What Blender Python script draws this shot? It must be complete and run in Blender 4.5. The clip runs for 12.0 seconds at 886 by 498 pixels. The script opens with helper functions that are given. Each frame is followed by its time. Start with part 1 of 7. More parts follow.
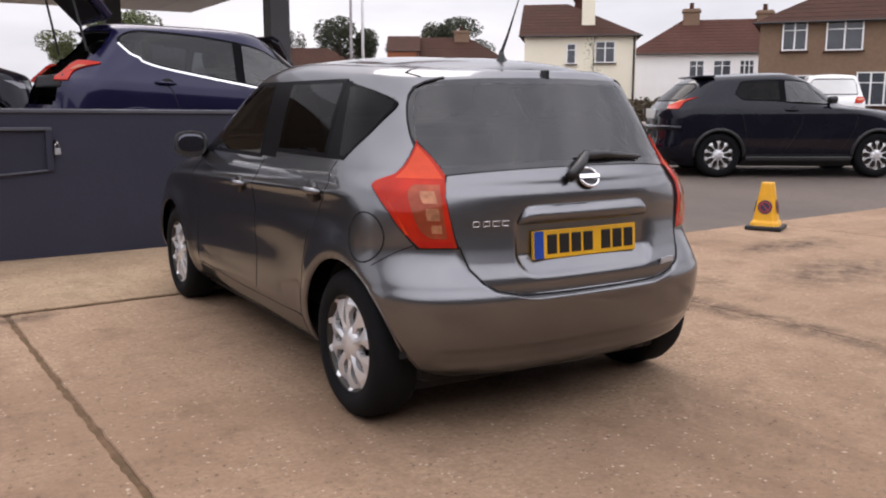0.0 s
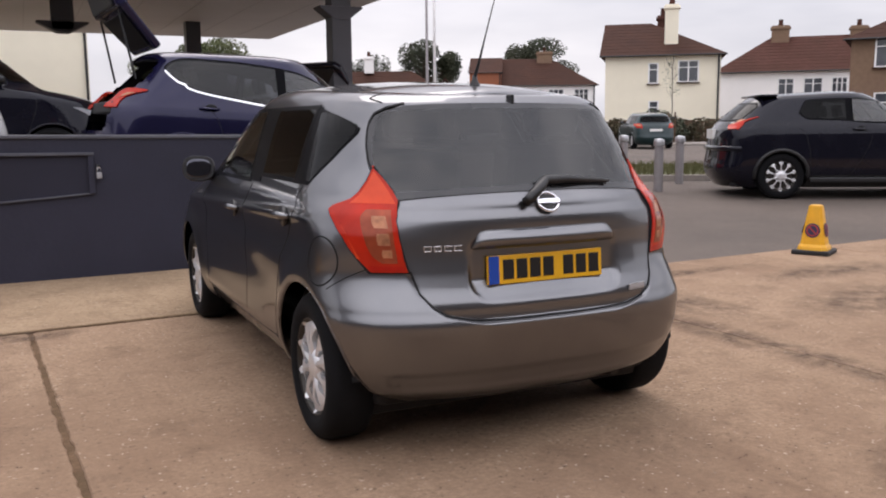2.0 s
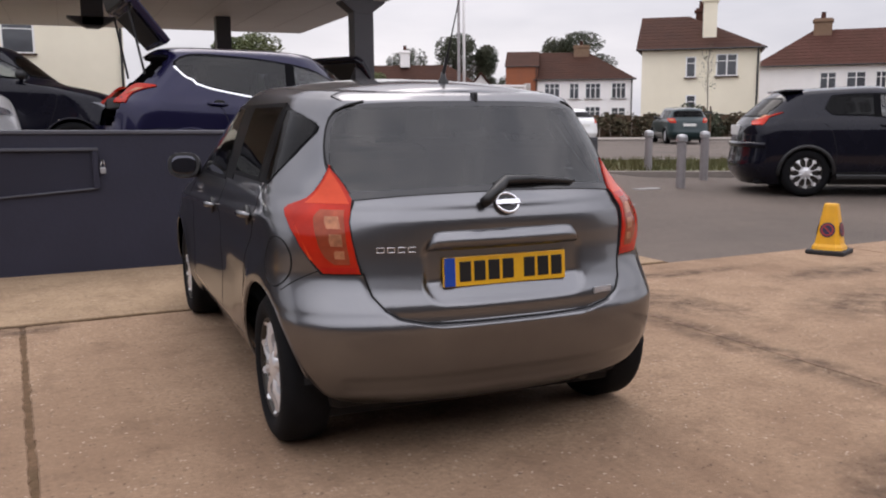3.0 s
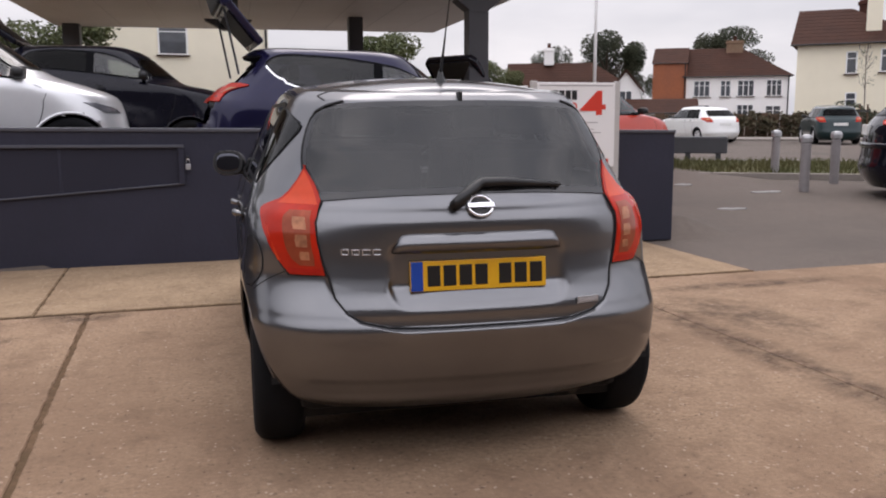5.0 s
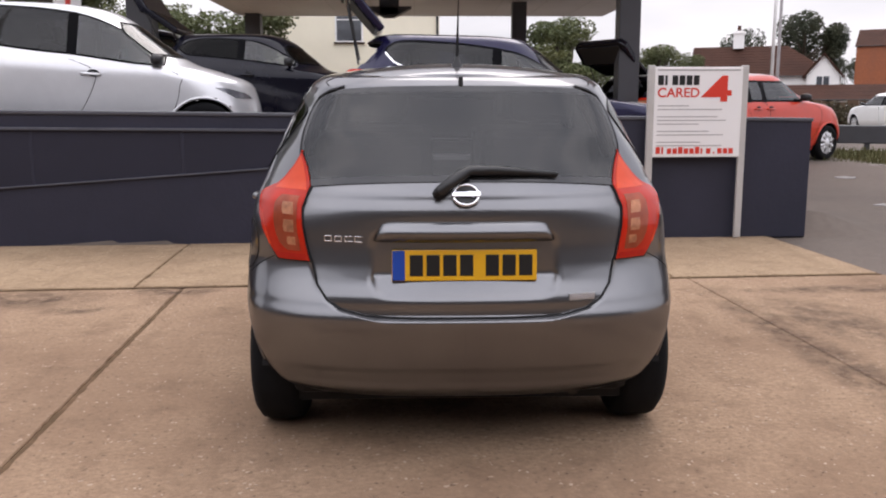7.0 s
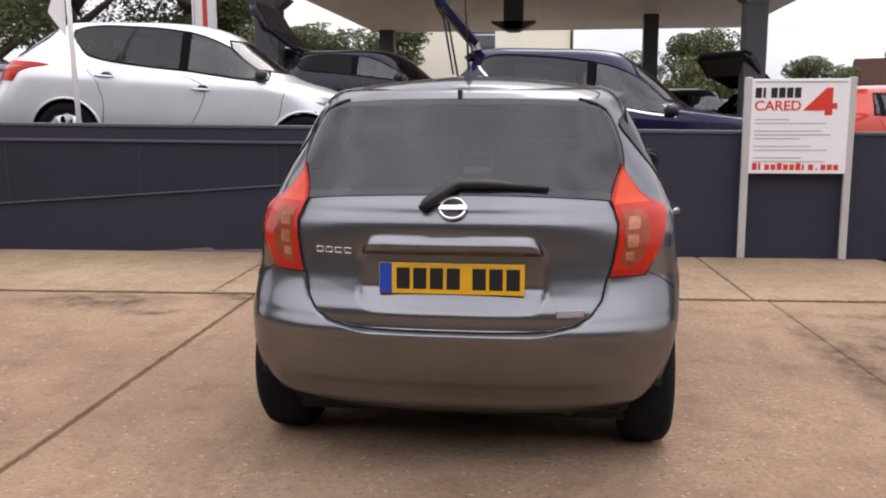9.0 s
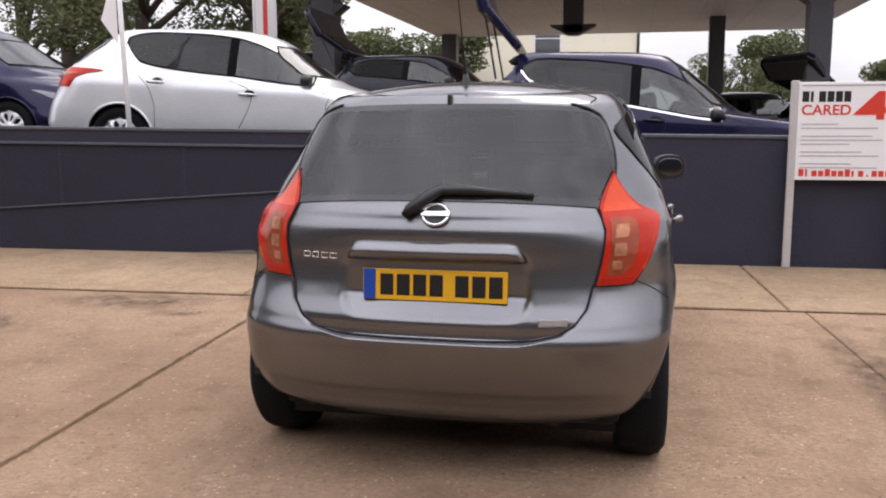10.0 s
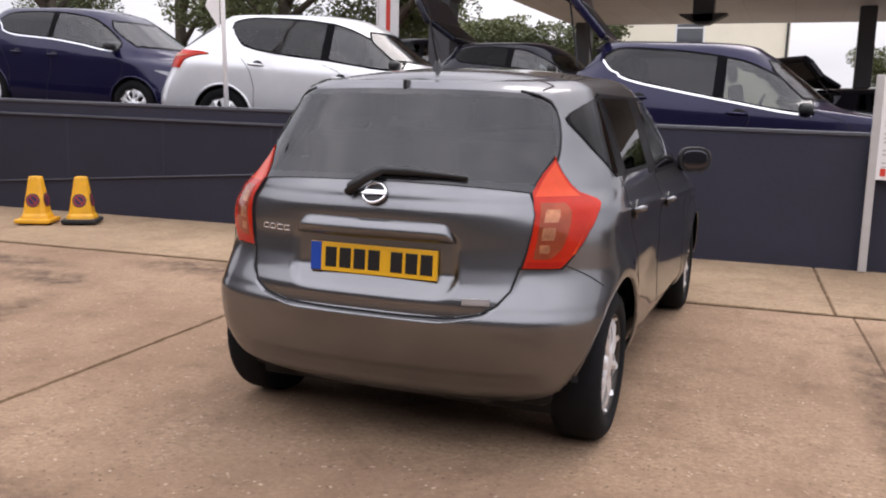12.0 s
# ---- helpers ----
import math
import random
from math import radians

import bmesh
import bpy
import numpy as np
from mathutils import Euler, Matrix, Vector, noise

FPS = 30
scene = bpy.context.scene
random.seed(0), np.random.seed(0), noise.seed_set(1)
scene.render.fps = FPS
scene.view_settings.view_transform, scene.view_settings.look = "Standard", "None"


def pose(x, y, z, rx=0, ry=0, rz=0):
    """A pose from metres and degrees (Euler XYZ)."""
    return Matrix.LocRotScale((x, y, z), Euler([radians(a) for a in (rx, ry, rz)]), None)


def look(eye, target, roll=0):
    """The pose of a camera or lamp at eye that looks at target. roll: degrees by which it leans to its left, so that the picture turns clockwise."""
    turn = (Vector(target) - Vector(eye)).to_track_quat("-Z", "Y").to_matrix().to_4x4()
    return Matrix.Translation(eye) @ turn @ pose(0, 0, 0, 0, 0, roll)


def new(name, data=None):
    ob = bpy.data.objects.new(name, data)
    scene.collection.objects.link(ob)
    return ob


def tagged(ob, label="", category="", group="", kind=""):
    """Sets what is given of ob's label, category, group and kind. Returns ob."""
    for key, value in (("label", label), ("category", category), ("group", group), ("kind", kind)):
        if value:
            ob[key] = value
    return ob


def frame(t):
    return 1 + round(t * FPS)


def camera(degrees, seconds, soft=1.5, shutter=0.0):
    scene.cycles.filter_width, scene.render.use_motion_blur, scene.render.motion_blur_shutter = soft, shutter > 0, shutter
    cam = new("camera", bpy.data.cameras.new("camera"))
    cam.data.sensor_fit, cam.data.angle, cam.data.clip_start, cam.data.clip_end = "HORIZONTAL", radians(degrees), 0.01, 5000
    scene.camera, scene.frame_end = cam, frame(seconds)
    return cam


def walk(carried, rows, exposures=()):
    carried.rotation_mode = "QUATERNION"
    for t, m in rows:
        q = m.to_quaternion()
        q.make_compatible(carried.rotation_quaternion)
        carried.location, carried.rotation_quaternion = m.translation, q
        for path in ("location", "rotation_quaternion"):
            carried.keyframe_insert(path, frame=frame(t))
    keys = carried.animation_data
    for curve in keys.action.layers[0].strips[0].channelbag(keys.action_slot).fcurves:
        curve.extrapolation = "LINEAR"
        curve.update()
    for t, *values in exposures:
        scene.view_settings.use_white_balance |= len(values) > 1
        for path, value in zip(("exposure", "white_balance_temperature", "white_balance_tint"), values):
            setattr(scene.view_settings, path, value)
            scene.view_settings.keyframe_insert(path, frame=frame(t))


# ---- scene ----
cam = camera(53.8, 12.0, 2.0)
PATH = [
    (0, (-2.255, -2.644, 1.273), (-1.235, -0.956, 0.942), 0.0),
    (0.5, (-2.172, -2.684, 1.279), (-1.175, -0.976, 0.984), -0.2),
    (1, (-2.072, -2.728, 1.289), (-1.111, -1.0, 0.993), -0.9),
    (1.5, (-1.944, -2.848, 1.297), (-1.057, -1.081, 0.995), -0.6),
    (2, (-1.82, -2.883, 1.286), (-0.967, -1.096, 1.003), -0.5),
    (2.5, (-1.675, -2.891, 1.293), (-0.834, -1.098, 1.014), 0.1),
    (3, (-1.513, -2.948, 1.302), (-0.738, -1.128, 1.006), -0.4),
    (5, (-0.873, -3.064, 1.305), (-0.41, -1.142, 1.007), -0.3),
    (5.5, (-0.72, -3.075, 1.294), (-0.344, -1.136, 0.983), -0.1),
    (6, (-0.559, -3.046, 1.302), (-0.247, -1.092, 1.013), -0.0),
    (6.5, (-0.346, -3.048, 1.306), (-0.168, -1.079, 1.004), -0.6),
    (7, (-0.17, -3.078, 1.303), (-0.11, -1.106, 0.975), -0.1),
    (9, (0.374, -3.036, 1.297), (0.113, -1.075, 1.001), -0.1),
    (9.5, (0.509, -2.999, 1.295), (0.183, -1.047, 1.005), 0.7),
    (10, (0.666, -2.96, 1.302), (0.25, -1.024, 1.015), -0.1),
    (10.5, (0.884, -2.964, 1.298), (0.385, -1.055, 0.972), 1.4),
    (11, (1.03, -2.934, 1.275), (0.44, -1.047, 0.973), 0.4),
    (11.5, (1.203, -2.878, 1.301), (0.592, -0.996, 1.011), 1.3),
    (12, (1.42, -2.884, 1.295), (0.693, -1.048, 0.978), 1.4),
]
walk(cam, [(t, look(eye, target, roll)) for t, eye, target, roll in PATH], [(0.0, 0.15, 6470, 16), (1.5, 0.09, 6470, 16), (3.0, -0.06, 6470, 16), (5.0, -0.12, 6470, 16), (5.5, -0.07, 6470, 16), (7.0, 0.13, 6470, 16), (9.5, 0.24, 6470, 16), (12.0, 0.26, 6470, 16)])
# ==== world, light ====
world = bpy.data.worlds.new("overcast_sky")
scene.world = world
world.use_nodes = True
wn, wl = world.node_tree.nodes, world.node_tree.links
wn.clear()
w_out = wn.new("ShaderNodeOutputWorld")
w_bg = wn.new("ShaderNodeBackground")
w_sky = wn.new("ShaderNodeTexSky")
w_sky.sky_type = 'NISHITA'
w_sky.sun_disc = False
w_sky.sun_elevation = radians(51)
w_sky.sun_rotation = radians(16)
w_sky.air_density, w_sky.dust_density = 1.0, 4.0
w_scale = wn.new("ShaderNodeMix")
w_scale.data_type = 'RGBA'
w_scale.blend_type = 'MULTIPLY'
w_scale.inputs[0].default_value = 1.0
w_scale.inputs[7].default_value = (0.1, 0.1, 0.1, 1)
w_cloud = wn.new("ShaderNodeTexNoise")
w_cloud.inputs["Scale"].default_value = 2.2
w_cloud.inputs["Detail"].default_value = 5
w_map = wn.new("ShaderNodeMapping")
w_map.inputs["Scale"].default_value = (1, 1, 4)
w_co = wn.new("ShaderNodeTexCoord")
w_ramp = wn.new("ShaderNodeValToRGB")
w_ramp.color_ramp.elements[0].position = 0.3
w_ramp.color_ramp.elements[0].color = (0.60, 0.62, 0.67, 1)
w_ramp.color_ramp.elements[1].position = 0.7
w_ramp.color_ramp.elements[1].color = (1.00, 0.995, 1.01, 1)
w_mix = wn.new("ShaderNodeMix")
w_mix.data_type = 'RGBA'
w_mix.inputs[0].default_value = 0.88
wl.new(w_sky.outputs[0], w_scale.inputs[6])
wl.new(w_co.outputs["Generated"], w_map.inputs["Vector"])
wl.new(w_map.outputs[0], w_cloud.inputs["Vector"])
wl.new(w_cloud.outputs["Fac"], w_ramp.inputs[0])
wl.new(w_scale.outputs[2], w_mix.inputs[6])
wl.new(w_ramp.outputs[0], w_mix.inputs[7])
wl.new(w_mix.outputs[2], w_bg.inputs["Color"])
w_bg.inputs["Strength"].default_value = 0.92
w_sep = wn.new("ShaderNodeSeparateXYZ")
w_up = wn.new("ShaderNodeMapRange")
w_up.inputs[1].default_value, w_up.inputs[2].default_value, w_up.inputs[3].default_value, w_up.inputs[4].default_value = 0.10, 0.75, 1.10, 1.55
wl.new(w_co.outputs["Generated"], w_sep.inputs[0])
wl.new(w_sep.outputs["Z"], w_up.inputs[0])
w_dir = wn.new("ShaderNodeVectorMath")
w_dir.operation = 'DOT_PRODUCT'
w_dir.inputs[1].default_value = Vector((0, -5, 10)).normalized()
w_side = wn.new("ShaderNodeMapRange")
w_side.interpolation_type = 'SMOOTHSTEP'
w_side.inputs[1].default_value, w_side.inputs[2].default_value, w_side.inputs[3].default_value, w_side.inputs[4].default_value = 0.1, 1.0, 0.0, 1.05
w_sum = wn.new("ShaderNodeMath")
wl.new(w_co.outputs["Generated"], w_dir.inputs[0])
wl.new(w_dir.outputs["Value"], w_side.inputs[0])
wl.new(w_up.outputs[0], w_sum.inputs[0])
wl.new(w_side.outputs[0], w_sum.inputs[1])
wl.new(w_sum.outputs[0], w_bg.inputs["Strength"])
wl.new(w_bg.outputs[0], w_out.inputs["Surface"])
sun = new("sun", bpy.data.lights.new("sun", 'SUN'))
sun.data.energy, sun.data.angle, sun.data.color = 1.0, radians(35), (1.0, 0.96, 0.91)
sun.matrix_world = look((2, 7, 9.5), (0, 0, 0))


# ==== materials ====
def material(name, base, rough=0.6, metal=0.0, spec=0.5, coat=0.0, var=0.0, scale=8.0, bump=0.0, bscale=60.0, second=None, sscale=1.2, samount=0.5, per_piece=0.0, emit=0.0):
    """Principled material with colour variation at two scales and a fine relief."""
    m = bpy.data.materials.new(name)
    m.use_nodes = True
    n, l = m.node_tree.nodes, m.node_tree.links
    b = n["Principled BSDF"]
    b.inputs["Base Color"].default_value = (*base, 1)
    b.inputs["Roughness"].default_value = rough
    b.inputs["Metallic"].default_value = metal
    b.inputs["Specular IOR Level"].default_value = spec
    b.inputs["Coat Weight"].default_value = coat
    b.inputs["Coat Roughness"].default_value = 0.04
    if emit:
        b.inputs["Emission Color"].default_value = (*base, 1)
        b.inputs["Emission Strength"].default_value = emit
    if var or second or bump or per_piece:
        co = n.new("ShaderNodeTexCoord")
        colour = None
        if var or second or per_piece:
            t1 = n.new("ShaderNodeTexNoise")
            t1.inputs["Scale"].default_value, t1.inputs["Detail"].default_value = scale, 8
            l.new(co.outputs["Object"], t1.inputs["Vector"])
            mx = n.new("ShaderNodeMix")
            mx.data_type = 'RGBA'
            mx.inputs[6].default_value = (*[c * (1 - var) for c in base], 1)
            mx.inputs[7].default_value = (*[min(1, c * (1 + var)) for c in base], 1)
            l.new(t1.outputs["Fac"], mx.inputs[0])
            colour = mx.outputs[2]
            if second:
                t2 = n.new("ShaderNodeTexNoise")
                t2.inputs["Scale"].default_value, t2.inputs["Detail"].default_value = sscale, 6
                t2.inputs["Roughness"].default_value = 0.65
                l.new(co.outputs["Object"], t2.inputs["Vector"])
                rp = n.new("ShaderNodeValToRGB")
                rp.color_ramp.elements[0].position, rp.color_ramp.elements[1].position = 0.42, 0.66
                rp.color_ramp.elements[1].color = (samount, samount, samount, 1)
                l.new(t2.outputs["Fac"], rp.inputs[0])
                m2 = n.new("ShaderNodeMix")
                m2.data_type = 'RGBA'
                m2.inputs[7].default_value = (*second, 1)
                l.new(rp.outputs[0], m2.inputs[0])
                l.new(colour, m2.inputs[6])
                colour = m2.outputs[2]
            if per_piece:
                oi = n.new("ShaderNodeObjectInfo")
                hs = n.new("ShaderNodeHueSaturation")
                mr = n.new("ShaderNodeMapRange")
                mr.inputs[3].default_value, mr.inputs[4].default_value = 1 - per_piece, 1 + per_piece
                l.new(oi.outputs["Random"], mr.inputs[0])
                l.new(mr.outputs[0], hs.inputs["Value"])
                l.new(colour, hs.inputs["Color"])
                colour = hs.outputs[0]
            l.new(colour, b.inputs["Base Color"])
        if bump:
            t3 = n.new("ShaderNodeTexNoise")
            t3.inputs["Scale"].default_value, t3.inputs["Detail"].default_value = bscale, 6
            l.new(co.outputs["Object"], t3.inputs["Vector"])
            bp = n.new("ShaderNodeBump")
            bp.inputs["Strength"].default_value = bump
            bp.inputs["Distance"].default_value = 0.02
            l.new(t3.outputs["Fac"], bp.inputs["Height"])
            l.new(bp.outputs[0], b.inputs["Normal"])
    return m


def glass_material(name, tint, gloss=0.05, ior=1.52):
    """Thin glass: a tinted clear pane with a Fresnel gloss."""
    m = bpy.data.materials.new(name)
    m.use_nodes = True
    n, l = m.node_tree.nodes, m.node_tree.links
    n.clear()
    out = n.new("ShaderNodeOutputMaterial")
    tr = n.new("ShaderNodeBsdfTransparent")
    tr.inputs[0].default_value = (*tint, 1)
    gl = n.new("ShaderNodeBsdfGlossy")
    gl.inputs["Roughness"].default_value = 0.015
    fr = n.new("ShaderNodeFresnel")
    fr.inputs[0].default_value = ior
    ad = n.new("ShaderNodeMath")
    ad.inputs[1].default_value = gloss
    mx = n.new("ShaderNodeMixShader")
    l.new(fr.outputs[0], ad.inputs[0])
    l.new(ad.outputs[0], mx.inputs[0])
    l.new(tr.outputs[0], mx.inputs[1])
    l.new(gl.outputs[0], mx.inputs[2])
    l.new(mx.outputs[0], out.inputs[0])
    return m


def paint(name, base, metal=0.55, rough=0.32, coat=1.0):
    """Metallic car paint under a clear coat, with fine flakes and a film of dust."""
    m = material(name, base, rough, metal, 0.5, coat * 0.75, var=0.06, scale=900, second=[min(1, c * 1.25 + 0.01) for c in base], sscale=2.5, samount=0.25)
    m.node_tree.nodes["Principled BSDF"].inputs["Specular Tint"].default_value = (0.45, 0.45, 0.47, 1)
    return m


def ramp_node(n, l, src, lo, hi, c0=0.0, c1=1.0):
    r = n.new("ShaderNodeMapRange")
    r.inputs[1].default_value, r.inputs[2].default_value, r.inputs[3].default_value, r.inputs[4].default_value = lo, hi, c0, c1
    l.new(src, r.inputs[0])
    return r.outputs[0]


def mix_node(n, l, fac, a, b):
    x = n.new("ShaderNodeMix")
    x.data_type = 'RGBA'
    for k, c in ((6, a), (7, b)):
        if isinstance(c, tuple):
            x.inputs[k].default_value = (*c, 1)
        else:
            l.new(c, x.inputs[k])
    l.new(fac, x.inputs[0])
    return x.outputs[2]


def concrete_material(name, base, dark, pale):
    """Old concrete: broad blotches, stains, exposed stones and a gritty relief."""
    m = bpy.data.materials.new(name)
    m.use_nodes = True
    n, l = m.node_tree.nodes, m.node_tree.links
    b = n["Principled BSDF"]
    co = n.new("ShaderNodeTexCoord")

    def tex(scale, detail=6, rough=0.6, stretch=None):
        t = n.new("ShaderNodeTexNoise")
        t.inputs["Scale"].default_value, t.inputs["Detail"].default_value, t.inputs["Roughness"].default_value = scale, detail, rough
        if stretch:
            mp = n.new("ShaderNodeMapping")
            mp.inputs["Scale"].default_value = stretch
            l.new(co.outputs["Object"], mp.inputs["Vector"])
            l.new(mp.outputs[0], t.inputs["Vector"])
        else:
            l.new(co.outputs["Object"], t.inputs["Vector"])
        return t.outputs["Fac"]

    big = ramp_node(n, l, tex(0.55, 5, 0.7), 0.40, 0.66, 0.0, 0.75)
    mid = ramp_node(n, l, tex(3.4, 6, 0.7), 0.50, 0.72, 0.0, 0.70)
    streak = ramp_node(n, l, tex(1.1, 5, 0.7, (2.4, 0.35, 1)), 0.54, 0.74, 0.0, 0.6)
    fine = ramp_node(n, l, tex(38, 5, 0.75), 0.36, 0.66)
    grit = ramp_node(n, l, tex(24, 6, 0.8), 0.55, 0.68, 0.0, 0.5)
    c = mix_node(n, l, fine, tuple(x * 0.78 for x in base), tuple(min(1, x * 1.22) for x in base))
    c = mix_node(n, l, big, c, dark)
    c = mix_node(n, l, grit, c, tuple(x * 0.62 for x in dark))
    c = mix_node(n, l, mid, c, tuple(x * 0.80 for x in dark))
    c = mix_node(n, l, streak, c, tuple(x * 0.9 for x in dark))
    vo = n.new("ShaderNodeTexVoronoi")
    vo.inputs["Scale"].default_value = 46
    l.new(co.outputs["Object"], vo.inputs["Vector"])
    stone = ramp_node(n, l, vo.outputs["Distance"], 0.30, 0.16)
    pick = ramp_node(n, l, tex(15, 3), 0.56, 0.64)
    mul = n.new("ShaderNodeMath")
    mul.operation = 'MULTIPLY'
    l.new(stone, mul.inputs[0])
    l.new(pick, mul.inputs[1])
    c = mix_node(n, l, mul.outputs[0], c, pale)
    pick2 = ramp_node(n, l, tex(19, 3), 0.45, 0.37)
    mul2 = n.new("ShaderNodeMath")
    mul2.operation = 'MULTIPLY'
    l.new(stone, mul2.inputs[0])
    l.new(pick2, mul2.inputs[1])
    c = mix_node(n, l, mul2.outputs[0], c, tuple(x * 0.45 for x in dark))
    # sparse larger chips: pale flints and dark pits
    vo2 = n.new("ShaderNodeTexVoronoi")
    vo2.inputs["Scale"].default_value = 30
    warp = n.new("ShaderNodeTexNoise")
    warp.inputs["Scale"].default_value, warp.inputs["Detail"].default_value = 60, 3
    l.new(co.outputs["Object"], warp.inputs["Vector"])
    bent = n.new("ShaderNodeVectorMath")
    bent.operation = 'MULTIPLY_ADD'
    bent.inputs[1].default_value = (0.035, 0.035, 0.0)
    l.new(warp.outputs["Color"], bent.inputs[0])
    l.new(co.outputs["Object"], bent.inputs[2])
    l.new(bent.outputs[0], vo2.inputs["Vector"])
    chip = ramp_node(n, l, vo2.outputs["Distance"], 0.24, 0.15)
    sep = n.new("ShaderNodeSeparateColor")
    l.new(vo2.outputs["Color"], sep.inputs[0])
    for src, lo, hi, tone in ((sep.outputs[0], 0.86, 0.90, tuple(min(1, x * 1.1) for x in pale)), (sep.outputs[1], 0.80, 0.86, tuple(x * 0.38 for x in dark))):
        few = n.new("ShaderNodeMath")
        few.operation = 'MULTIPLY'
        l.new(chip, few.inputs[0])
        l.new(ramp_node(n, l, src, lo, hi, 0.0, 0.55), few.inputs[1])
        c = mix_node(n, l, few.outputs[0], c, tone)
    l.new(c, b.inputs["Base Color"])
    b.inputs["Roughness"].default_value = 0.92
    b.inputs["Specular IOR Level"].default_value = 0.25
    bp = n.new("ShaderNodeBump")
    bp.inputs["Strength"].default_value, bp.inputs["Distance"].default_value = 0.7, 0.012
    l.new(tex(70, 6, 0.75), bp.inputs["Height"])
    l.new(bp.outputs[0], b.inputs["Normal"])
    return m


def stain_shade_material(name, colour, strength=0.6):
    """A ragged dark stain, also used as painted shade, that fades out towards its rim."""
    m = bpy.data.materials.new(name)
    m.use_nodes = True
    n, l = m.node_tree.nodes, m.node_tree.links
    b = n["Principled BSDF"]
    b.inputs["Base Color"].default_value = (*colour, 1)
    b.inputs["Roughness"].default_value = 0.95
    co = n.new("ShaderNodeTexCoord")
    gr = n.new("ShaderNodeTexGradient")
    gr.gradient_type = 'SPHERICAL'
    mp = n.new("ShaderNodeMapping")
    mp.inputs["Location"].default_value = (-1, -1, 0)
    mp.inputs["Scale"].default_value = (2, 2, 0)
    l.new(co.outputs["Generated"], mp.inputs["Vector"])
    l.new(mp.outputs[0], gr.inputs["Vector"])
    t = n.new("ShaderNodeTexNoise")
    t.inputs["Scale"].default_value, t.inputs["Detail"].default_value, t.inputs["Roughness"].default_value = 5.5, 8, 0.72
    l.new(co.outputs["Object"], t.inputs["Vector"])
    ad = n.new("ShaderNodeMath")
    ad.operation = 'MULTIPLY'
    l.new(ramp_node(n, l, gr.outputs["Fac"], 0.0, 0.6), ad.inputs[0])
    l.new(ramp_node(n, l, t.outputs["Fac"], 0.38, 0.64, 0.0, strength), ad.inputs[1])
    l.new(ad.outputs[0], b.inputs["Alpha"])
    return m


M_GREY = paint("gunmetal_paint", (0.166, 0.167, 0.174), 0.98, 0.31, 1.3)
M_BLUE = paint("deep_blue_paint", (0.007, 0.006, 0.034), 0.35, 0.2, 0.6)
M_SILVER = paint("silver_paint", (0.74, 0.74, 0.75), 0.50, 0.30)
M_PALEGREY = paint("pale_grey_paint", (0.36, 0.37, 0.38), 0.4, 0.35)
M_BLACK = paint("black_paint", (0.005, 0.005, 0.010), 0.0, 0.09, 0.15)
M_RED = paint("orange_red_paint", (0.55, 0.045, 0.02), 0.1, 0.3)
M_WHITE = paint("white_paint", (0.82, 0.82, 0.80), 0.0, 0.3)
M_GREEN = paint("dark_green_paint", (0.005, 0.022, 0.024), 0.0, 0.35)
M_TRIM = material("black_plastic", (0.012, 0.012, 0.013), 0.45, var=0.15, scale=40, bump=0.05, bscale=300)
M_SEAM = material("shut_line_black", (0.004, 0.004, 0.005), 0.8)
M_RUBBER = material("tyre_rubber", (0.006, 0.006, 0.007), 0.9, 0, 0.2, var=0.3, scale=20, bump=0.15, bscale=120)
M_ALLOY = material("silver_alloy", (0.72, 0.72, 0.73), 0.34, 0.55, var=0.08, scale=15)
M_CHROME = material("chrome", (0.8, 0.8, 0.82), 0.08, 1.0)
M_DISC = material("brake_iron", (0.05, 0.045, 0.04), 0.5, 0.6, var=0.3, scale=30)
M_LAMPRED = material("red_lamp_lens", (0.44, 0.021, 0.007), 0.14, 0.0, 0.22, 0.0, var=0.45, scale=11)
M_LAMPDEEP = material("deep_red_lens", (0.40, 0.012, 0.006), 0.14, 0.0, 0.32, 0.0, var=0.2, scale=40)
M_LAMPGLOW = material("orange_red_lens", (0.62, 0.062, 0.016), 0.14, 0.0, 0.24, 0.0, var=0.12, scale=30)
M_LAMPCLEAR = material("smoky_clear_lens", (0.30, 0.060, 0.026), 0.10, 0.2, 0.35, 0.0, var=0.6, scale=14)
M_LENSPALE = material("pale_lens_reflector", (0.45, 0.19, 0.10), 0.15, 0.3, 0.4, 0.0, var=0.7, scale=38)
M_LAMPWHITE = material("headlamp_lens", (0.16, 0.16, 0.18), 0.12, 0.3, 0.6, 1.0, var=0.3, scale=14)
M_GLASS = glass_material("privacy_glass", (0.05, 0.05, 0.055), 0.0, 1.24)
M_MIRROR = material("mirror_glass", (0.09, 0.09, 0.105), 0.04, 1.0)
M_GLASSREAR = glass_material("rear_privacy_glass", (0.21, 0.21, 0.23), 0.022, 1.54)
M_GLASSLIGHT = glass_material("clear_front_glass", (0.74, 0.78, 0.76), 0.01, 1.50)
M_GLASSCLEAR = glass_material("clear_car_glass", (0.30, 0.34, 0.34))
M_GLASSTINT = glass_material("tinted_side_glass", (0.12, 0.12, 0.14), 0.012, 1.42)
M_GLASSFRONT = glass_material("pale_side_glass", (0.48, 0.52, 0.51), 0.035)
M_FRIT = material("black_glass_edge", (0.005, 0.005, 0.006), 0.30, 0, 0.03, 0.0)
M_FRITREAR = material("glossy_black_glass_edge", (0.020, 0.020, 0.022), 0.03, 0, 0.62, 0.0)
M_PLATE = material("yellow_plate", (0.78, 0.42, 0.012), 0.35, 0, 0.5, 0.3, var=0.04, scale=30)
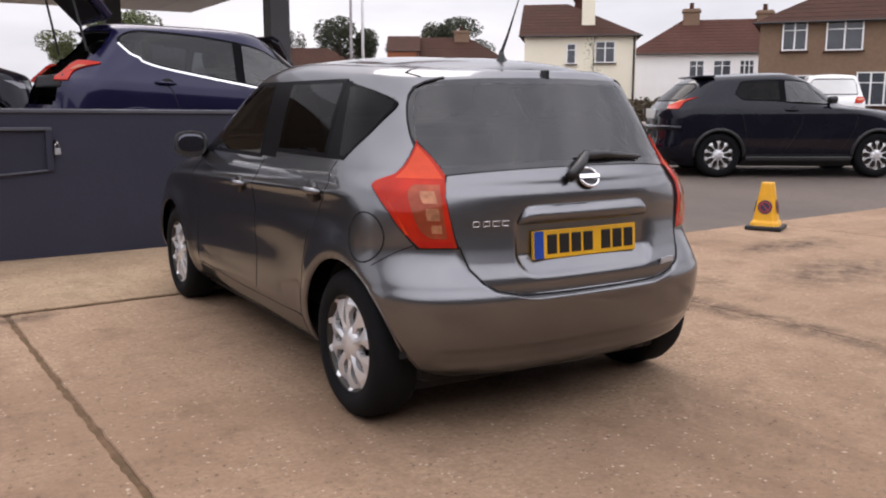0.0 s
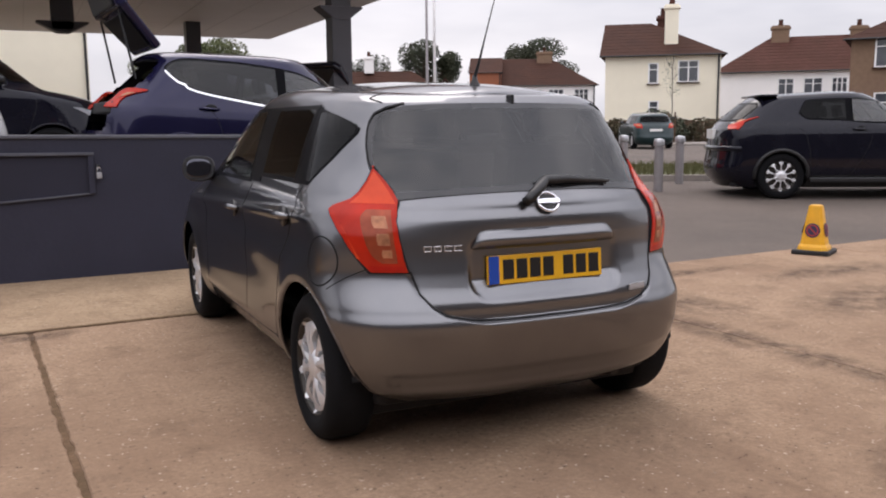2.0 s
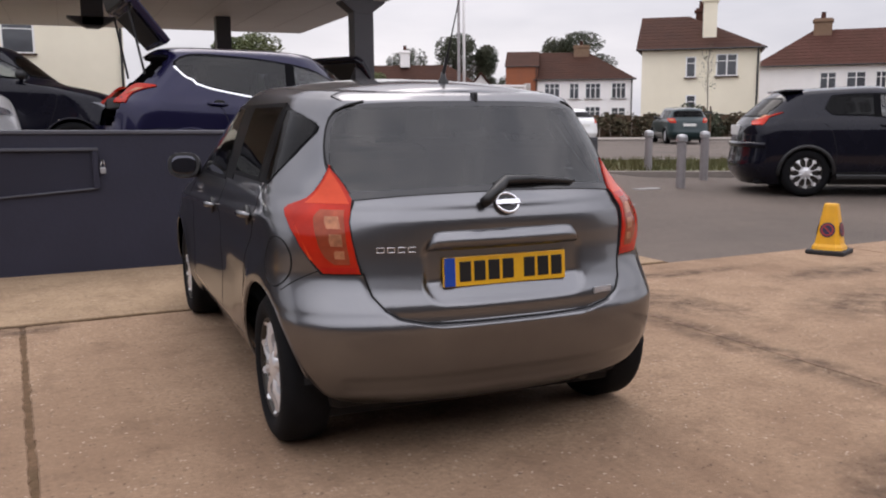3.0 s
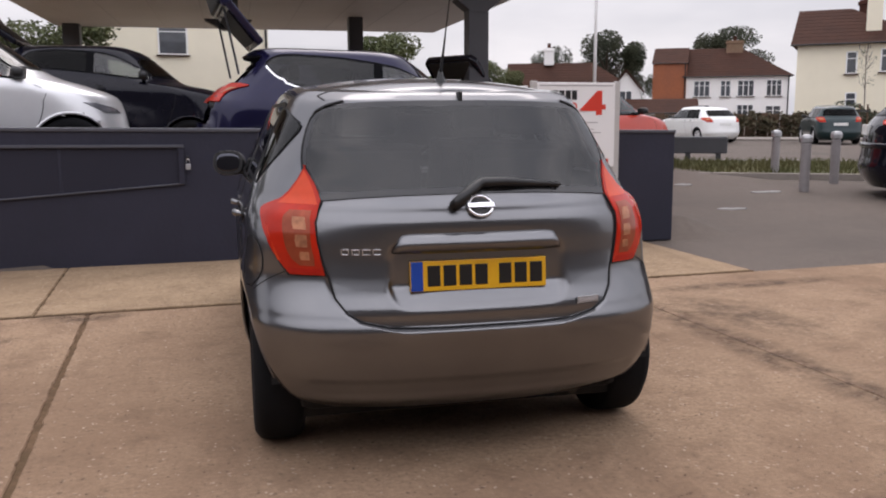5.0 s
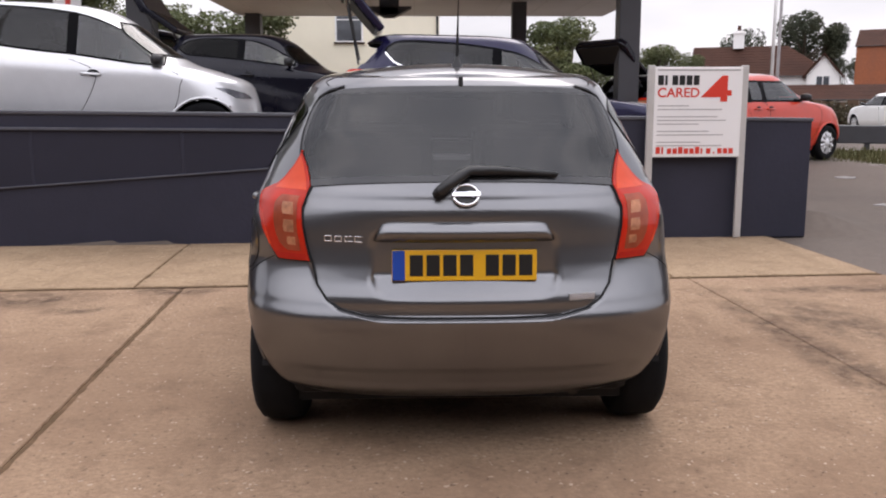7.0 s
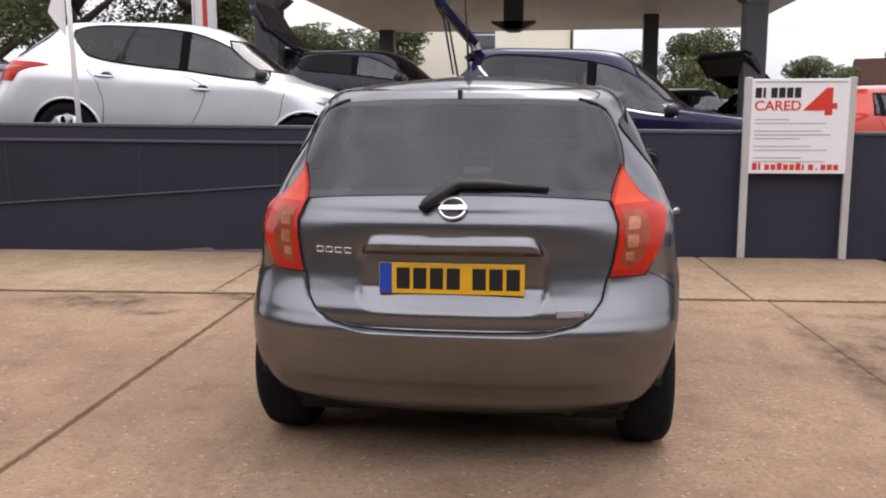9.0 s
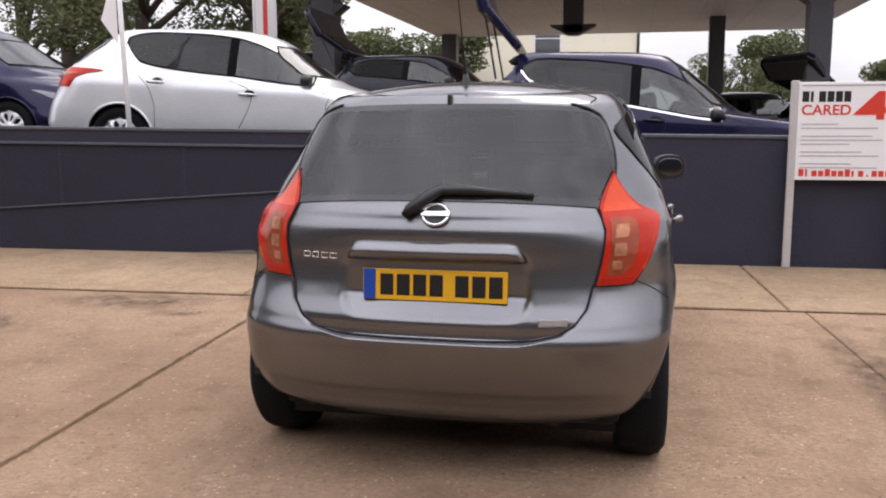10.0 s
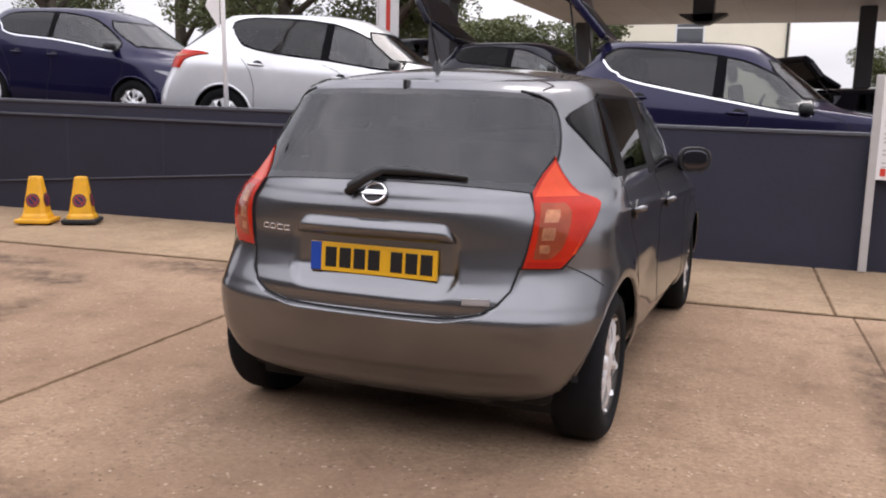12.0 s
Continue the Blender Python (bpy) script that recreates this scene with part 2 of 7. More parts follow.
M_PLATEW = material("white_plate", (0.75, 0.75, 0.72), 0.35, 0, 0.5, 0.3)
M_PLATEBLUE = material("blue_plate_band", (0.01, 0.06, 0.36), 0.35, 0, 0.5, 0.3)
M_INK = material("black_ink", (0.01, 0.01, 0.01), 0.4)
M_SEAT = material("dark_seat_cloth", (0.03, 0.03, 0.032), 0.9, var=0.3, scale=60)
M_CONE = material("cone_yellow", (0.80, 0.40, 0.012), 0.45, var=0.1, scale=12, second=(0.45, 0.22, 0.03), sscale=5, samount=0.35)
M_CONEBASE = material("cone_black_base", (0.015, 0.014, 0.016), 0.7, var=0.3, scale=20)
M_CONEDISC = material("cone_dark_blue", (0.03, 0.02, 0.06), 0.5)
M_CONERING = material("cone_orange_ring", (0.36, 0.035, 0.035), 0.5)
M_WALL = material("slate_wall_paint", (0.026, 0.026, 0.043), 0.6, 0, 0.35, var=0.18, scale=3, second=(0.020, 0.021, 0.034), sscale=0.9, samount=0.7, bump=0.12, bscale=25)
# paler than the wall: the highlight along its edges is put into the colour
M_WALLCAP = material("slate_edge_highlight", (0.075, 0.076, 0.092), 0.5, var=0.15, scale=6, second=(0.05, 0.05, 0.06), sscale=2, samount=0.5, bump=0.1, bscale=30)
M_STEEL = material("galvanised_steel", (0.42, 0.42, 0.43), 0.4, 0.6, var=0.15, scale=10)
M_CANOPY = material("canopy_cladding", (0.66, 0.66, 0.67), 0.55, var=0.06, scale=2, second=(0.56, 0.56, 0.565), sscale=0.5, samount=0.5)
M_SOFFIT = material("soffit_joint_grey", (0.50, 0.50, 0.51), 0.6)
M_COLUMN = material("dark_column_paint", (0.055, 0.055, 0.062), 0.5, var=0.12, scale=4)
M_CREAM = material("cream_render", (0.84, 0.78, 0.62), 0.85, var=0.05, scale=1.2, second=(0.74, 0.68, 0.53), sscale=0.35, samount=0.4, bump=0.2, bscale=20)
M_WHITER = material("white_render", (0.85, 0.83, 0.81), 0.85, var=0.05, scale=1.2, second=(0.74, 0.72, 0.69), sscale=0.35, samount=0.4, bump=0.2, bscale=20)
M_BRICK = material("brown_brick_wall", (0.21, 0.138, 0.092), 0.9, 0, 0.2, var=0.25, scale=6, second=(0.17, 0.11, 0.08), sscale=0.5, samount=0.5, bump=0.3, bscale=30)
M_REDBRICK = material("red_brick_wall", (0.30, 0.10, 0.045), 0.9, var=0.25, scale=6, second=(0.2, 0.08, 0.05), sscale=0.5, samount=0.5, bump=0.3, bscale=30)
M_TILEROOF = material("brown_roof_tile", (0.060, 0.030, 0.022), 0.9, 0, 0.08, var=0.3, scale=5, second=(0.045, 0.025, 0.02), sscale=0.6, samount=0.7, bump=0.4, bscale=12)
M_TILERED = material("red_roof_tile", (0.078, 0.036, 0.028), 0.9, 0, 0.08, var=0.3, scale=5, second=(0.06, 0.03, 0.022), sscale=0.6, samount=0.7, bump=0.4, bscale=12)
M_FRAME = material("white_window_frame", (0.8, 0.8, 0.78), 0.5)
M_PANE = material("house_window_pane", (0.06, 0.065, 0.075), 0.06, 0, 0.6, var=0.5, scale=1.5)
M_ASPHALT = material("worn_asphalt", (0.112, 0.087, 0.071), 0.9, var=0.28, scale=14, second=(0.076, 0.060, 0.049), sscale=0.35, samount=0.75, bump=0.5, bscale=90)
M_CONCRETE = concrete_material("worn_brown_concrete", (0.338, 0.229, 0.149), (0.204, 0.127, 0.080), (0.54, 0.425, 0.33))
M_STRIP = concrete_material("pale_concrete_strip", (0.365, 0.260, 0.165), (0.245, 0.165, 0.102), (0.54, 0.43, 0.32))
M_JOINT = material("dirt_joint", (0.145, 0.092, 0.056), 1.0, 0, 0.1, var=0.5, scale=30, second=(0.065, 0.048, 0.026), sscale=3, samount=0.6, bump=0.6, bscale=60)
M_STAIN_SHADE = stain_shade_material("oil_dirt_and_shade", (0.10, 0.065, 0.045))
M_PATCH = material("pale_road_patch", (0.24, 0.23, 0.22), 0.9, var=0.3, scale=20)
M_KERB = material("kerb_stone", (0.24, 0.21, 0.185), 0.9, var=0.2, scale=10, bump=0.3, bscale=50)
M_GRASS = material("verge_grass", (0.080, 0.084, 0.028), 0.95, var=0.4, scale=8, second=(0.12, 0.095, 0.04), sscale=0.8, samount=0.7)
M_LEAF = material("leaf_green", (0.085, 0.105, 0.040), 0.8, var=0.5, scale=2.5, second=(0.13, 0.125, 0.045), sscale=0.5, samount=0.8)
M_LEAFDARK = material("dark_leaf", (0.042, 0.052, 0.030), 0.85, var=0.5, scale=1.5, second=(0.075, 0.075, 0.036), sscale=0.4, samount=0.6)
M_BARK = material("bark", (0.07, 0.055, 0.04), 0.95, var=0.4, scale=12, bump=0.5, bscale=30)
M_HEDGE = material("hedge_brown", (0.055, 0.045, 0.022), 0.95, var=0.5, scale=6)
M_SIGNW = material("white_sign_board", (0.80, 0.78, 0.77), 0.35, 0, 0.5, 0.2, var=0.03, scale=4)
M_SIGNRED = material("sign_red", (0.62, 0.04, 0.02), 0.45)
M_SIGNGREY = material("sign_grey_bars", (0.38, 0.36, 0.36), 0.5)
M_POST = material("pale_painted_post", (0.50, 0.48, 0.46), 0.45, 0.2, var=0.1, scale=8)
M_WHITEPOLE = material("white_painted_pole", (0.78, 0.76, 0.75), 0.35, 0.0, var=0.06, scale=8)
M_BOLLARD = material("grey_bollard", (0.24, 0.22, 0.22), 0.7, var=0.2, scale=10)
M_FENCE = material("brown_fence", (0.10, 0.06, 0.035), 0.85, var=0.3, scale=5)


# ==== mesh helpers ====
def mesh_ob(name, verts, faces, mats, parent=None, label="", smooth=False, fmat=None, normals=None):
    me = bpy.data.meshes.new(name)
    me.from_pydata([tuple(v) for v in verts], [], [tuple(f) for f in faces])
    for m in (mats if isinstance(mats, (list, tuple)) else [mats]):
        me.materials.append(m)
    if fmat is not None:
        me.polygons.foreach_set("material_index", list(fmat))
    if smooth:
        me.polygons.foreach_set("use_smooth", [True] * len(me.polygons))
    me.update()
    if normals is not None:
        me.normals_split_custom_set_from_vertices([tuple(n) for n in normals])
    ob = new(name, me)
    if parent is not None:
        ob.parent = parent
    if label:
        ob["label"] = label
    return ob


def part(name, bm, mat, parent=None, label="", smooth=False):
    me = bpy.data.meshes.new(name)
    bmesh.ops.recalc_face_normals(bm, faces=bm.faces)
    bm.to_mesh(me)
    bm.free()
    for m in (mat if isinstance(mat, (list, tuple)) else [mat]):
        me.materials.append(m)
    if smooth:
        me.polygons.foreach_set("use_smooth", [True] * len(me.polygons))
    ob = new(name, me)
    if parent is not None:
        ob.parent = parent
    if label:
        ob["label"] = label
    return ob


def box(x0, x1, y0, y1, z0, z1, bevel=0.0, bm=None, m=None):
    """A box between two corners, its edges bevelled."""
    b = bmesh.new()
    bmesh.ops.create_cube(b, size=1, matrix=Matrix.Translation(((x0 + x1) / 2, (y0 + y1) / 2, (z0 + z1) / 2)) @ Matrix.Diagonal((abs(x1 - x0), abs(y1 - y0), abs(z1 - z0), 1)))
    if bevel:
        bmesh.ops.bevel(b, geom=b.edges[:], offset=bevel, segments=2, profile=0.5, affect='EDGES')
    if m is not None:
        bmesh.ops.transform(b, matrix=m, verts=b.verts)
    return join(bm, b)


def join(bm, b):
    if bm is None:
        return b
    me = bpy.data.meshes.new("tmp")
    b.to_mesh(me)
    b.free()
    bm.from_mesh(me)
    bpy.data.meshes.remove(me)
    return bm


def pebble(half, power=3.0):
    """A rounded block: a sphere swelled towards its box."""
    b = bmesh.new()
    bmesh.ops.create_uvsphere(b, u_segments=24, v_segments=14, radius=1.0)
    for q in b.verts:
        k = sum(abs(c) ** power for c in q.co) ** (1 / power)
        q.co = Vector((q.co.x / k * half[0], q.co.y / k * half[1], q.co.z / k * half[2]))
    return b


def lathe(profile, segs=24, m=None, bm=None, caps=True):
    """Turns a profile of (radius, height) round z."""
    b = bmesh.new()
    rings = []
    for r, z in profile:
        rings.append([b.verts.new((r * math.cos(2 * math.pi * i / segs), r * math.sin(2 * math.pi * i / segs), z)) for i in range(segs)])
    for p, q in zip(rings, rings[1:]):
        for i in range(segs):
            j = (i + 1) % segs
            b.faces.new((p[i], p[j], q[j], q[i]))
    if caps:
        b.faces.new(rings[0][::-1])
        b.faces.new(rings[-1])
    if m is not None:
        bmesh.ops.transform(b, matrix=m, verts=b.verts)
    return join(bm, b)


def tube(points, radius, segs=8, bm=None):
    """A round bar along points; radius may be one number or one a point."""
    b = bmesh.new()
    pts = [Vector(p) for p in points]
    rad = radius if isinstance(radius, (list, tuple)) else [radius] * len(pts)
    rings = []
    for i, p in enumerate(pts):
        d = (pts[min(i + 1, len(pts) - 1)] - pts[max(i - 1, 0)]).normalized()
        a = d.cross(Vector((0.31, 0.17, 0.93))).normalized()
        c = d.cross(a)
        rings.append([b.verts.new(p + rad[i] * (math.cos(2 * math.pi * k / segs) * a + math.sin(2 * math.pi * k / segs) * c)) for k in range(segs)])
    for p, q in zip(rings, rings[1:]):
        for k in range(segs):
            j = (k + 1) % segs
            b.faces.new((p[k], p[j], q[j], q[k]))
    b.faces.new(rings[0][::-1])
    b.faces.new(rings[-1])
    return join(bm, b)


def prism(poly, y0, y1, bevel=0.0, bm=None, m=None):
    """A polygon in x, z drawn out along y."""
    b = bmesh.new()
    lo = [b.verts.new((x, y0, z)) for x, z in poly]
    hi = [b.verts.new((x, y1, z)) for x, z in poly]
    b.faces.new(lo)
    b.faces.new(hi[::-1])
    for i in range(len(poly)):
        j = (i + 1) % len(poly)
        b.faces.new((lo[j], lo[i], hi[i], hi[j]))
    if bevel:
        bmesh.ops.bevel(b, geom=b.edges[:], offset=bevel, segments=2, profile=0.5, affect='EDGES')
    if m is not None:
        bmesh.ops.transform(b, matrix=m, verts=b.verts)
    return join(bm, b)


def text_mesh(name, body, size, mat, m, parent=None, extrude=0.001, width=None, align='LEFT', bold=0.0):
    """Lettering in the built-in font, as a mesh, width wide if given."""
    cu = bpy.data.curves.new(name, 'FONT')
    cu.body, cu.size, cu.extrude, cu.align_x, cu.offset = body, size, extrude, align, bold
    ob = bpy.data.objects.new(name, cu)
    scene.collection.objects.link(ob)
    me = bpy.data.meshes.new_from_object(ob.evaluated_get(bpy.context.evaluated_depsgraph_get()))
    bpy.data.objects.remove(ob)
    bpy.data.curves.remove(cu)
    if width:
        xs = [v.co.x for v in me.vertices]
        k = width / (max(xs) - min(xs))
        x0 = min(xs)
        for v in me.vertices:
            v.co.x = (v.co.x - x0) * k
    me.transform(m)
    me.materials.clear()
    me.materials.append(mat)
    me.name = name
    ob = new(name, me)
    if parent is not None:
        ob.parent = parent
    return ob


def smooth01(a, b, x):
    t = np.clip((x - a) / (b - a), 0, 1)
    return t * t * (3 - 2 * t)


def spline(xs, ys, q):
    """Smooth, unwiggling curve through (xs, ys)."""
    xs, ys, q = np.asarray(xs, float), np.asarray(ys, float), np.asarray(q, float)
    h = np.diff(xs)
    d = np.diff(ys) / h
    m = np.zeros_like(ys)
    m[0], m[-1] = d[0], d[-1]
    for i in range(1, len(xs) - 1):
        m[i] = 0 if d[i - 1] * d[i] <= 0 else 2 * d[i - 1] * d[i] / (d[i - 1] + d[i])
    k = np.clip(np.searchsorted(xs, q) - 1, 0, len(xs) - 2)
    t = np.clip((q - xs[k]) / h[k], 0, 1)
    return ((2 * t**3 - 3 * t**2 + 1) * ys[k] + (t**3 - 2 * t**2 + t) * h[k] * m[k] + (-2 * t**3 + 3 * t**2) * ys[k + 1] + (t**3 - t**2) * h[k] * m[k + 1])


# ==== car shells ====
class Shell:
    """A car body as a stack of level outlines. Each level: height, half width, rear end, rear corner length and squareness,
    front end, front corner length and squareness. Above the belt the levels follow the roof's arch along y."""

    def __init__(self, levels, arch, belt, crown=0.035, taper=0.03, shape=None):
        self.lv = np.array(levels, float)
        self.n = len(levels) - 1
        self.arch, self.belt, self.crown, self.taper, self.shape = arch, belt, crown, taper, shape
        self.length = self.lv[:, 5].max()
        self.vs = np.linspace(0, 1, 600)
        self.zs = self.level(self.vs)[0]
        self.gs = self.lift(self.zs)

    def level(self, v):
        idx = np.arange(self.n + 1) / self.n
        return [spline(idx, self.lv[:, k], v) for k in range(8)]

    def lift(self, z):
        return smooth01(self.belt, self.lv[-2, 0], z)

    def dz(self, y):
        return spline([p[0] for p in self.arch], [p[1] for p in self.arch], y)

    def narrow(self, y):
        return 1 - self.taper * ((y - self.length * 0.48) / (self.length / 2)) ** 2

    def v_of(self, z, y):
        z, y = np.broadcast_arrays(np.asarray(z, float), np.asarray(y, float))
        d = self.dz(y)
        return np.array([np.interp(zz, self.zs + self.gs * dd, self.vs) for zz, dd in zip(z.ravel(), d.ravel())]).reshape(z.shape)

    def a_x(self, x, z):
        """The place along the outline, 0 at the tail's middle to 0.3 at the side, of a point x off the middle."""
        v = self.v_of(z, np.full(np.shape(x), 0.2))
        for _ in range(2):
            z0, w, yr, lr, nr, yf, lf, nf = self.level(v)
            c = np.clip(np.abs(x) / (w * self.narrow(yr + 0.1)), 0, 1)
            phi = np.arcsin(c ** (nr / 2))
            y = yr + lr * (1 - np.cos(phi) ** (2 / nr))
            v = self.v_of(z, y)
        return phi / (math.pi / 2) * 0.3

    def a_y(self, y, z):
        v = self.v_of(z, y)
        z0, w, yr, lr, nr, yf, lf, nf = self.level(v)
        tt = np.clip((y - yr) / lr, 0, 1)
        rear = np.arccos(np.clip((1 - tt) ** (nr / 2), 0, 1)) / (math.pi / 2) * 0.3
        side = 0.3 + 0.5 * (y - yr - lr) / (yf - lf - yr - lr)
        uu = np.clip((yf - y) / lf, 0, 1)
        front = 1 - 0.2 * np.arccos(np.clip((1 - uu) ** (nf / 2), 0, 1)) / (math.pi / 2)
        return np.where(y < yr + lr, rear, np.where(y > yf - lf, front, side))

    def a_f(self, x, z):
        """The same at the nose, 0.8 at the side to 1 at the middle."""
        v = self.v_of(z, np.full(np.shape(x), self.length - 1.4))
        for _ in range(2):
            z0, w, yr, lr, nr, yf, lf, nf = self.level(v)
            phi = np.arcsin(np.clip(np.abs(x) / (w * self.narrow(yf - 0.1)), 0, 1) ** (nf / 2))
            v = self.v_of(z, yf - lf * (1 - np.cos(phi) ** (2 / nf)))
        return 1 - phi / (math.pi / 2) * 0.2

    def at(self, a, v):
        a, v = np.broadcast_arrays(np.asarray(a, float), np.asarray(v, float))
        z0, w, yr, lr, nr, yf, lf, nf = self.level(v)
        pr = np.clip(a / 0.3, 0, 1) * math.pi / 2
        pf = np.clip((1 - a) / 0.2, 0, 1) * math.pi / 2
        xs = np.where(a < 0.3, w * np.sin(pr) ** (2 / nr), np.where(a > 0.8, w * np.sin(pf) ** (2 / nf), w))
        ys = np.where(a < 0.3, yr + lr * (1 - np.clip(np.cos(pr), 0, 1) ** (2 / nr)),
                      np.where(a > 0.8, yf - lf * (1 - np.clip(np.cos(pf), 0, 1) ** (2 / nf)),
                               yr + lr + (yf - lf - yr - lr) * (a - 0.3) / 0.5))
        xs = xs * self.narrow(ys)
        zz = z0 + self.lift(z0) * self.dz(ys)
        p = np.stack([xs, ys, zz], -1)
        if self.shape:
            p = self.shape(p, a, v)
        return p

    def surf(self, a, z):
        """Points at outline place a and height z."""
        y = np.full(np.shape(a), 0.5)
        for _ in range(4):
            v = self.v_of(z, y)
            p = self.at(a, v)
            y = p[..., 1]
        return self.at(a, v)


def grid_normals(p):
    du = np.gradient(p, axis=0)
    dv = np.gradient(p, axis=1)
    n = np.cross(dv, du)
    n /= np.maximum(np.linalg.norm(n, axis=-1, keepdims=True), 1e-9)
    return n


def row_curve(rows, q, soft):
    zs = [r[0] for r in rows]
    pick = spline if soft else np.interp
    if soft:
        return spline(zs, [r[1] for r in rows], q), spline(zs, [r[2] for r in rows], q)
    return np.interp(q, zs, [r[1] for r in rows]), np.interp(q, zs, [r[2] for r in rows])


def row_ends(S, rows, kind, q, soft):
    """Both ends, as places along the outline, of a patch's rows at the heights q. kind: what the rows give, x or y, for each end."""
    l, r = row_curve(rows, q, soft)
    al = S.a_x(l, q) if kind[0] == "x" else S.a_y(l, q)
    ar = S.a_x(r, q) if kind[1] == "x" else S.a_f(r, q) if kind[1] == "f" else S.a_y(r, q)
    return al, ar


def panel(S, rows, kind, off=0.004, thick=0.02, n=16, m=16, soft=True, both=False, border=0.0, side=1, bow=(0.0, 0.0), slope=0.0):
    """A patch of the shell between rows of (height, end, end), lifted off it and with turned-in edges.
    Returns vertices, faces and the faces' ring: 0 inside, 1 in the border. both: mirrored over the middle."""
    q = np.linspace(rows[0][0], rows[-1][0], n)
    if border:
        b = border / (rows[-1][0] - rows[0][0])
        q = np.concatenate([[q[0]], np.linspace(q[0] + border, q[-1] - border, n - 2), [q[-1]]])
    al, ar = row_ends(S, rows, kind, q, soft)
    if both:
        t = np.linspace(-1, 1, m)
        if border:
            t = np.concatenate([[-1], np.linspace(-0.955, 0.955, m - 2), [1]])
        a = 1 - np.abs(t)[None, :] * (1 - ar[:, None]) if kind[1] == "f" else np.abs(t)[None, :] * ar[:, None]
        sg = np.where(t < 0, -1, 1)[None, :] * np.ones_like(a)
    else:
        t = np.linspace(0, 1, m)
        if border:
            wdt = np.abs(S.surf(ar[n // 2:n // 2 + 1], q[n // 2:n // 2 + 1]) - S.surf(al[n // 2:n // 2 + 1], q[n // 2:n // 2 + 1]))
            e = min(0.2, border / max(0.05, float(np.linalg.norm(wdt))))
            t = np.concatenate([[0], np.linspace(e, 1 - e, m - 2), [1]])
        a = al[:, None] + (ar - al)[:, None] * t[None, :]
        sg = np.full(a.shape, float(side))
    f = ((q - q[0]) / (q[-1] - q[0]))[:, None]
    z = np.repeat(q[:, None], m, 1) - (bow[0] + (bow[1] - bow[0]) * f) * (t[None, :] ** 2) - slope * (1 - f) * t[None, :]
    p = S.surf(a, z)
    e1, e2 = 1e-3, 3e-3
    pa = S.surf(np.clip(a + e1, 0, 1), z) - S.surf(np.clip(a - e1, 0, 1), z)
    pz = S.surf(a, z + e2) - S.surf(a, z - e2)
    nr = np.cross(pa, pz)
    nr /= np.maximum(np.linalg.norm(nr, axis=-1, keepdims=True), 1e-9)
    ctr = np.array([0, S.length * 0.45, 0.75])
    flip = np.sign(np.sum(nr * (p - ctr), -1, keepdims=True))
    nr = nr * flip
    top = p + nr * off
    low = p - nr * thick
    top[..., 0] *= sg
    low[..., 0] *= sg
    verts = [tuple(x) for x in top.reshape(-1, 3)]
    idx = np.arange(n * m).reshape(n, m)
    faces, ring = [], []
    for i in range(n - 1):
        for j in range(m - 1):
            faces.append((idx[i, j], idx[i, j + 1], idx[i + 1, j + 1], idx[i + 1, j]))
            ring.append(1 if border and (i in (0, n - 2) or j in (0, m - 2)) else 0)
    edge = [(0, j) for j in range(m)] + [(i, m - 1) for i in range(1, n)] + [(n - 1, j) for j in range(m - 2, -1, -1)] + [(i, 0) for i in range(n - 2, 0, -1)]
    base = len(verts)
    verts += [tuple(low[i, j]) for i, j in edge]
    for k in range(len(edge)):
        k2 = (k + 1) % len(edge)
        faces.append((idx[edge[k]], base + k, base + k2, idx[edge[k2]]))
        ring.append(1 if border else 0)
    return verts, faces, ring


def fix(ob):
    """Turns all faces outward."""
    b = bmesh.new()
    b.from_mesh(ob.data)
    bmesh.ops.recalc_face_normals(b, faces=b.faces)
    b.to_mesh(ob.data)
    b.free()
    return ob


def set_smooth(ob, degrees=35):
    ob.data.polygons.foreach_set("use_smooth", [True] * len(ob.data.polygons))
    b = bmesh.new()
    b.from_mesh(ob.data)
    for e in b.edges:
        if len(e.link_faces) == 2 and e.calc_face_angle(0) > radians(degrees):
            e.smooth = False
    b.to_mesh(ob.data)
    b.free()
    return ob


def panel_ob(name, S, rows, kind, mat, parent, label="", **kw):
    v, f, r = panel(S, rows, kind, **kw)
    return set_smooth(fix(mesh_ob(name, v, f, mat, parent, label)))


def window_ob(name, S, rows, kind, glass, parent, border=0.025, frit=None, **kw):
    """A pane with its black edge: the edge is a part under the pane."""
    v, f, r = panel(S, rows, kind, border=border, **kw)
    pane = fix(mesh_ob(name, v, [x for x, k in zip(f, r) if k == 0], glass, parent))
    set_smooth(pane)
    edge = fix(mesh_ob("glass_edge", v, [x for x, k in zip(f, r) if k == 1], frit or M_FRIT, pane))
    set_smooth(edge)
    return pane


